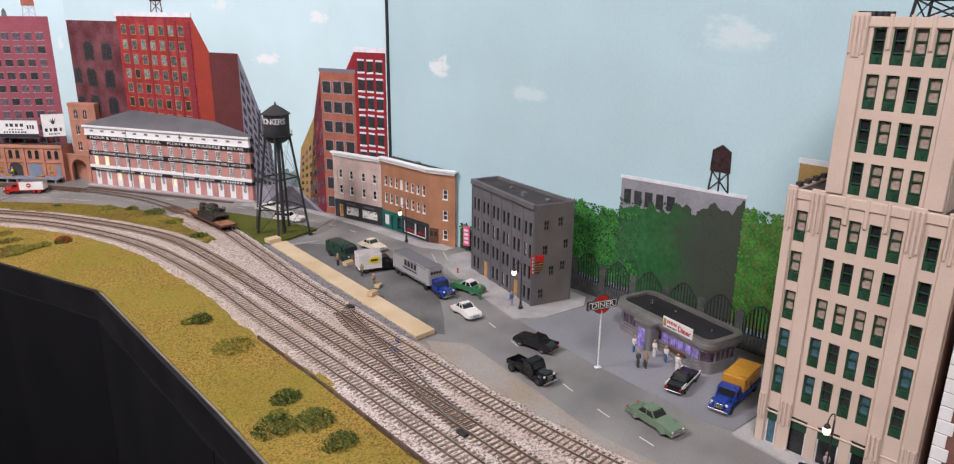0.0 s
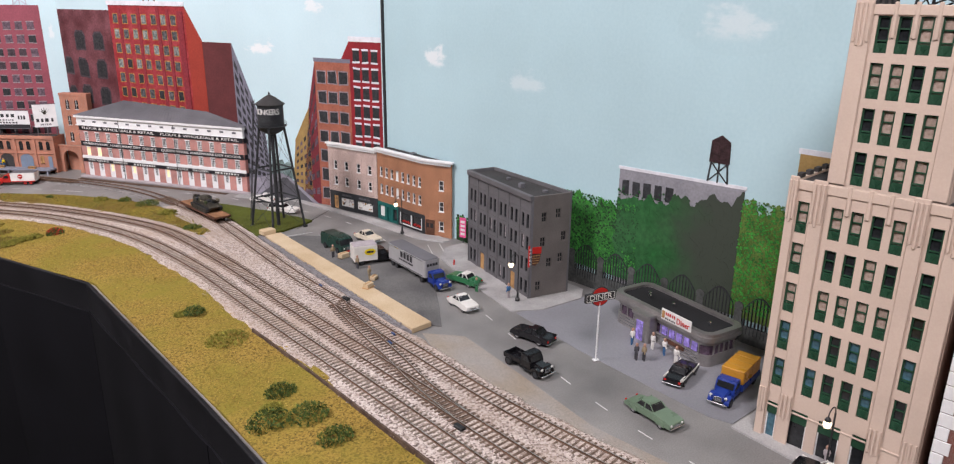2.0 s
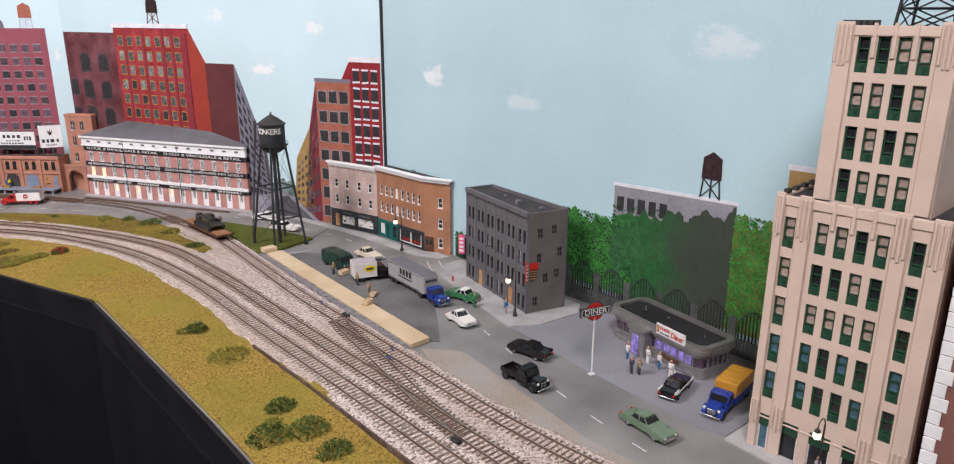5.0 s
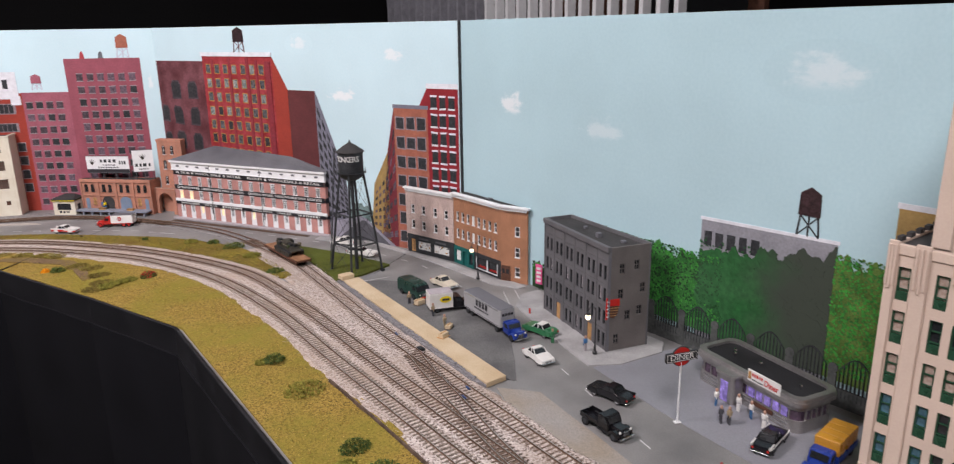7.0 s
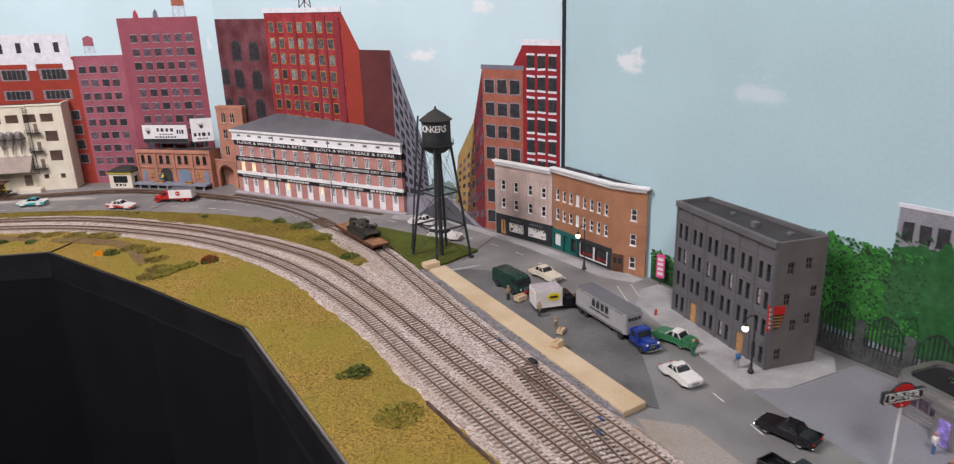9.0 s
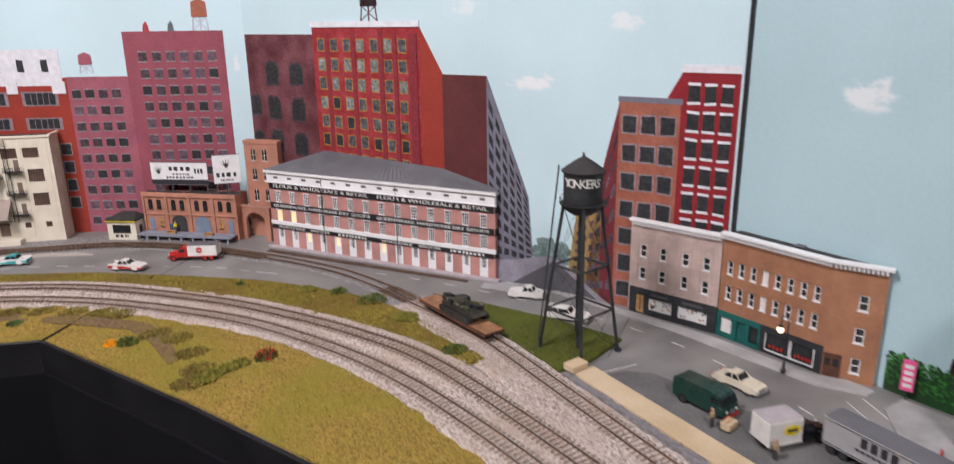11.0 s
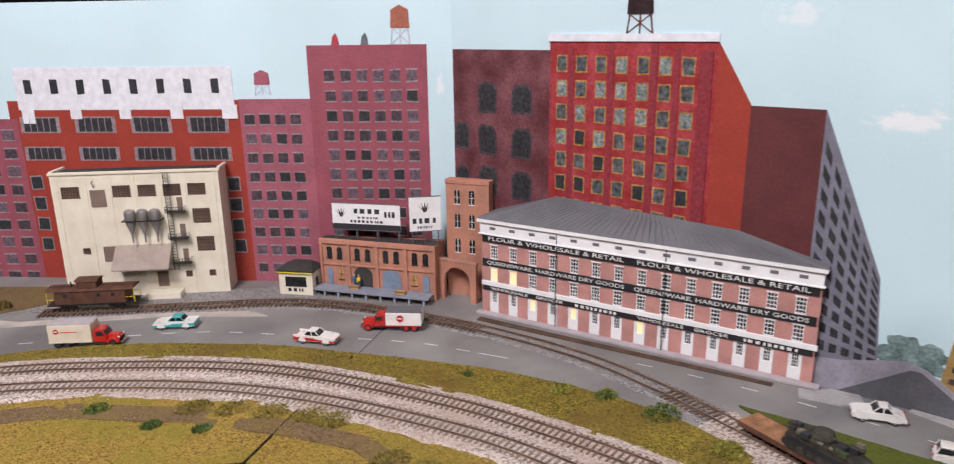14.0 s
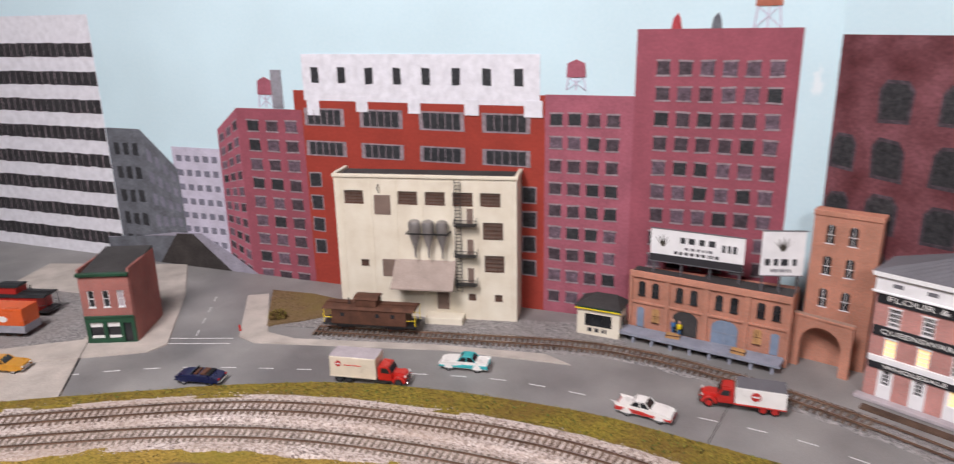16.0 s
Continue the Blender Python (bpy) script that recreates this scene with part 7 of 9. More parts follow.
def frustum(bm, lo, hi):
    """lo, hi: x0, x1, half width, z."""
    a = [bm.verts.new(p) for p in ((lo[0], -lo[2], lo[3]), (lo[1], -lo[2], lo[3]), (lo[1], lo[2], lo[3]), (lo[0], lo[2], lo[3]))]
    b = [bm.verts.new(p) for p in ((hi[0], -hi[2], hi[3]), (hi[1], -hi[2], hi[3]), (hi[1], hi[2], hi[3]), (hi[0], hi[2], hi[3]))]
    bm.faces.new(a[::-1])
    bm.faces.new(b)
    for k in range(4):
        bm.faces.new((a[k], a[(k + 1) % 4], b[(k + 1) % 4], b[k]))


def put_on(m_or_ends, z=0.0):
    """The pose of a vehicle whose tail and nose stand at two places."""
    (ax, ay), (bx, by) = m_or_ends
    return pose((ax + bx) / 2, (ay + by) / 2, z, 0, 0, math.degrees(math.atan2(by - ay, bx - ax)))


def car(tail, nose, label, colour, roof=None, flash=None, length=0.055, fins=False, convertible=False, round_back=False, z=0.0, group="model cars", wagon=False, lower=None):
    """A model car of the fifties: x forward."""
    th = thing("model_car", put_on((tail, nose), z), label, "model car", group)
    L, W = length / 2, 0.0205
    roof = roof or colour
    zb = 0.0115
    tail_z = 0.0108 if not round_back else 0.0095
    prof = [(-L, 0.0045), (L - 0.001, 0.0045), (L, 0.0060), (L - 0.0005, 0.0095), (L - 0.006, zb - 0.0004), (L * 0.30, zb + 0.0006), (-L * 0.45, zb + 0.0006), (-L + 0.005, tail_z + 0.0006), (-L + 0.0005, tail_z - 0.0012), (-L - 0.0003, 0.0062)]
    bm = bmesh.new()
    slab(bm, prof, -W / 2, W / 2)
    bevel(bm, 0.0014, 2)
    part("body", bm, colour, th, "", True)
    for s in (-1, 1):
        for x in (L * 0.60, -L * 0.58):
            bm = bmesh.new()
            slab(bm, [(x + 0.0052 * math.cos(a * math.pi / 8), 0.0040 + 0.0058 * math.sin(a * math.pi / 8)) for a in range(9)], s * W / 2 - 0.0006, s * W / 2 + 0.0005)
            part("wheel_arch", bm, colour, th)
        if flash:
            bm = bmesh.new()
            slab(bm, [(-L + 0.002, 0.0098), (L * 0.1, 0.0102), (L * 0.25, 0.0080), (L - 0.003, 0.0118), (L - 0.003, 0.0108), (-L + 0.002, 0.0112)], s * W / 2 - 0.0003, s * W / 2 + 0.0007 if s > 0 else -W / 2 + 0.0003) if s > 0 else slab(bm, [(-L + 0.002, 0.0098), (L * 0.1, 0.0102), (L * 0.25, 0.0080), (L - 0.003, 0.0118), (L - 0.003, 0.0108), (-L + 0.002, 0.0112)], -W / 2 - 0.0007, -W / 2 + 0.0003)
            part("side_flash", bm, flash, th)
        if fins:
            bm = bmesh.new()
            slab(bm, [(-L - 0.001, 0.0125), (-L * 0.4, 0.0118), (-L * 0.4, 0.0105), (-L, 0.0098)], s * (W / 2 - 0.0016), s * (W / 2 - 0.0004)) if s > 0 else slab(bm, [(-L - 0.001, 0.0125), (-L * 0.4, 0.0118), (-L * 0.4, 0.0105), (-L, 0.0098)], -W / 2 + 0.0004, -W / 2 + 0.0016)
            part("fin", bm, flash or colour, th)
        bm = bmesh.new()
        lathe(bm, [(0.0013, 0), (0.0014, 0.0006), (0.0008, 0.0010)], 10)
        bm.transform(pose(L - 0.0005, s * W * 0.36, 0.0080, 0, 90, 0))
        part("headlight", bm, M["letter"], th)
        boxes("tail_light", [(-L - 0.0006, -L + 0.0005, s * W * 0.38 - 0.0011, s * W * 0.38 + 0.0011, 0.0075, 0.0092)], M["letter_red"], th)
    if lower:
        bm = bmesh.new()
        slab(bm, [(-L - 0.0005, 0.0047), (L + 0.0004, 0.0047), (L + 0.0004, 0.0076), (L * 0.25, 0.0078), (0.0, 0.0096), (-L - 0.0006, 0.0098)], -W / 2 - 0.0004, W / 2 + 0.0004)
        bevel(bm, 0.0008, 1)
        part("lower_body", bm, lower, th)
    boxes("bumper", [(L - 0.0008, L + 0.0012, -W * 0.49, W * 0.49, 0.0042, 0.0058)], M["chrome"], th, "", 0.0004)
    boxes("bumper", [(-L - 0.0014, -L + 0.0006, -W * 0.49, W * 0.49, 0.0042, 0.0058)], M["chrome"], th, "", 0.0004)
    boxes("grille", [(L - 0.0006, L + 0.0004, -W * 0.24, W * 0.24, 0.0060, 0.0082)], M["chrome"], th)
    c0, c1 = (-L * 0.52, L * 0.28) if not wagon else (-L * 0.92, L * 0.28)
    if convertible:
        boxes("seat", [(-0.010, -0.003, -0.0075, 0.0075, zb - 0.001, zb + 0.0025), (0.000, 0.004, -0.0075, 0.0075, zb - 0.001, zb + 0.0022)], M["rust"], th, "reddish brown seats", 0.0006)
        bm = bmesh.new()
        frustum(bm, (L * 0.22, L * 0.30, 0.0085, zb), (L * 0.16, L * 0.20, 0.0078, zb + 0.0042))
        part("windscreen", bm, M["pane"], th)
        boxes("folded_hood", [(-L * 0.60, -L * 0.40, -0.0085, 0.0085, zb - 0.0005, zb + 0.0022)], M["rubber"], th, "", 0.0008)
    else:
        zt = 0.0172
        bm = bmesh.new()
        frustum(bm, (c0 + 0.0003, c1 - 0.0003, 0.0089, zb), (c0 + (0.0052 if not wagon else 0.002), c1 - 0.0062, 0.0076, zt))
        part("glass", bm, M["pane"], th)
        bm = bmesh.new()
        frustum(bm, (c0 + (0.0040 if not wagon else 0.0014), c1 - 0.0050, 0.0081, zt - 0.0011), (c0 + (0.0058 if not wagon else 0.003), c1 - 0.0072, 0.0070, zt + 0.0008))
        bevel(bm, 0.0006, 2)
        part("roof", bm, roof, th, "", True)
        for s in (-1, 1):
            for lo, hi in (((c0, 0.0090), (c0 + (0.0050 if not wagon else 0.002), 0.0078)), ((c1, 0.0090), (c1 - 0.0060, 0.0078)), (((c0 + c1) / 2, 0.0090), ((c0 + c1) / 2 - 0.0006, 0.0079))):
                bm = bmesh.new()
                rod(bm, (lo[0], s * lo[1], zb), (hi[0], s * hi[1], zt), 0.0006, n=5)
                part("pillar", bm, roof, th)
    wheels(th, "chrome", [(x, s * (W / 2 - 0.0010)) for x in (L * 0.60, -L * 0.58) for s in (-1, 1)], 0.0040)
    return th


def truck(tail, nose, label, cab, load, z=0.0, group="model trucks"):
    """A bonneted truck; load(th, x0, x1) builds its back."""
    th = thing("model_truck", put_on((tail, nose), z), label, "model truck", group)
    L = math.dist(tail, nose) / 2
    boxes("chassis", [(-L, L - 0.004, -0.0050, 0.0050, 0.0052, 0.0078)], M["frame_black"], th, "", 0.0004)
    hx = L - 0.017
    bm = bmesh.new()
    slab(bm, [(hx, 0.0070), (L - 0.001, 0.0070), (L, 0.0100), (L - 0.0015, 0.0138), (hx, 0.0152)], -0.0066, 0.0066)
    bevel(bm, 0.0014, 2)
    part("bonnet", bm, cab, th, "", True)
    cx = hx - 0.015
    bm = bmesh.new()
    slab(bm, [(cx, 0.0065), (hx + 0.001, 0.0065), (hx + 0.001, 0.0152), (hx - 0.0035, 0.0228), (cx + 0.001, 0.0232), (cx, 0.0215)], -0.0105, 0.0105)
    bevel(bm, 0.0012, 2)
    part("cab", bm, cab, th, "", True)
    bm = bmesh.new()
    slab(bm, [(hx + 0.0014, 0.0158), (hx - 0.0016, 0.0212), (hx - 0.0022, 0.0212), (hx + 0.0006, 0.0158)], -0.0086, 0.0086)
    part("windscreen", bm, M["pane"], th)
    for s in (-1, 1):
        bm = bmesh.new()
        y = s * 0.0105
        slab(bm, [(cx + 0.004, 0.0155), (hx - 0.001, 0.0155), (hx - 0.0042, 0.0212), (cx + 0.004, 0.0212)], min(y, y + s * 0.0003), max(y, y + s * 0.0003))
        part("side_window", bm, M["pane"], th)
        bm = bmesh.new()
        n = 10
        pts = [(L - 0.0085 + 0.0078 * math.cos(a * math.pi / n), 0.0048 + 0.0075 * math.sin(a * math.pi / n)) for a in range(n + 1)]
        slab(bm, pts, s * 0.0085 - 0.0026, s * 0.0085 + 0.0026)
        bevel(bm, 0.0008, 1)
        part("mudguard", bm, cab, th, "", True)
        bm = bmesh.new()
        lathe(bm, [(0.0014, 0), (0.0016, 0.0010), (0.0008, 0.0016)], 10)
        bm.transform(pose(L - 0.0018, s * 0.0078, 0.0122, 0, 90, 0))
        part("headlight", bm, M["letter"], th)
        boxes("running_board", [(cx, hx + 0.002, s * 0.0095 - 0.0018, s * 0.0095 + 0.0018, 0.0052, 0.0060)], M["frame_black"], th)
    boxes("grille", [(L - 0.0004, L + 0.0006, -0.0042, 0.0042, 0.0074, 0.0126)], M["chrome"], th, "", 0.0003)
    for k in range(4):
        boxes("grille_bar", [(L + 0.0006, L + 0.0010, -0.0034 + 0.0020 * k, -0.0026 + 0.0020 * k, 0.0078, 0.0122)], M["steel_dark"], th)
    boxes("bumper", [(L + 0.0008, L + 0.0024, -0.0105, 0.0105, 0.0048, 0.0066)], M["chrome"] if cab is not M.get("enamel_black") else M["chrome"], th, "", 0.0004)
    load(th, -L, cx - 0.001)
    return th


def box_body(colour, top, h, w=0.0128, z0=0.0082, marks=None):
    def load(th, x0, x1):
        b = boxes("box_body", [(x0, x1, -w, w, z0, z0 + h)], colour, th, "", 0.0007)
        boxes("box_roof", [(x0 + 0.0004, x1 - 0.0004, -w + 0.0004, w - 0.0004, z0 + h, z0 + h + 0.0006)], top, b)
        for s in (-1, 1):
            boxes("body_rail", [(x0, x1, s * w - 0.0004, s * w + 0.0004, z0, z0 + 0.0014)], marks or colour, b)
        wheels(th, "red" if marks else "dark", [(x0 + d, s * 0.0098) for d in ((0.010, 0.021) if x1 - x0 > 0.046 else (0.012,)) for s in (-1, 1)], 0.0052)
        L = -x0
        wheels(th, "red" if marks else "dark", [(L - 0.0085, s * 0.0098) for s in (-1, 1)], 0.0052)
        return b
    return load


RED, BLACK, WHITE = paint("red", (0.45, 0.02, 0.015)), paint("black", (0.008, 0.008, 0.010), 0.2), paint("white", (0.74, 0.73, 0.70))
GREEN, TEAL, CREAM = paint("sage_green", (0.15, 0.22, 0.15)), paint("turquoise", (0.03, 0.36, 0.38)), paint("ivory", (0.66, 0.60, 0.48))
BLUE, NAVY, ORANGE = paint("deep_blue", (0.015, 0.04, 0.25)), paint("navy", (0.012, 0.016, 0.06)), paint("amber", (0.52, 0.25, 0.03))
LEAF, BOTTLE, SILVER = paint("leaf_green", (0.035, 0.16, 0.07)), paint("bottle_green", (0.012, 0.045, 0.035)), paint("silver_grey", (0.36, 0.36, 0.37), 0.4)

# the town
car((0.749, 1.519), (0.716, 1.553), "white model sedan parked on the side street", WHITE, length=0.050, round_back=True)
car((0.712, 1.470), (0.748, 1.415), "white model panel ambulance with red strokes", WHITE, length=0.060, wagon=True, round_back=True)
car((0.763, 1.228), (0.767, 1.168), "cream model sedan on the town street", CREAM, length=0.055, round_back=True)
car((0.776, 0.921), (0.766, 0.972), "green model estate car with a white roof and open boot", LEAF, roof=WHITE, length=0.052)
car((0.717, 0.906), (0.712, 0.856), "small white model coupe driving on the street", WHITE, length=0.048, round_back=True)
car((0.724, 0.727), (0.715, 0.778), "glossy black model sedan on the street", BLACK, length=0.055, fins=True)
car((0.757, 0.577), (0.803, 0.588), "black model sedan with white flashes before the diner", BLACK, flash=WHITE, length=0.054, fins=True)
car((0.695, 0.586), (0.688, 0.522), "sage green model sedan on the street", GREEN, length=0.060, round_back=True)
car((0.724, 0.372), (0.719, 0.424), "black and white model police sedan by the tower", BLACK, roof=WHITE, flash=WHITE, length=0.052)


def pickup():
    def bed(th, x0, x1):
        boxes("bed", [(x0, x1, -0.0095, 0.0095, 0.0072, 0.0082), (x0, x1, -0.0098, -0.0086, 0.0082, 0.0132), (x0, x1, 0.0086, 0.0098, 0.0082, 0.0132), (x0, x0 + 0.0012, -0.0086, 0.0086, 0.0082, 0.0130)], BLACK, th, "", 0.0003)
        wheels(th, "dark", [(x0 + 0.009, s * 0.0096) for s in (-1, 1)] + [(-x0 - 0.0085, s * 0.0096) for s in (-1, 1)], 0.0052)
    truck((0.664, 0.734), (0.665, 0.674), "glossy black model pickup on the street", BLACK, bed)


pickup()


def delivery_van():
    th = thing("model_van", put_on(((0.701, 1.226), (0.704, 1.156))), "dark green model delivery van by the loading lot", "model van")
    L, W = 0.032, 0.0120
    bm = bmesh.new()
    slab(bm, [(-L, 0.0045), (L, 0.0045), (L + 0.0005, 0.010), (L - 0.002, 0.0150), (L - 0.006, 0.0245), (L - 0.012, 0.0268), (-L + 0.004, 0.0268), (-L, 0.0240)], -W, W)
    bevel(bm, 0.0020, 2)
    part("body", bm, BOTTLE, th, "", True)
    bm = bmesh.new()
    slab(bm, [(L - 0.0018, 0.0158), (L - 0.0053, 0.0236), (L - 0.0060, 0.0236), (L - 0.0030, 0.0158)], -0.0118, 0.0118)
    part("windscreen", bm, M["pane"], th)
    boxes("bumper", [(L, L + 0.0018, -W, W, 0.0045, 0.0066)], M["letter_red"], th, "red front bumper", 0.0004)
    boxes("grille", [(L, L + 0.0010, -0.004, 0.004, 0.0076, 0.0130)], M["chrome"], th)
    for s in (-1, 1):
        boxes("side_window", [(L - 0.016, L - 0.0075, s * W - 0.0003, s * W + 0.0003, 0.0165, 0.0225)], M["pane"], th)
        boxes("headlight", [(L - 0.0002, L + 0.0008, s * 0.0075 - 0.0013, s * 0.0075 + 0.0013, 0.0095, 0.0120)], M["letter"], th, "", 0.0005)
    wheels(th, "dark", [(x, s * (W - 0.001)) for x in (-0.018, 0.019) for s in (-1, 1)], 0.0052)


delivery_van()
t1 = truck((0.684, 1.113), (0.751, 1.093), "white box truck with a black cab backed to the dock", BLACK, box_body(WHITE, M["plinth"], 0.024))
b1 = [o for o in t1.children if o.name.startswith("box_body")][0]
for s in (-1, 1):
    bm = bmesh.new()
    y = s * 0.0128
    slab(bm, [(-0.010 + 0.009 * math.cos(a * math.tau / 20), 0.022 + 0.0052 * math.sin(a * math.tau / 20)) for a in range(20)], min(y, y + s * 0.0004), max(y, y + s * 0.0004))
    part("oval_mark", bm, M["letter_yellow"], b1, "yellow oval mark")
    boxes("lettering_bar", [(-0.0155, -0.0045, min(y, y + s * 0.0007), max(y, y + s * 0.0007), 0.0205, 0.0236)], M["letter_dark"], b1)


def semi():
    def hitch(th, x0, x1):
        boxes("fifth_wheel", [(x0 + 0.004, x0 + 0.014, -0.005, 0.005, 0.0078, 0.0092)], M["frame_black"], th)
        wheels(th, "dark", [(x0 + 0.009, s * 0.0098) for s in (-1, 1)] + [(-x0 - 0.0085, s * 0.0098) for s in (-1, 1)], 0.0052)
    truck((0.7355, 0.995), (0.730, 0.938), "deep blue model tractor unit pulling a trailer", BLUE, hitch)
    th = thing("semi_trailer", put_on(((0.7420, 1.080), (0.7355, 0.977))), "silver grey ribbed freight trailer with dark strokes", "model trailer")
    L = 0.052
    bm = bmesh.new()
    prism(bm, rounded(-L, L, -0.0135, 0.0135, 0.004), 0.0098, 0.0355)
    body = part("trailer_body", bm, SILVER, th)
    bm = bmesh.new()
    prism(bm, rounded(-L + 0.0008, L - 0.0008, -0.0127, 0.0127, 0.004), 0.0355, 0.0362)
    part("trailer_roof", bm, M["roof_grey"], body)
    for s in (-1, 1):
        y = s * 0.0135
        for z in (0.0118, 0.0345):
            boxes("side_rail", [(-L + 0.004, L - 0.004, min(y, y + s * 0.0005), max(y, y + s * 0.0005), z - 0.0006, z + 0.0006)], M["chrome"], body)
        for k in range(4):
            boxes("lettering_bar", [(0.012 + 0.009 * k - 0.026, 0.018 + 0.009 * k - 0.026, min(y, y + s * 0.0004), max(y, y + s * 0.0004), 0.0235, 0.0325)], M["letter_dark"], body)
        for k in range(8):
            boxes("small_bar", [(-0.018 + 0.005 * k, -0.0145 + 0.005 * k, min(y, y + s * 0.0004), max(y, y + s * 0.0004), 0.0185, 0.0208)], M["letter_dark"], body)
    for k in range(4):
        boxes("front_bar", [(L, L + 0.0004, -0.009 + 0.0048 * k, -0.0055 + 0.0048 * k, 0.026, 0.030)], M["letter_dark"], body)
    boxes("underframe", [(-L + 0.002, L - 0.012, -0.006, 0.006, 0.0075, 0.0098)], M["frame_black"], th)
    wheels(th, "dark", [(x, s * 0.0100) for x in (-0.042, -0.030) for s in (-1, 1)], 0.0052)
    for s in (-1, 1):
        bm = bmesh.new()
        rod(bm, (0.018, s * 0.007, 0.0098), (0.018, s * 0.007, 0.0), 0.0008, n=6)
        part("landing_leg", bm, M["frame_black"], th)


semi()


def canvas_truck():
    def load(th, x0, x1):
        boxes("bed", [(x0, x1, -0.0130, 0.0130, 0.0080, 0.0150)], BLUE, th, "", 0.0005)
        c = boxes("carton_stack", [(x0 + 0.001, x1 - 0.001, -0.0122, 0.0122, 0.0150, 0.0300)], M["enamel_amber"], th, "stack of tan cartons", 0.0006)
        for k in range(1, 4):
            x = x0 + (x1 - x0) * k / 4
            boxes("carton_seam", [(x - 0.0003, x + 0.0003, -0.0124, 0.0124, 0.0150, 0.0302)], M["wood"], c)
        wheels(th, "dark", [(x0 + d, s * 0.0098) for d in (0.010,) for s in (-1, 1)] + [(-x0 - 0.0085, s * 0.0098) for s in (-1, 1)], 0.0052)
    truck((0.838, 0.537), (0.757, 0.524), "deep blue model truck stacked with tan cartons", BLUE, load)


canvas_truck()

# the highway
car((0.252, 2.018), (0.299, 1.978), "red and white model sedan on the highway", WHITE, roof=WHITE, lower=RED, length=0.056, fins=True)
car((0.145, 2.126), (0.088, 2.151), "turquoise and white model sedan on the highway", WHITE, roof=TEAL, lower=TEAL, length=0.056, fins=True)
car((-0.152, 2.163), (-0.203, 2.182), "navy model convertible with its top down", NAVY, length=0.052, convertible=True, round_back=True)
car((-0.435, 2.258), (-0.383, 2.246), "amber model coupe near the corner store", ORANGE, length=0.052, round_back=True)
t2 = truck((-0.030, 2.150), (0.050, 2.116), "red model truck with a cream box body", RED, box_body(CREAM, M["plinth"], 0.024))
t3 = truck((0.413, 1.972), (0.343, 2.013), "red model tanker truck with a white body", RED, box_body(WHITE, M["roof_grey"], 0.019, marks=RED))
for tr, zc in ((t2, 0.024), (t3, 0.0195)):
    b = [o for o in tr.children if o.name.startswith("box_body")][0]
    for s in (-1, 1):
        y = s * 0.0128
        bm = bmesh.new()
        r = 0.0048 if tr is t3 else 0.0034
        cx = -0.012 if tr is t3 else -0.033
        slab(bm, [(cx + r * math.cos(a * math.tau / 18), zc + r * math.sin(a * math.tau / 18)) for a in range(18)], min(y, y + s * 0.0004), max(y, y + s * 0.0004))
        part("round_mark", bm, RED, b, "red round mark")
        boxes("lettering_bar", [(cx - r * 0.7, cx + r * 0.7, min(y, y + s * 0.0006), max(y, y + s * 0.0006), zc - 0.0008, zc + 0.0008)], M["letter"], b)
        if tr is t2:
            boxes("lettering_bar", [(cx + 0.006, cx + 0.026, min(y, y + s * 0.0004), max(y, y + s * 0.0004), zc - 0.0016, zc - 0.0008)], M["letter_red"], b)


# ---- railway stock ----
def trucks_under(th, xs, z):
    for x in xs:
        bogie = boxes("bogie", [(x - 0.011, x + 0.011, s * 0.0095 - 0.001, s * 0.0095 + 0.001, z + 0.003, z + 0.0065) for s in (-1, 1)], M["frame_black"], th, "", 0.0005)
        for dx in (-0.0072, 0.0072):
            bm = bmesh.new()
            rod(bm, (x + dx, -0.0118, z + 0.0042), (x + dx, 0.0118, z + 0.0042), 0.0007, n=6)
            for s in (-1, 1):
                rod(bm, (x + dx, s * 0.0076, z + 0.0042), (x + dx, s * 0.0090, z + 0.0042), 0.0042, n=16)
            part("wheelset", bm, M["rust"], bogie)


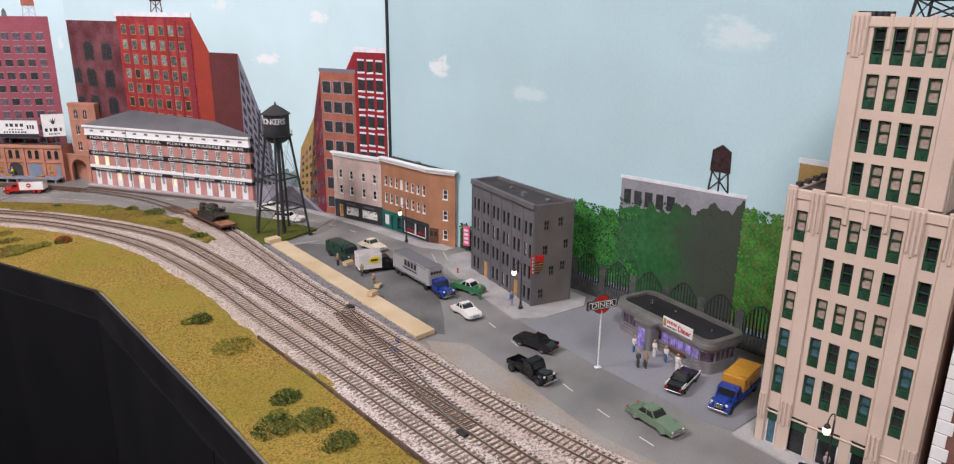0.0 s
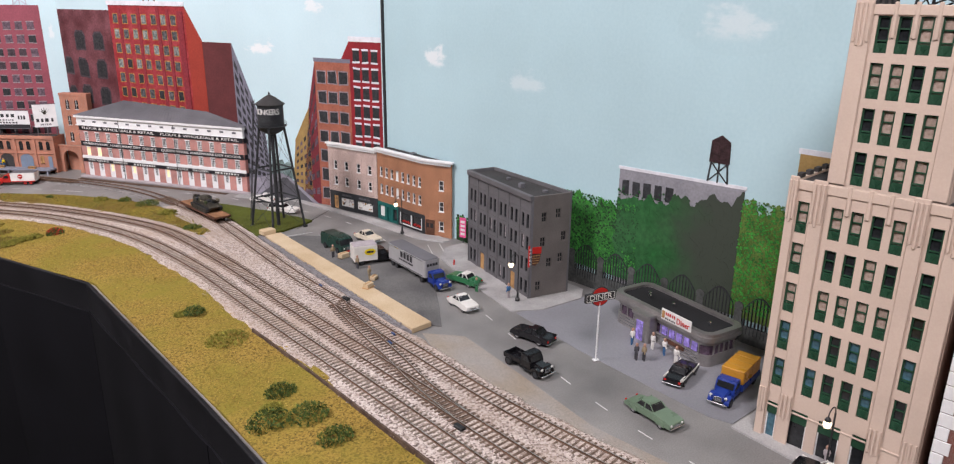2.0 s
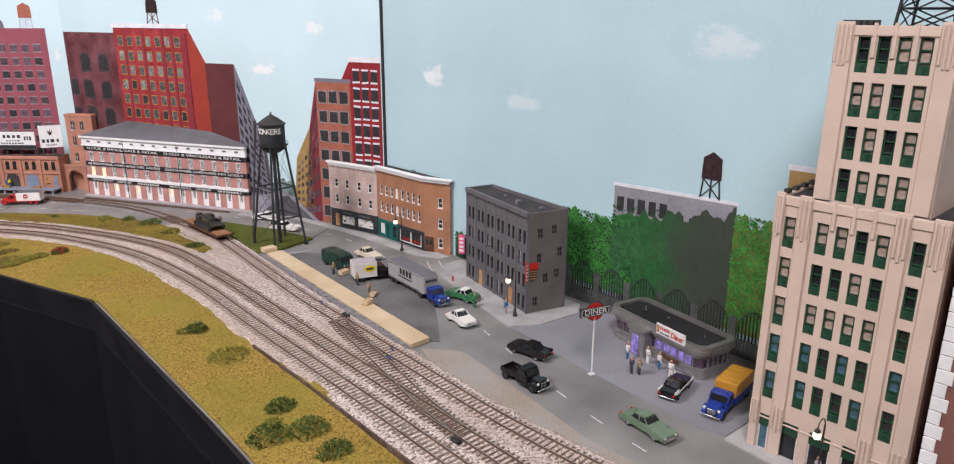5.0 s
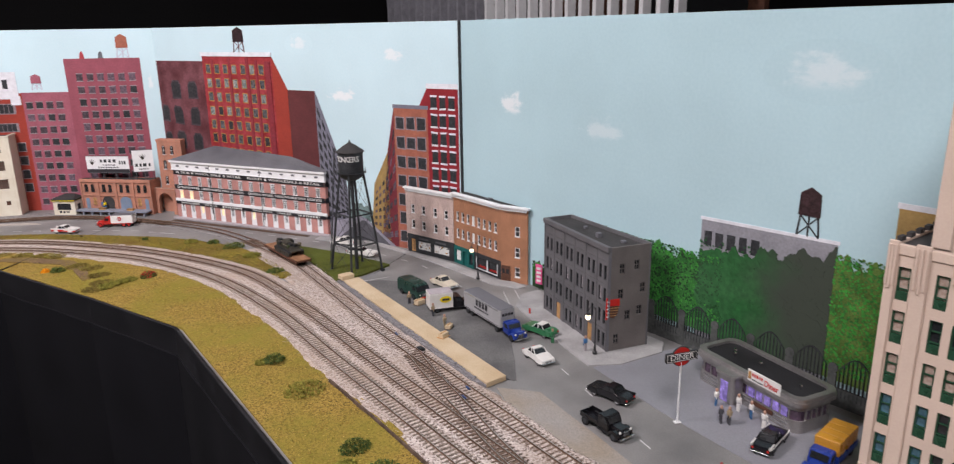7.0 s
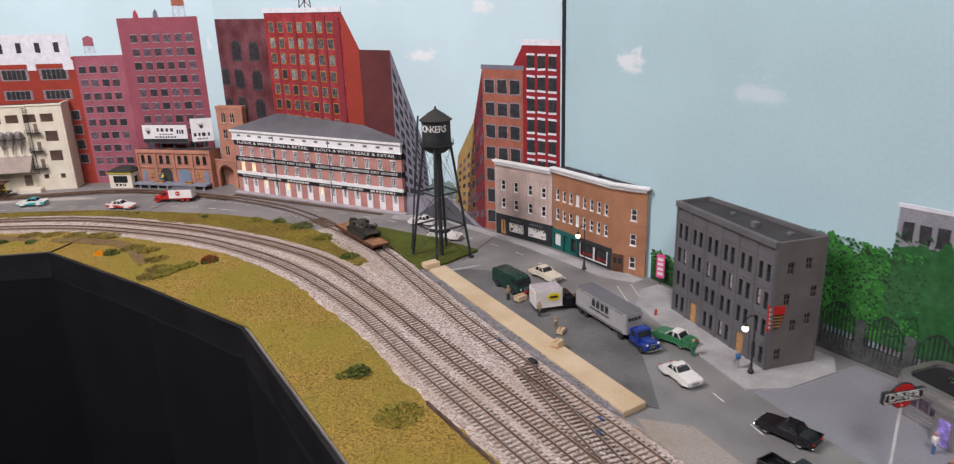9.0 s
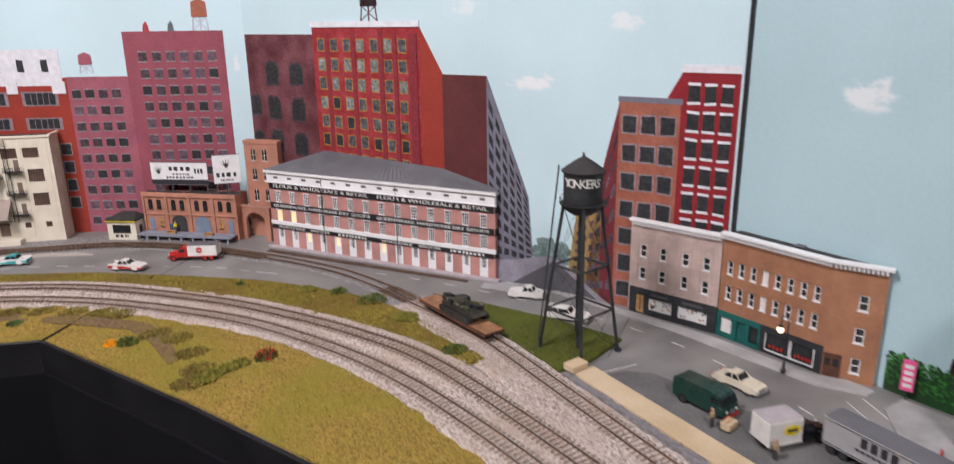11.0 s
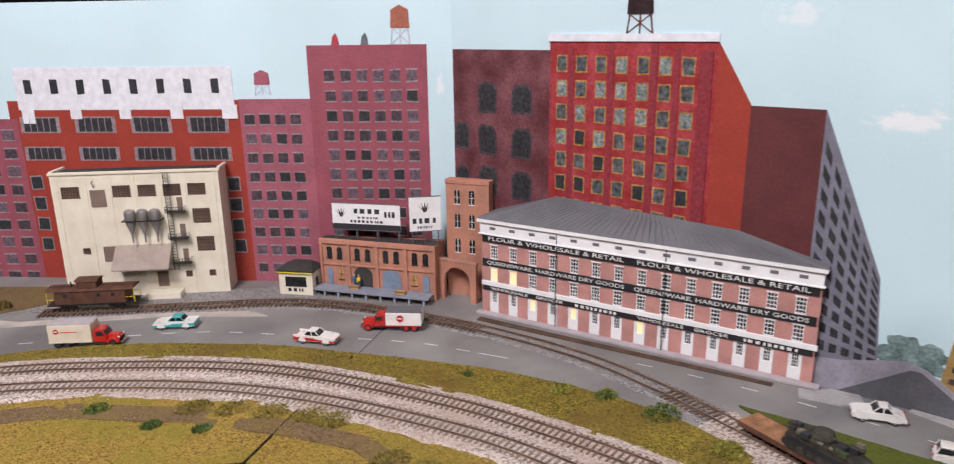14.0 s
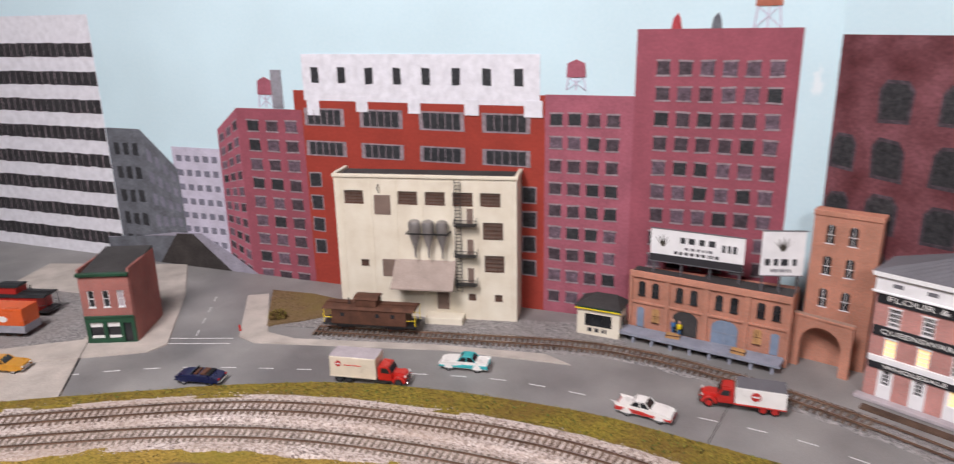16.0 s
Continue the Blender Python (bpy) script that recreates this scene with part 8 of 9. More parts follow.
def caboose(tail, nose, z, label, colour, roof_colour, length=0.122):
    th = thing("caboose", put_on((tail, nose), z), label, "model caboose", "railway cars")
    L = length / 2
    boxes("underframe", [(-L, L, -0.0135, 0.0135, 0.0075, 0.0100)], M["frame_black"], th)
    b = boxes("body", [(-L + 0.012, L - 0.012, -0.0150, 0.0150, 0.0100, 0.0300)], colour, th, "", 0.0004)
    for s in (-1, 1):
        for x in (-0.032, -0.012, 0.034):
            boxes("window", [(x - 0.0025, x + 0.0025, min(s * 0.0150, s * 0.0154), max(s * 0.0150, s * 0.0154), 0.0205, 0.0255)], M["pane"], b)
        for x in (-L + 0.001, L - 0.001):
            bm = bmesh.new()
            rod(bm, (x, s * 0.0125, 0.0100), (x, s * 0.0125, 0.0310), 0.0005, n=5)
            rod(bm, (x, s * 0.0125, 0.0180), (x - math.copysign(0.011, x), s * 0.0145, 0.0180), 0.0004, n=5)
            part("handrail", bm, M["letter_yellow"] if roof_colour is M["rust"] else M["frame_black"], th)
    bm = bmesh.new()
    slab(bm, [(-0.0165, 0.0300), (0.0165, 0.0300), (0.0120, 0.0325), (0.0, 0.0336), (-0.0120, 0.0325)], -L + 0.001, L - 0.001)
    bm.transform(pose(0, 0, 0, 0, 0, 90))
    part("roof", bm, roof_colour, th)
    boxes("roof_walk", [(-L + 0.002, -0.014, -0.003, 0.003, 0.0338, 0.0346), (0.022, L - 0.002, -0.003, 0.003, 0.0338, 0.0346)], roof_colour, th)
    c = boxes("cupola", [(-0.010, 0.018, -0.0115, 0.0115, 0.0325, 0.0425)], colour, th, "", 0.0008)
    bm = bmesh.new()
    slab(bm, [(-0.0125, 0.0425), (0.0125, 0.0425), (0.0085, 0.0448), (0.0, 0.0455), (-0.0085, 0.0448)], -0.012, 0.020)
    bm.transform(pose(0, 0, 0, 0, 0, 90) @ pose(0, 0, 0))
    o = part("cupola_roof", bm, roof_colour, c)
    o.location.x = 0.008
    bm = bmesh.new()
    rod(bm, (0.028, 0.004, 0.032), (0.028, 0.004, 0.041), 0.0011, n=8)
    part("stove_pipe", bm, M["frame_black"], th)
    trucks_under(th, (-L + 0.028, L - 0.028), 0.0)
    return th


caboose((0.086, 2.2385), (-0.050, 2.290), 0.0052, "dark brown model caboose on the siding", M["rust"], M["rust"])
caboose((-0.530, 2.455), (-0.410, 2.420), 0.0008, "red model caboose on a yard track", paint("caboose_red", (0.40, 0.03, 0.025)), M["frame_black"])


def orange_car():
    th = thing("boxcar", put_on(((-0.53, 2.388), (-0.412, 2.352)), 0.0008), "orange and grey model boxcar in the yard", "model boxcar", "railway cars")
    boxes("upper_body", [(-0.06, 0.06, -0.0150, 0.0150, 0.0180, 0.0400)], paint("rail_orange", (0.60, 0.10, 0.02)), th, "", 0.0006)
    boxes("lower_body", [(-0.06, 0.06, -0.0151, 0.0151, 0.0080, 0.0180)], M["mural_billgrey"], th, "", 0.0004)
    bm = bmesh.new()
    slab(bm, [(0.032 + 0.007 * math.cos(a * math.tau / 18), 0.027 + 0.004 * math.sin(a * math.tau / 18)) for a in range(18)], -0.0155, -0.0150)
    part("oval_mark", bm, M["letter"], th)
    boxes("roof", [(-0.06, 0.06, -0.0140, 0.0140, 0.0400, 0.0410)], paint("rail_orange", (0.60, 0.10, 0.02)), th)
    trucks_under(th, (-0.038, 0.038), 0.0)


orange_car()
sheet("yard_cinders", [(-0.60, 2.30), (-0.345, 2.32), (-0.335, 2.46), (-0.6, 2.60)], 0.0018, M["cinder"], "dark cinder bed of the yard tracks")


def flatcar():
    ends = ((0.5985, 1.585), (0.6090, 1.430))
    z = 0.0052
    th = thing("flatcar", put_on(ends, z), "rust brown model flatcar with a wooden deck", "model flatcar", "railway cars")
    L = 0.074
    boxes("frame", [(-L, L, -0.0140, 0.0140, 0.0075, 0.0105)], M["rust"], th, "", 0.0004)
    boxes("side_sill", [(-L, L, -0.0150, -0.0140, 0.0070, 0.0118)], M["rust"], th)
    boxes("side_sill", [(-L, L, 0.0140, 0.0150, 0.0070, 0.0118)], M["rust"], th)
    for k in range(40):
        x = -L + 2 * L * k / 40
        boxes("deck_plank", [(x + 0.0002, x + 2 * L / 40 - 0.0002, -0.0140, 0.0140, 0.0105, 0.0118)], M["deck"], th)
    trucks_under(th, (-0.052, 0.052), 0.0)
    tk = thing("scrap_tank", put_on(ends, z + 0.0118) @ pose(0.010, 0, 0), "olive drab tracked model vehicle loaded on the flatcar", "model tank")
    for s in (-1, 1):
        bm = bmesh.new()
        slab(bm, [(-0.034, 0.004), (-0.028, 0.0), (0.028, 0.0), (0.034, 0.004), (0.034, 0.008), (0.030, 0.010), (-0.030, 0.010), (-0.034, 0.008)], s * 0.0125 - 0.0030, s * 0.0125 + 0.0030)
        tr = part("track", bm, M["frame_black"], tk)
        for k in range(6):
            bm = bmesh.new()
            x = -0.025 + 0.010 * k
            rod(bm, (x, s * 0.0125 - 0.0034, 0.0042), (x, s * 0.0125 + 0.0034, 0.0042), 0.0038, n=14)
            part("road_wheel", bm, M["olive"], tr)
    bm = bmesh.new()
    slab(bm, [(-0.036, 0.008), (-0.030, 0.0045), (0.030, 0.0045), (0.037, 0.010), (0.026, 0.0165), (-0.032, 0.0165)], -0.0105, 0.0105)
    bevel(bm, 0.0006, 1)
    part("hull", bm, M["olive"], tk)
    bm = bmesh.new()
    lathe(bm, [(0.0100, 0.0165), (0.0105, 0.0200), (0.0085, 0.0245), (0.0040, 0.0255)], 14, -0.004, 0)
    part("turret", bm, M["olive"], tk)
    bm = bmesh.new()
    rod(bm, (0.004, 0, 0.0215), (-0.036 + 0.07, 0.001, 0.0225), 0.0011, n=8)
    part("gun_barrel", bm, M["olive"], tk)
    rnd = random.Random(4)
    for k in range(30):
        x, y, a = rnd.uniform(-0.032, 0.030), rnd.uniform(-0.013, 0.013), rnd.uniform(0.0010, 0.0028)
        boxes("stowage", [(x - a * 1.4, x + a * 1.4, y - a, y + a, 0.0155, 0.0165 + a * rnd.uniform(0.8, 2.6))], M[("olive", "steel_dark", "olive_green", "canvas")[k % 4]], tk, "", 0.0004)


M["deck"] = mat("tan_deck_planks", (0.33, 0.17, 0.09), 0.85, 0, 0.3, 70, 900, 0.3)
flatcar()


# ---- water tower, signs, lamps, street things ----
def water_tower():
    th = thing("water_tower", pose(0.682, 1.363, 0.0, 0, 0, 8), "dark grey town water tower on four braced legs", "water tower")
    R, zt = 0.0218, 0.181
    bm = bmesh.new()
    lathe(bm, [(0.003, zt - 0.014), (0.012, zt - 0.0115), (0.020, zt - 0.006), (R, zt), (R, zt + 0.038)], 32)
    tank = part("tank", bm, M["steel_dark"], th, "dark grey steel tank", True)
    bm = bmesh.new()
    lathe(bm, [(R + 0.0030, zt + 0.0375), (R + 0.0030, zt + 0.0385), (0.011, zt + 0.0485), (0.0012, zt + 0.0545), (0.0010, zt + 0.0550)], 32)
    part("roof", bm, M["roof_dark"], tank, "shallow conical roof")
    bm = bmesh.new()
    lathe(bm, [(0.0012, zt + 0.054), (0.0018, zt + 0.056), (0.0004, zt + 0.059)], 10)
    part("finial", bm, M["steel_dark"], tank)
    bm = bmesh.new()
    lathe(bm, [(R - 0.001, zt + 0.0005), (R + 0.0042, zt + 0.0005), (R + 0.0042, zt + 0.0015), (R - 0.001, zt + 0.0015)], 32)
    walkway = part("walkway", bm, M["steel_dark"], th)
    for zz in (zt + 0.0045, zt + 0.0075):
        bm = bmesh.new()
        n = 32
        for k in range(n):
            a, b = k * math.tau / n, (k + 1) * math.tau / n
            rod(bm, ((R + 0.004) * math.cos(a), (R + 0.004) * math.sin(a), zz), ((R + 0.004) * math.cos(b), (R + 0.004) * math.sin(b), zz), 0.0003, n=4)
        part("rail_ring", bm, M["steel_dark"], walkway)
    for k in range(16):
        a = k * math.tau / 16
        bm = bmesh.new()
        rod(bm, ((R + 0.004) * math.cos(a), (R + 0.004) * math.sin(a), zt + 0.0015), ((R + 0.004) * math.cos(a), (R + 0.004) * math.sin(a), zt + 0.0076), 0.0003, n=4)
        part("post", bm, M["steel_dark"], walkway)
    # the town's name, bent round the tank and facing the tracks
    word, a0, da = "YONKERS", radians(229 - 8), radians(16.5)
    for i, ch in enumerate(word):
        a = a0 + (i - 3) * da
        text("letter", ch, 0.0138, M["letter"], tank, pose((R + 0.0004) * math.cos(a), (R + 0.0004) * math.sin(a), zt + 0.0265) @ pose(0, 0, 0, 0, 0, math.degrees(a) + 90) @ UP)
    feet = [(-0.033, -0.033), (0.033, -0.033), (0.033, 0.033), (-0.033, 0.033)]
    top = 0.0150
    def at(i, z):
        k = z / (zt - 0.002)
        return Vector((feet[i][0] * (1 - k) + math.copysign(top, feet[i][0]) * k, feet[i][1] * (1 - k) + math.copysign(top, feet[i][1]) * k, z))
    levels = (0.0, 0.054, 0.108, zt - 0.002)
    for i in range(4):
        bm = bmesh.new()
        rod(bm, at(i, 0.001), at(i, zt - 0.001), 0.0021, n=6)
        leg = part("leg", bm, M["steel_dark"], th)
        boxes("footing", [(feet[i][0] - 0.003, feet[i][0] + 0.003, feet[i][1] - 0.003, feet[i][1] + 0.003, 0, 0.004)], M["steel_dark"], leg)
        j = (i + 1) % 4
        for z in levels[1:3]:
            bm = bmesh.new()
            rod(bm, at(i, z), at(j, z), 0.0014, n=6)
            part("girt", bm, M["steel_dark"], th)
        for z0, z1 in zip(levels, levels[1:]):
            for p, q in ((i, j), (j, i)):
                bm = bmesh.new()
                rod(bm, at(p, z0 + 0.002), at(q, z1), 0.0003, n=4)
                part("tie_rod", bm, M["steel_dark"], th)
    bm = bmesh.new()
    rod(bm, (0, 0, 0), (0, 0, zt - 0.012), 0.0032, n=12)
    part("riser_pipe", bm, M["steel_dark"], th)
    bm = bmesh.new()
    a = at(3, 0.012) * 1.06
    b = Vector((-0.019, 0.019, zt + 0.044))
    side = Vector((0.0030, 0.0030, 0))
    for s in (-1, 1):
        rod(bm, a + s * side, b + s * side, 0.0007, n=5)
    for k in range(44):
        p = a.lerp(b, (k + 0.5) / 44)
        rod(bm, p - side, p + side, 0.0005, n=4)
    part("ladder", bm, M["steel_dark"], th)


water_tower()


def street_lamp(x, y, turn, z=0.002):
    th = thing("street_lamp", pose(x, y, z, 0, 0, turn), "black street lamp with a glowing white globe", "street lamp", "street lamps")
    bm = bmesh.new()
    lathe(bm, [(0.0032, 0), (0.0032, 0.003), (0.0018, 0.005), (0.0014, 0.012)], 12)
    part("base", bm, M["frame_black"], th)
    bm = bmesh.new()
    rod(bm, (0, 0, 0.010), (0, 0, 0.060), 0.0009, n=8)
    part("pole", bm, M["frame_black"], th)
    bm = bmesh.new()
    n = 10
    pts = [(0.0055 - 0.0055 * math.cos(k * math.pi / n), 0.060 + 0.0075 * math.sin(k * math.pi / n)) for k in range(n + 1)]
    for (xa, za), (xb, zb) in zip(pts, pts[1:]):
        rod(bm, (xa, 0, za), (xb, 0, zb), 0.0006, n=6)
    part("arm", bm, M["frame_black"], th)
    bm = bmesh.new()
    lathe(bm, [(0.0012, 0.060), (0.0024, 0.0585), (0.0028, 0.0565)], 12, 0.011, 0)
    sh = part("shade", bm, M["frame_black"], th)
    bm = bmesh.new()
    lathe(bm, [(0.0026, 0.0565), (0.0034, 0.0545), (0.0034, 0.0525), (0.0022, 0.0503), (0.0006, 0.0497)], 14, 0.011, 0)
    part("globe", bm, M["lamp_glow"], sh, "glowing white globe", True)


street_lamp(0.784, 0.848, 160)
street_lamp(0.830, 1.190, 170)
street_lamp(0.732, 0.402, 175)


def diner_sign():
    th = thing("diner_sign", pose(0.738, 0.6685, 0.0007, 0, 0, -20) @ Matrix.Scale(0.92, 4), "tall diner sign of red disc and black plate on a pole", "sign")
    bm = bmesh.new()
    rod(bm, (0, 0, 0), (0, 0, 0.078), 0.0011, n=10)
    part("pole", bm, M["white"], th, "white pole")
    boxes("foot", [(-0.004, 0.004, -0.003, 0.003, 0, 0.001)], M["white"], th)
    bm = bmesh.new()
    slab(bm, [(0.0115 * math.cos(a * math.tau / 28), 0.086 + 0.0115 * math.sin(a * math.tau / 28)) for a in range(28)], -0.0010, 0.0010)
    part("disc", bm, M["letter_red"], th, "red disc")
    bm = bmesh.new()
    n = 28
    for k in range(n):
        a, b = k * math.tau / n, (k + 1) * math.tau / n
        rod(bm, (0.0118 * math.cos(a), 0, 0.086 + 0.0118 * math.sin(a)), (0.0118 * math.cos(b), 0, 0.086 + 0.0118 * math.sin(b)), 0.0010, n=5)
    part("disc_edge", bm, M["frame_black"], th)
    bm = bmesh.new()
    slab(bm, [(-0.0200, 0.0795), (0.0200, 0.0810), (0.0200, 0.0920), (-0.0200, 0.0905)], -0.0020, 0.0020)
    plate = part("plate", bm, M["frame_black"], th, "black name plate")
    bm = bmesh.new()
    for p, q in (((-0.0186, 0.0806), (0.0186, 0.0821)), ((0.0186, 0.0821), (0.0186, 0.0909)), ((0.0186, 0.0909), (-0.0186, 0.0894)), ((-0.0186, 0.0894), (-0.0186, 0.0806))):
        rod(bm, (p[0], -0.0020, p[1]), (q[0], -0.0020, q[1]), 0.00035, n=4)
    part("plate_line", bm, M["letter"], plate)
    text("lettering", "DINER", 0.0095, M["letter"], plate, pose(0, -0.0021, 0.0858) @ UP @ pose(0, 0, 0, 0, 0, 2), "white lettering", 0.030)


diner_sign()


def platform():
    th = thing("loading_platform", pose(0, 0, 0), "tan loading platform beside the siding", "platform", "", "structure")
    a, b, c, d = (0.632, 1.322), (0.661, 1.311), (0.646, 0.859), (0.615, 0.857)
    bm = bmesh.new()
    prism(bm, [a, b, c, d], 0.0, 0.007)
    bevel(bm, 0.0006, 1)
    part("deck", bm, M["sand"], th)
    bm = bmesh.new()
    prism(bm, [(0.6235, 1.322), (0.6315, 1.322), (0.6145, 0.857), (0.6065, 0.880)], 0.0, 0.0045)
    part("retaining_wall", bm, M["stone"], th, "rough grey stone retaining wall")
    rnd = random.Random(8)
    stone = bpy.data.meshes.new("stone")
    bm = bmesh.new()
    box(bm, -0.0028, 0.0028, -0.0016, 0.0016, 0, 0.0020)
    bevel(bm, 0.0005, 1)
    bm.to_mesh(stone)
    bm.free()
    stone.materials.append(M["stone"])
    for k in range(130):
        t = k / 129
        x, y = 0.6275 - 0.016 * t + rnd.uniform(-0.0028, 0.0028), 1.318 - 0.44 * t
        share("stone", stone, th, x, y, 0.0042, rnd.uniform(0, 180))
    ramp = thing("platform_block", pose(0.640, 1.318, 0.007, 0, 0, 5), "tan wooden block at the platform's end", "block")
    boxes("block", [(-0.012, 0.012, -0.008, 0.008, 0.0, 0.008)], M["sand"], ramp, bev=0.001)


M["stone"] = mat("rough_grey_stone", (0.24, 0.23, 0.24), 0.9, 0, 0.3, 150, 900, 0.4)
platform()


def crate(x, y, z, turn, s=1.0):
    th = thing("crate", pose(x, y, z, 0, 0, turn), "small tan wooden crate by the platform", "crate", "crates")
    boxes("crate_body", [(-0.006 * s, 0.006 * s, -0.004 * s, 0.004 * s, 0.0006, 0.006 * s)], M["sand"], th, bev=0.0004)
    boxes("skid", [(-0.0075 * s, 0.0075 * s, -0.005 * s, 0.005 * s, 0, 0.0006)], M["wood"], th)
    boxes("lid_slat", [(-0.0062 * s, 0.0062 * s, -0.0008, 0.0008, 0.006 * s, 0.0066 * s)], M["wood"], th)


crate(0.645, 1.005, 0.007, 20, 1.1)
crate(0.676, 1.040, 0.0, 35)
crate(0.690, 1.150, 0.0, 10, 1.3)


def figurine(x, y, z, turn, coat, legs, top=None):
    """A plain little standing form."""
    bm = bmesh.new()
    for s in (-1, 1):
        rod(bm, (s * 0.0014, 0, 0), (s * 0.0011, 0, 0.0095), 0.0011, 0.0014, n=7)
    nf = len(bm.faces)
    lathe(bm, [(0.0022, 0.0118), (0.0026, 0.0115), (0.0031, 0.0150), (0.0026, 0.0166), (0.0010, 0.0172)], 10)
    for s in (-1, 1):
        rod(bm, (s * 0.0031, 0, 0.0160), (s * 0.0034, 0.0012, 0.0095), 0.0009, 0.0007, n=6)
    bm.faces.ensure_lookup_table()
    for f in bm.faces[nf:]:
        f.material_index = 1
    nf = len(bm.faces)
    lathe(bm, [(0.0008, 0.0170), (0.0016, 0.0183), (0.0018, 0.0197), (0.0011, 0.0212), (0.0003, 0.0215)], 10)
    bm.faces.ensure_lookup_table()
    for f in bm.faces[nf:]:
        f.material_index = 2
    ob = link("figurine", bm, (legs, coat, top or M["skin"]), True)
    ob.matrix_basis = pose(x, y, z, 0, 0, turn)
    return tagged(ob, "tiny painted standing figurine on the layout", "figurine", "figurines")


DENIM, KHAKI, DARKC = paint("denim", (0.05, 0.14, 0.30), 0.7), paint("khaki", (0.28, 0.22, 0.14), 0.7), paint("charcoal", (0.06, 0.06, 0.07), 0.7)
for x, y, z, turn, coat, legs in ((0.781, 0.863, 0.002, 20, DENIM, M["plinth"]), (0.803, 0.668, 0.0007, 200, WHITE, DENIM), (0.775, 0.640, 0.0007, 60, DARKC, DARKC), (0.780, 0.633, 0.0007, 60, KHAKI, DARKC),
                                  (0.812, 0.645, 0.0007, 250, WHITE, WHITE), (0.810, 0.627, 0.0007, 230, WHITE, DENIM), (0.803, 0.606, 0.0007, 270, WHITE, WHITE), (0.677, 1.160, 0, 0, KHAKI, DARKC), (0.681, 1.093, 0, 90, KHAKI, DARKC),
                                  (0.672, 1.045, 0, 40, KHAKI, KHAKI), (0.764, 0.911, 0, 100, LEAF, LEAF), (0.755, 0.407, 0.002 - 0.0005, 30, M["plinth"], M["plinth"])):
    figurine(x - (0.012 if y < 0.45 else 0), y, z, turn, coat, legs)
dep = facing((0.334, 2.186), (0.468, 2.060))
for lx, ly, coat, legs in ((0.058, -0.006, DENIM, DENIM), (0.066, -0.008, M["letter_yellow"], DENIM)):
    p = dep @ Vector((lx, ly, 0.0124))
    figurine(p.x, p.y, p.z, 30, coat, legs)


def hydrant(x, y, z):
    th = thing("hydrant", pose(x, y, z), "small red fire hydrant on the pavement", "hydrant", "hydrants")
    bm = bmesh.new()
    lathe(bm, [(0.0016, 0), (0.0016, 0.0008), (0.0011, 0.001), (0.0011, 0.0062), (0.0014, 0.0064), (0.0010, 0.0078), (0.0003, 0.0084)], 10)
    part("barrel", bm, M["letter_red"], th)
    bm = bmesh.new()
    rod(bm, (-0.0018, 0, 0.0048), (0.0018, 0, 0.0048), 0.0006, n=6)
    part("nozzle", bm, M["letter_red"], th)


hydrant(0.804, 1.012, 0.002)
hydrant(-0.151, 2.303, 0.0015)
for y, z in ((1.084, 0.02),):
    th = thing("pink_sign", pose(0.880, y, 0.0, 0, 0, -70), "bright pink upright sign beyond the grey block", "sign")
    boxes("sign_board", [(-0.006, 0.006, -0.0006, 0.0006, 0.012, 0.046)], paint("hot_pink", (0.75, 0.10, 0.28), 0.5), th)
    boxes("sign_post", [(-0.0008, 0.0008, 0.0006, 0.0016, 0.0, 0.040)], M["frame_black"], th)
    for k in range(4):
        boxes("lettering_bar", [(-0.004, 0.004, -0.0010, -0.0006, 0.016 + 0.007 * k, 0.020 + 0.007 * k)], M["letter"], th)


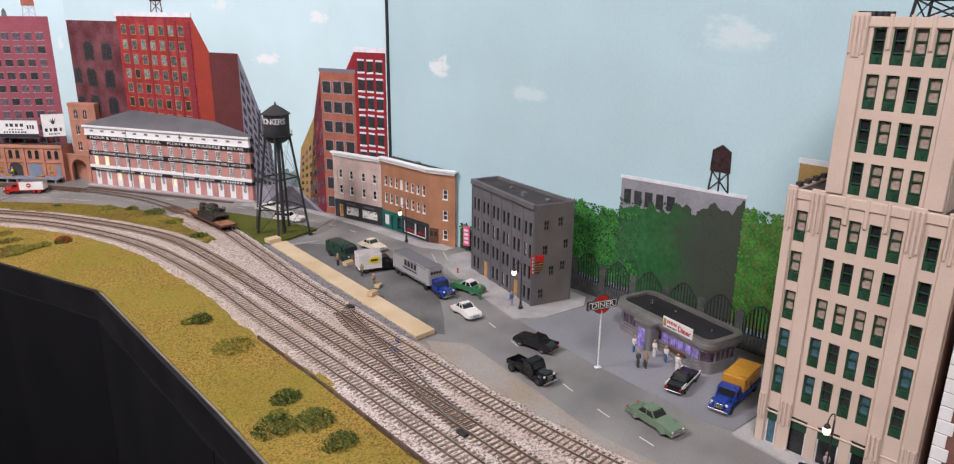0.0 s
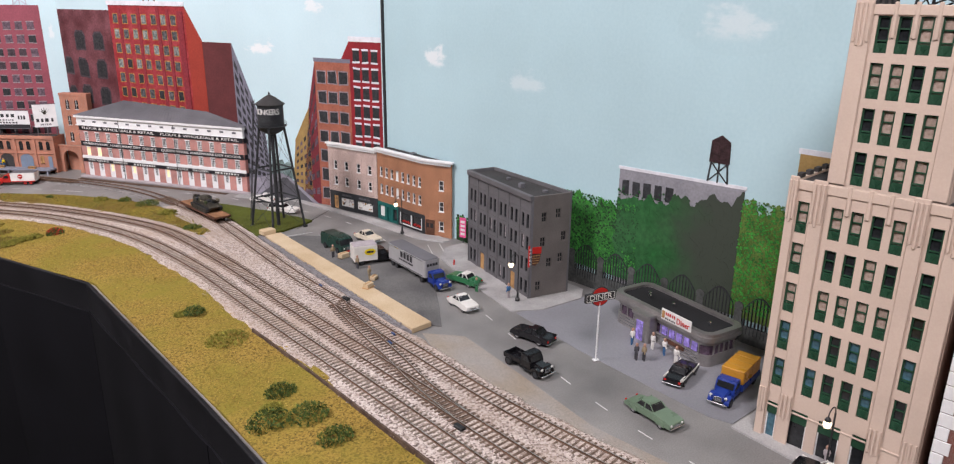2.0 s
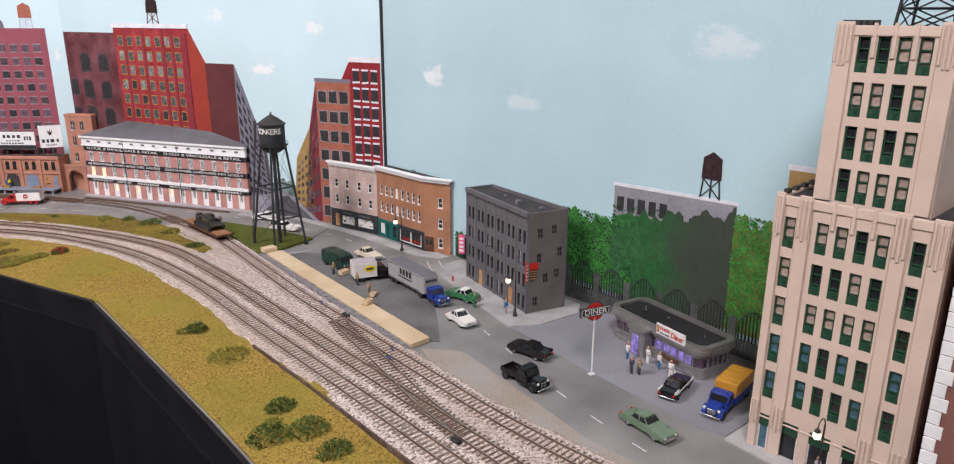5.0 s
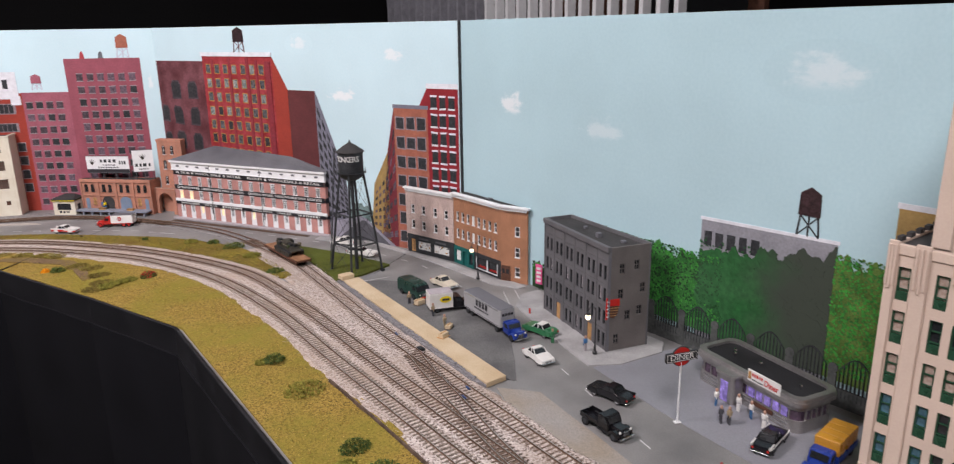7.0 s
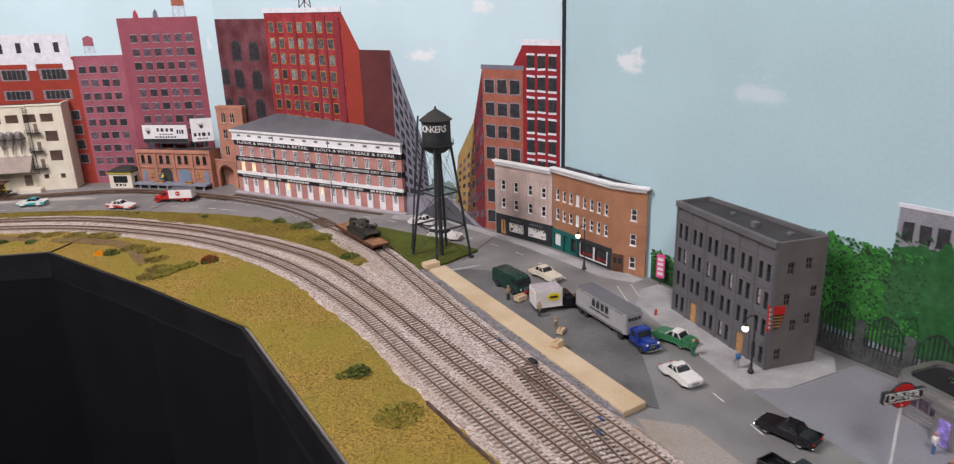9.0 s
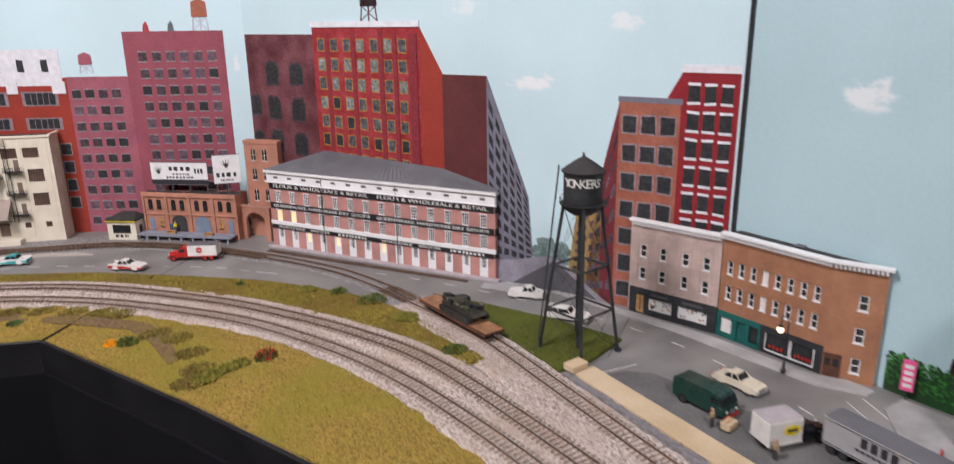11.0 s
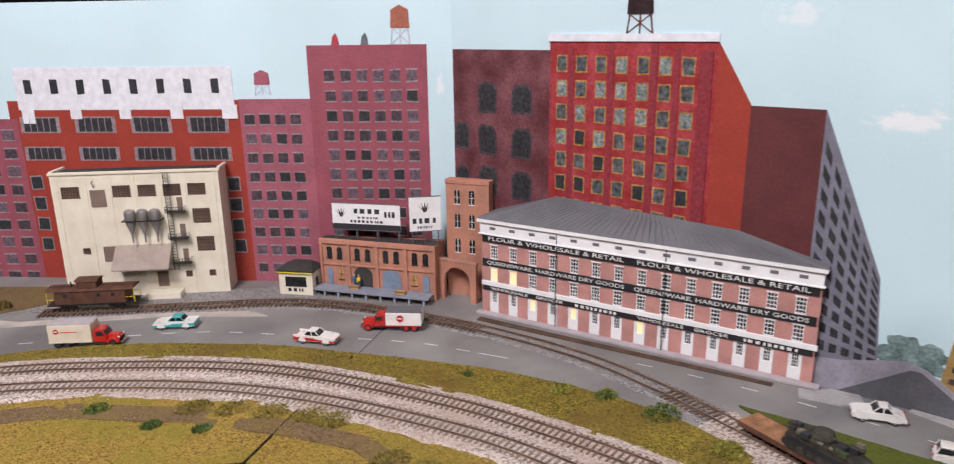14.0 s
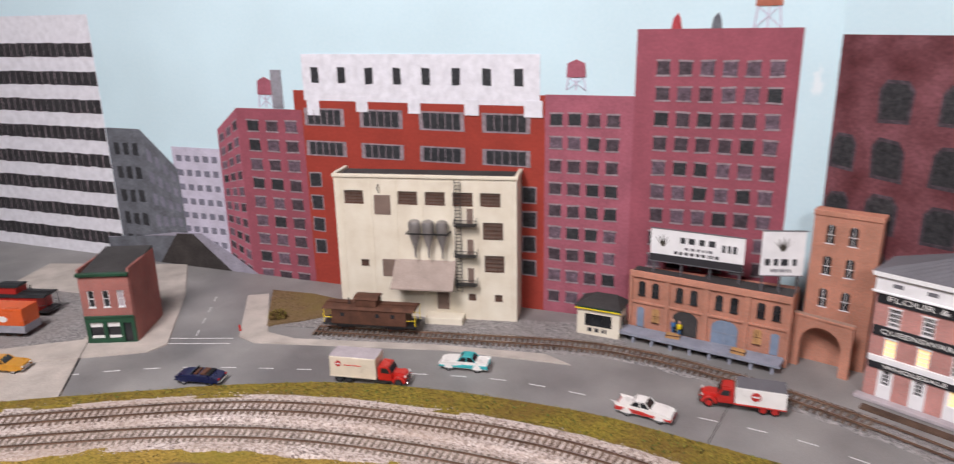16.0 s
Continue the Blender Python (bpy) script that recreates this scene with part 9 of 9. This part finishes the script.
def strokes():
    """Painted road lines: dashes, stop lines and parking edges."""
    dash = bpy.data.meshes.new("dash")
    bm = bmesh.new()
    box(bm, -0.009, 0.009, -0.0006, 0.0006, 0, 0.0003)
    bm.to_mesh(dash)
    bm.free()
    dash.materials.append(M["line"])
    th = thing("road_marking", pose(0, 0, 0), "thin white dashed centre line of the streets", "road marking", "", "structure")
    for pts, gap in (([(0.655, 0.30), (0.659, 0.516), (0.678, 0.66), (0.710, 0.791), (0.728, 0.87), (0.765, 1.05), (0.790, 1.20), (0.790, 1.32), (0.755, 1.45), (0.68, 1.62), (0.60, 1.75), (0.53, 1.83)], 0.060),
                     ([(-0.60, 2.215), (-0.35, 2.222), (-0.22, 2.215), (-0.083, 2.181), (0.073, 2.132), (0.159, 2.097), (0.24, 2.043), (0.382, 1.939), (0.440, 1.875)], 0.045), ([(-0.205, 2.31), (-0.200, 2.45)], 0.040)):
        ln = smooth_line(pts, gap)
        for p, n in zip(ln, normals(ln)):
            share("dash", dash, th, p.x, p.y, 0.0, math.degrees(math.atan2(n.y, n.x)) - 90)
    for a, b in (((0.662, 1.305), (0.713, 1.297)), ((0.692, 1.255), (0.678, 0.985)), ((0.445, 1.868), (0.470, 1.838)), ((-0.245, 2.287), (-0.16, 2.268)), ((-0.242, 2.302), (-0.158, 2.283)), ((0.83, 1.115), (0.80, 1.055)), ((0.85, 1.11), (0.825, 1.06))):
        m = facing(a, b)
        bm = bmesh.new()
        box(bm, 0, math.dist(a, b), -0.0005, 0.0005, 0, 0.0004)
        part("line", bm, M["line"], th).matrix_basis = m
    th = thing("module_joint", pose(0, 0, 0), "dark crack where two layout boards meet", "joint", "", "structure")
    for a, b, z in (((0.420, 2.055), (0.300, 1.925), 0.0004), ((0.300, 1.925), (0.296, 1.92), 0.006), ((0.235, 1.855), (0.140, 1.752), 0.0046), ((-0.345, 2.40), (-0.322, 2.15), 0.0019), ((0.86, 1.44), (0.70, 1.33), 0.0004)):
        bm = bmesh.new()
        box(bm, 0, math.dist(a, b), -0.0004, 0.0004, 0, z)
        part("crack", bm, M["black"], th).matrix_basis = facing(a, b)


strokes()


# ---- plants and loose stones ----
def bush(x, y, r, colour, seed, h=0.7, flower=None, name="bush", label="low clump of green foam bush on the turf"):
    th = thing(name, pose(x, y, 0.0035), label, "bush", "bushes")
    rnd = random.Random(seed)
    for k, (m, n) in enumerate(((colour, 420), (flower, 110)) if flower else ((colour, 480),)):
        bm = bmesh.new()
        for _ in range(n):
            a, q = rnd.uniform(0, 6.28), math.sqrt(rnd.random()) * r
            z = rnd.uniform(0, 1) * h * r * math.sqrt(max(0.05, 1 - (q / r) ** 2))
            s = rnd.uniform(0.0008, 0.0022) if not k else rnd.uniform(0.0009, 0.0018)
            if k:
                z = h * r * math.sqrt(max(0.05, 1 - (q / r) ** 2)) * 1.05
            c = Vector((q * math.cos(a), q * math.sin(a) * 0.8, z))
            v = [bm.verts.new(c + Vector((rnd.uniform(-1, 1), rnd.uniform(-1, 1), rnd.uniform(-1, 1))).normalized() * s) for _ in range(4)]
            for f in ((0, 1, 2), (0, 3, 1), (1, 3, 2), (2, 3, 0)):
                bm.faces.new([v[i] for i in f])
        part("foliage" if not k else "blossom", bm, m, th)
    if not flower and r > 0.011:
        bm = bmesh.new()
        for _ in range(60):
            a, q = rnd.uniform(0, 6.28), math.sqrt(rnd.random()) * r * 1.05
            p = Vector((q * math.cos(a), q * math.sin(a) * 0.8, h * r * 0.8 * math.sqrt(max(0.05, 1 - min(1, q / r) ** 2))))
            rod(bm, p, p + Vector((rnd.uniform(-1, 1), rnd.uniform(-1, 1), rnd.uniform(0.0, 1.0))) * 0.0045, 0.00035, 0.0002, n=3)
        tagged(part("twig_top", bm, M["bush_olive"], th), "fine olive twigs", "", "", "stuff")


for i, (x, y, r, c, h) in enumerate(((0.428, 1.078, 0.014, "bush", 0.7), (0.412, 1.082, 0.008, "bush_olive", 0.5), (0.430, 0.975, 0.026, "bush_olive", 0.35), (0.425, 0.824, 0.017, "bush", 0.6), (0.391, 0.779, 0.022, "bush", 0.6), (0.426, 0.765, 0.021, "bush", 0.7), (0.428, 0.716, 0.018, "bush", 0.6), (0.404, 0.800, 0.012, "bush_olive", 0.4),
                                      (0.515, 1.700, 0.012, "bush", 0.5), (0.540, 1.640, 0.022, "bush", 0.5), (0.552, 1.560, 0.018, "bush_olive", 0.4), (0.556, 1.440, 0.016, "bush", 0.35), (0.480, 1.735, 0.014, "bush_olive", 0.4), (0.405, 1.815, 0.006, "bush", 0.6), (0.02, 1.93, 0.014, "bush", 0.4), (0.115, 1.835, 0.010, "bush", 0.4), (0.07, 1.868, 0.010, "bush", 0.4), (0.265, 1.695, 0.020, "bush_weed", 0.16), (0.285, 1.664, 0.020, "bush_weed", 0.16), (0.291, 1.610, 0.020, "bush_weed", 0.16), (0.288, 1.563, 0.020, "bush_weed", 0.16), (0.273, 1.535, 0.020, "bush_weed", 0.16), (0.289, 1.531, 0.012, "bush_olive", 0.4), (0.303, 1.542, 0.012, "bush_olive", 0.4), (0.318, 1.546, 0.012, "bush_olive", 0.4), (0.332, 1.549, 0.012, "bush_olive", 0.4), (0.113, 1.884, 0.020, "bush_weed", 0.16), (0.148, 1.862, 0.020, "bush_weed", 0.16), (0.184, 1.838, 0.020, "bush_weed", 0.16), (0.218, 1.811, 0.020, "bush_weed", 0.16), (0.238, 1.790, 0.020, "bush_weed", 0.16), (-0.105, 2.33, 0.012, "bush_brown", 1.0))):
    M.setdefault("bush_weed", mat("dry_weed_foam", (0.19, 0.135, 0.035), 0.95, 0, 0.4, 200, 1200, 0.3, alt=(0.27, 0.20, 0.05)))
    M.setdefault("bush_brown", mat("dry_brown_foam", (0.12, 0.075, 0.025), 0.95, 0, 0.4, 200, 1200, 0.3))
    bush(x, y, r, M[c], i, h)
bush(0.362, 1.548, 0.014, M["bush"], 40, 0.75, M["bush_red"], "flower_bush", "green foam bush with bright red flowers")
bush(0.231, 1.684, 0.013, M["bush"], 41, 0.6, None)
bush(0.213, 1.690, 0.008, M["bush_orange"], 42, 0.9, None, "flower_bush", "small clump of orange foam flowers")


def inside(p, poly):
    c = False
    for (ax, ay), (bx, by) in zip(poly, poly[1:] + poly[:1]):
        if (ay > p[1]) != (by > p[1]) and p[0] < (bx - ax) * (p[1] - ay) / (by - ay) + ax:
            c = not c
    return c


def scatter(name, label, n, pick, size, materials, seed, flat=0.7):
    """Loose crumbs of one kind, each a little uneven lump."""
    rng = np.random.default_rng(seed)
    verts, faces, idx = [], [], []
    made = 0
    while made < n:
        spot = pick(rng)
        if spot is None:
            continue
        x, y, z = spot
        s = rng.uniform(*size)
        b = len(verts)
        off = rng.normal(0, 1, (4, 3))
        off /= np.linalg.norm(off, axis=1)[:, None]
        for o in off:
            verts.append((x + o[0] * s, y + o[1] * s, z + s * 0.3 + o[2] * s * flat))
        faces += [(b, b + 1, b + 2), (b, b + 3, b + 1), (b + 1, b + 3, b + 2), (b + 2, b + 3, b)]
        idx += [int(rng.integers(len(materials)))] * 4
        made += 1
    me = bpy.data.meshes.new(name)
    me.from_pydata(verts, [], faces)
    for m in materials:
        me.materials.append(m)
    me.polygons.foreach_set("material_index", idx)
    return tagged(new(name, me), label, name.replace("_", " "), "", "stuff")


def near_track(line, lo, hi, z, y0, y1, x0):
    ln = smooth_line(line, 0.006)
    nn = normals(ln)
    ok = [i for i in range(len(ln)) if y0 <= ln[i].y <= y1 and ln[i].x > x0]

    def pick(rng):
        i = ok[int(rng.integers(len(ok)))]
        o = rng.uniform(lo, hi)
        p = ln[i] + nn[i] * o + Vector((rng.uniform(-0.003, 0.003), rng.uniform(-0.003, 0.003)))
        return p.x, p.y, z
    return pick


STONES = [mat("ballast_stone_pale", (0.58, 0.52, 0.49), 0.9, 0, 0.2, 300, 1500, 0.1), mat("ballast_stone_pink", (0.44, 0.36, 0.33), 0.9, 0, 0.2, 300, 1500, 0.1), mat("ballast_stone_dark", (0.20, 0.17, 0.16), 0.9, 0, 0.2, 300, 1500, 0.1)]
scatter("loose_ballast", "loose pale stones of the near track's ballast", 9000, near_track(TRACK_A, -0.022, 0.032, 0.0045, 0.5, 2.2, -0.4), (0.0006, 0.0013), STONES, 1)
scatter("loose_ballast", "loose pale stones of the far track's ballast", 7000, near_track(TRACK_B, -0.030, 0.022, 0.0040, 0.5, 2.2, -0.4), (0.0006, 0.0013), STONES, 2)
scatter("loose_ballast", "loose pale stones of the siding's ballast", 5000, near_track(TRACK_C, -0.022, 0.044, 0.0034, 0.5, 1.65, 0), (0.0006, 0.0013), STONES, 3)
TURF = [mat("turf_crumb_ochre", (0.34, 0.225, 0.05), 0.95, 0, 0.3, 300, 1500, 0.1), mat("turf_crumb_olive", (0.24, 0.19, 0.035), 0.95, 0, 0.3, 300, 1500, 0.1), mat("turf_crumb_brown", (0.22, 0.13, 0.03), 0.95, 0, 0.3, 300, 1500, 0.1), mat("turf_crumb_straw", (0.43, 0.31, 0.085), 0.95, 0, 0.3, 300, 1500, 0.1)]
FRONT_TURF = [(x + 0.008, y) for x, y in FRONT[1:6]] + [(-0.3, 1.95), (-0.3, 2.03)] + along(TRACK_A, 0.030, 0.60)[::-1]


def turf_pick(poly, z):
    xs, ys = [p[0] for p in poly], [p[1] for p in poly]

    def pick(rng):
        p = (rng.uniform(min(xs), max(xs)), rng.uniform(min(ys), max(ys)))
        return (*p, z + 0.0015 * noise.noise(Vector((p[0] * 20, p[1] * 20, 0)))) if inside(p, poly) else None
    return pick


scatter("turf_crumbs", "coarse ochre and olive turf crumbs", 16000, turf_pick(FRONT_TURF, 0.0036), (0.0005, 0.0014), TURF, 4)
STRIP = along(TRACK_B, -0.026, 1.38) + [tuple(p) for p in smooth_line(HIGHWAY_NEAR, 0.03)]
scatter("turf_crumbs", "coarse green and brown turf crumbs", 6000, turf_pick(STRIP, 0.0038), (0.0006, 0.0018), [M["bush_olive"], TURF[1], TURF[2], M["bush"]], 5)


def shelving():
    """The storage rack that shows above the sky boards."""
    th = thing("storage_rack", pose(1.6, 2.95, -1.1, 0, 0, -90), "dim storage rack with brown boards and white uprights", "storage rack")
    W, H = 1.5, 2.3
    boxes("shelf", [(0, W, 0, 0.35, z, z + 0.02) for z in (0.3,)], M["rust"], th)
    boxes("shelf", [(0, W, 0, 0.35, 1.30, 1.32)], M["rust"], th)
    boxes("back_board", [(0, W, 0.35, 0.37, 0, H)], M["rust"], th)
    n = 26
    for k in range(n + 1):
        x = W * k / n
        boxes("upright", [(x - 0.007, x + 0.007, 0.0, 0.03, 0.0, H)], M["white"] if k > 11 else M["mural_billgrey"], th)
    rnd = random.Random(3)
    for k in range(n):
        if rnd.random() < 0.7 or k < 12:
            x = W * (k + 0.15) / n
            boxes("stored_board", [(x, x + W / n * 0.6, 0.05, 0.3, 1.32, 1.32 + rnd.uniform(0.4, 0.6))], (M["frame_black"], M["roof_grey"], M["rust"])[int(rnd.random() * (2 if k < 12 else 3))], th)


shelving()
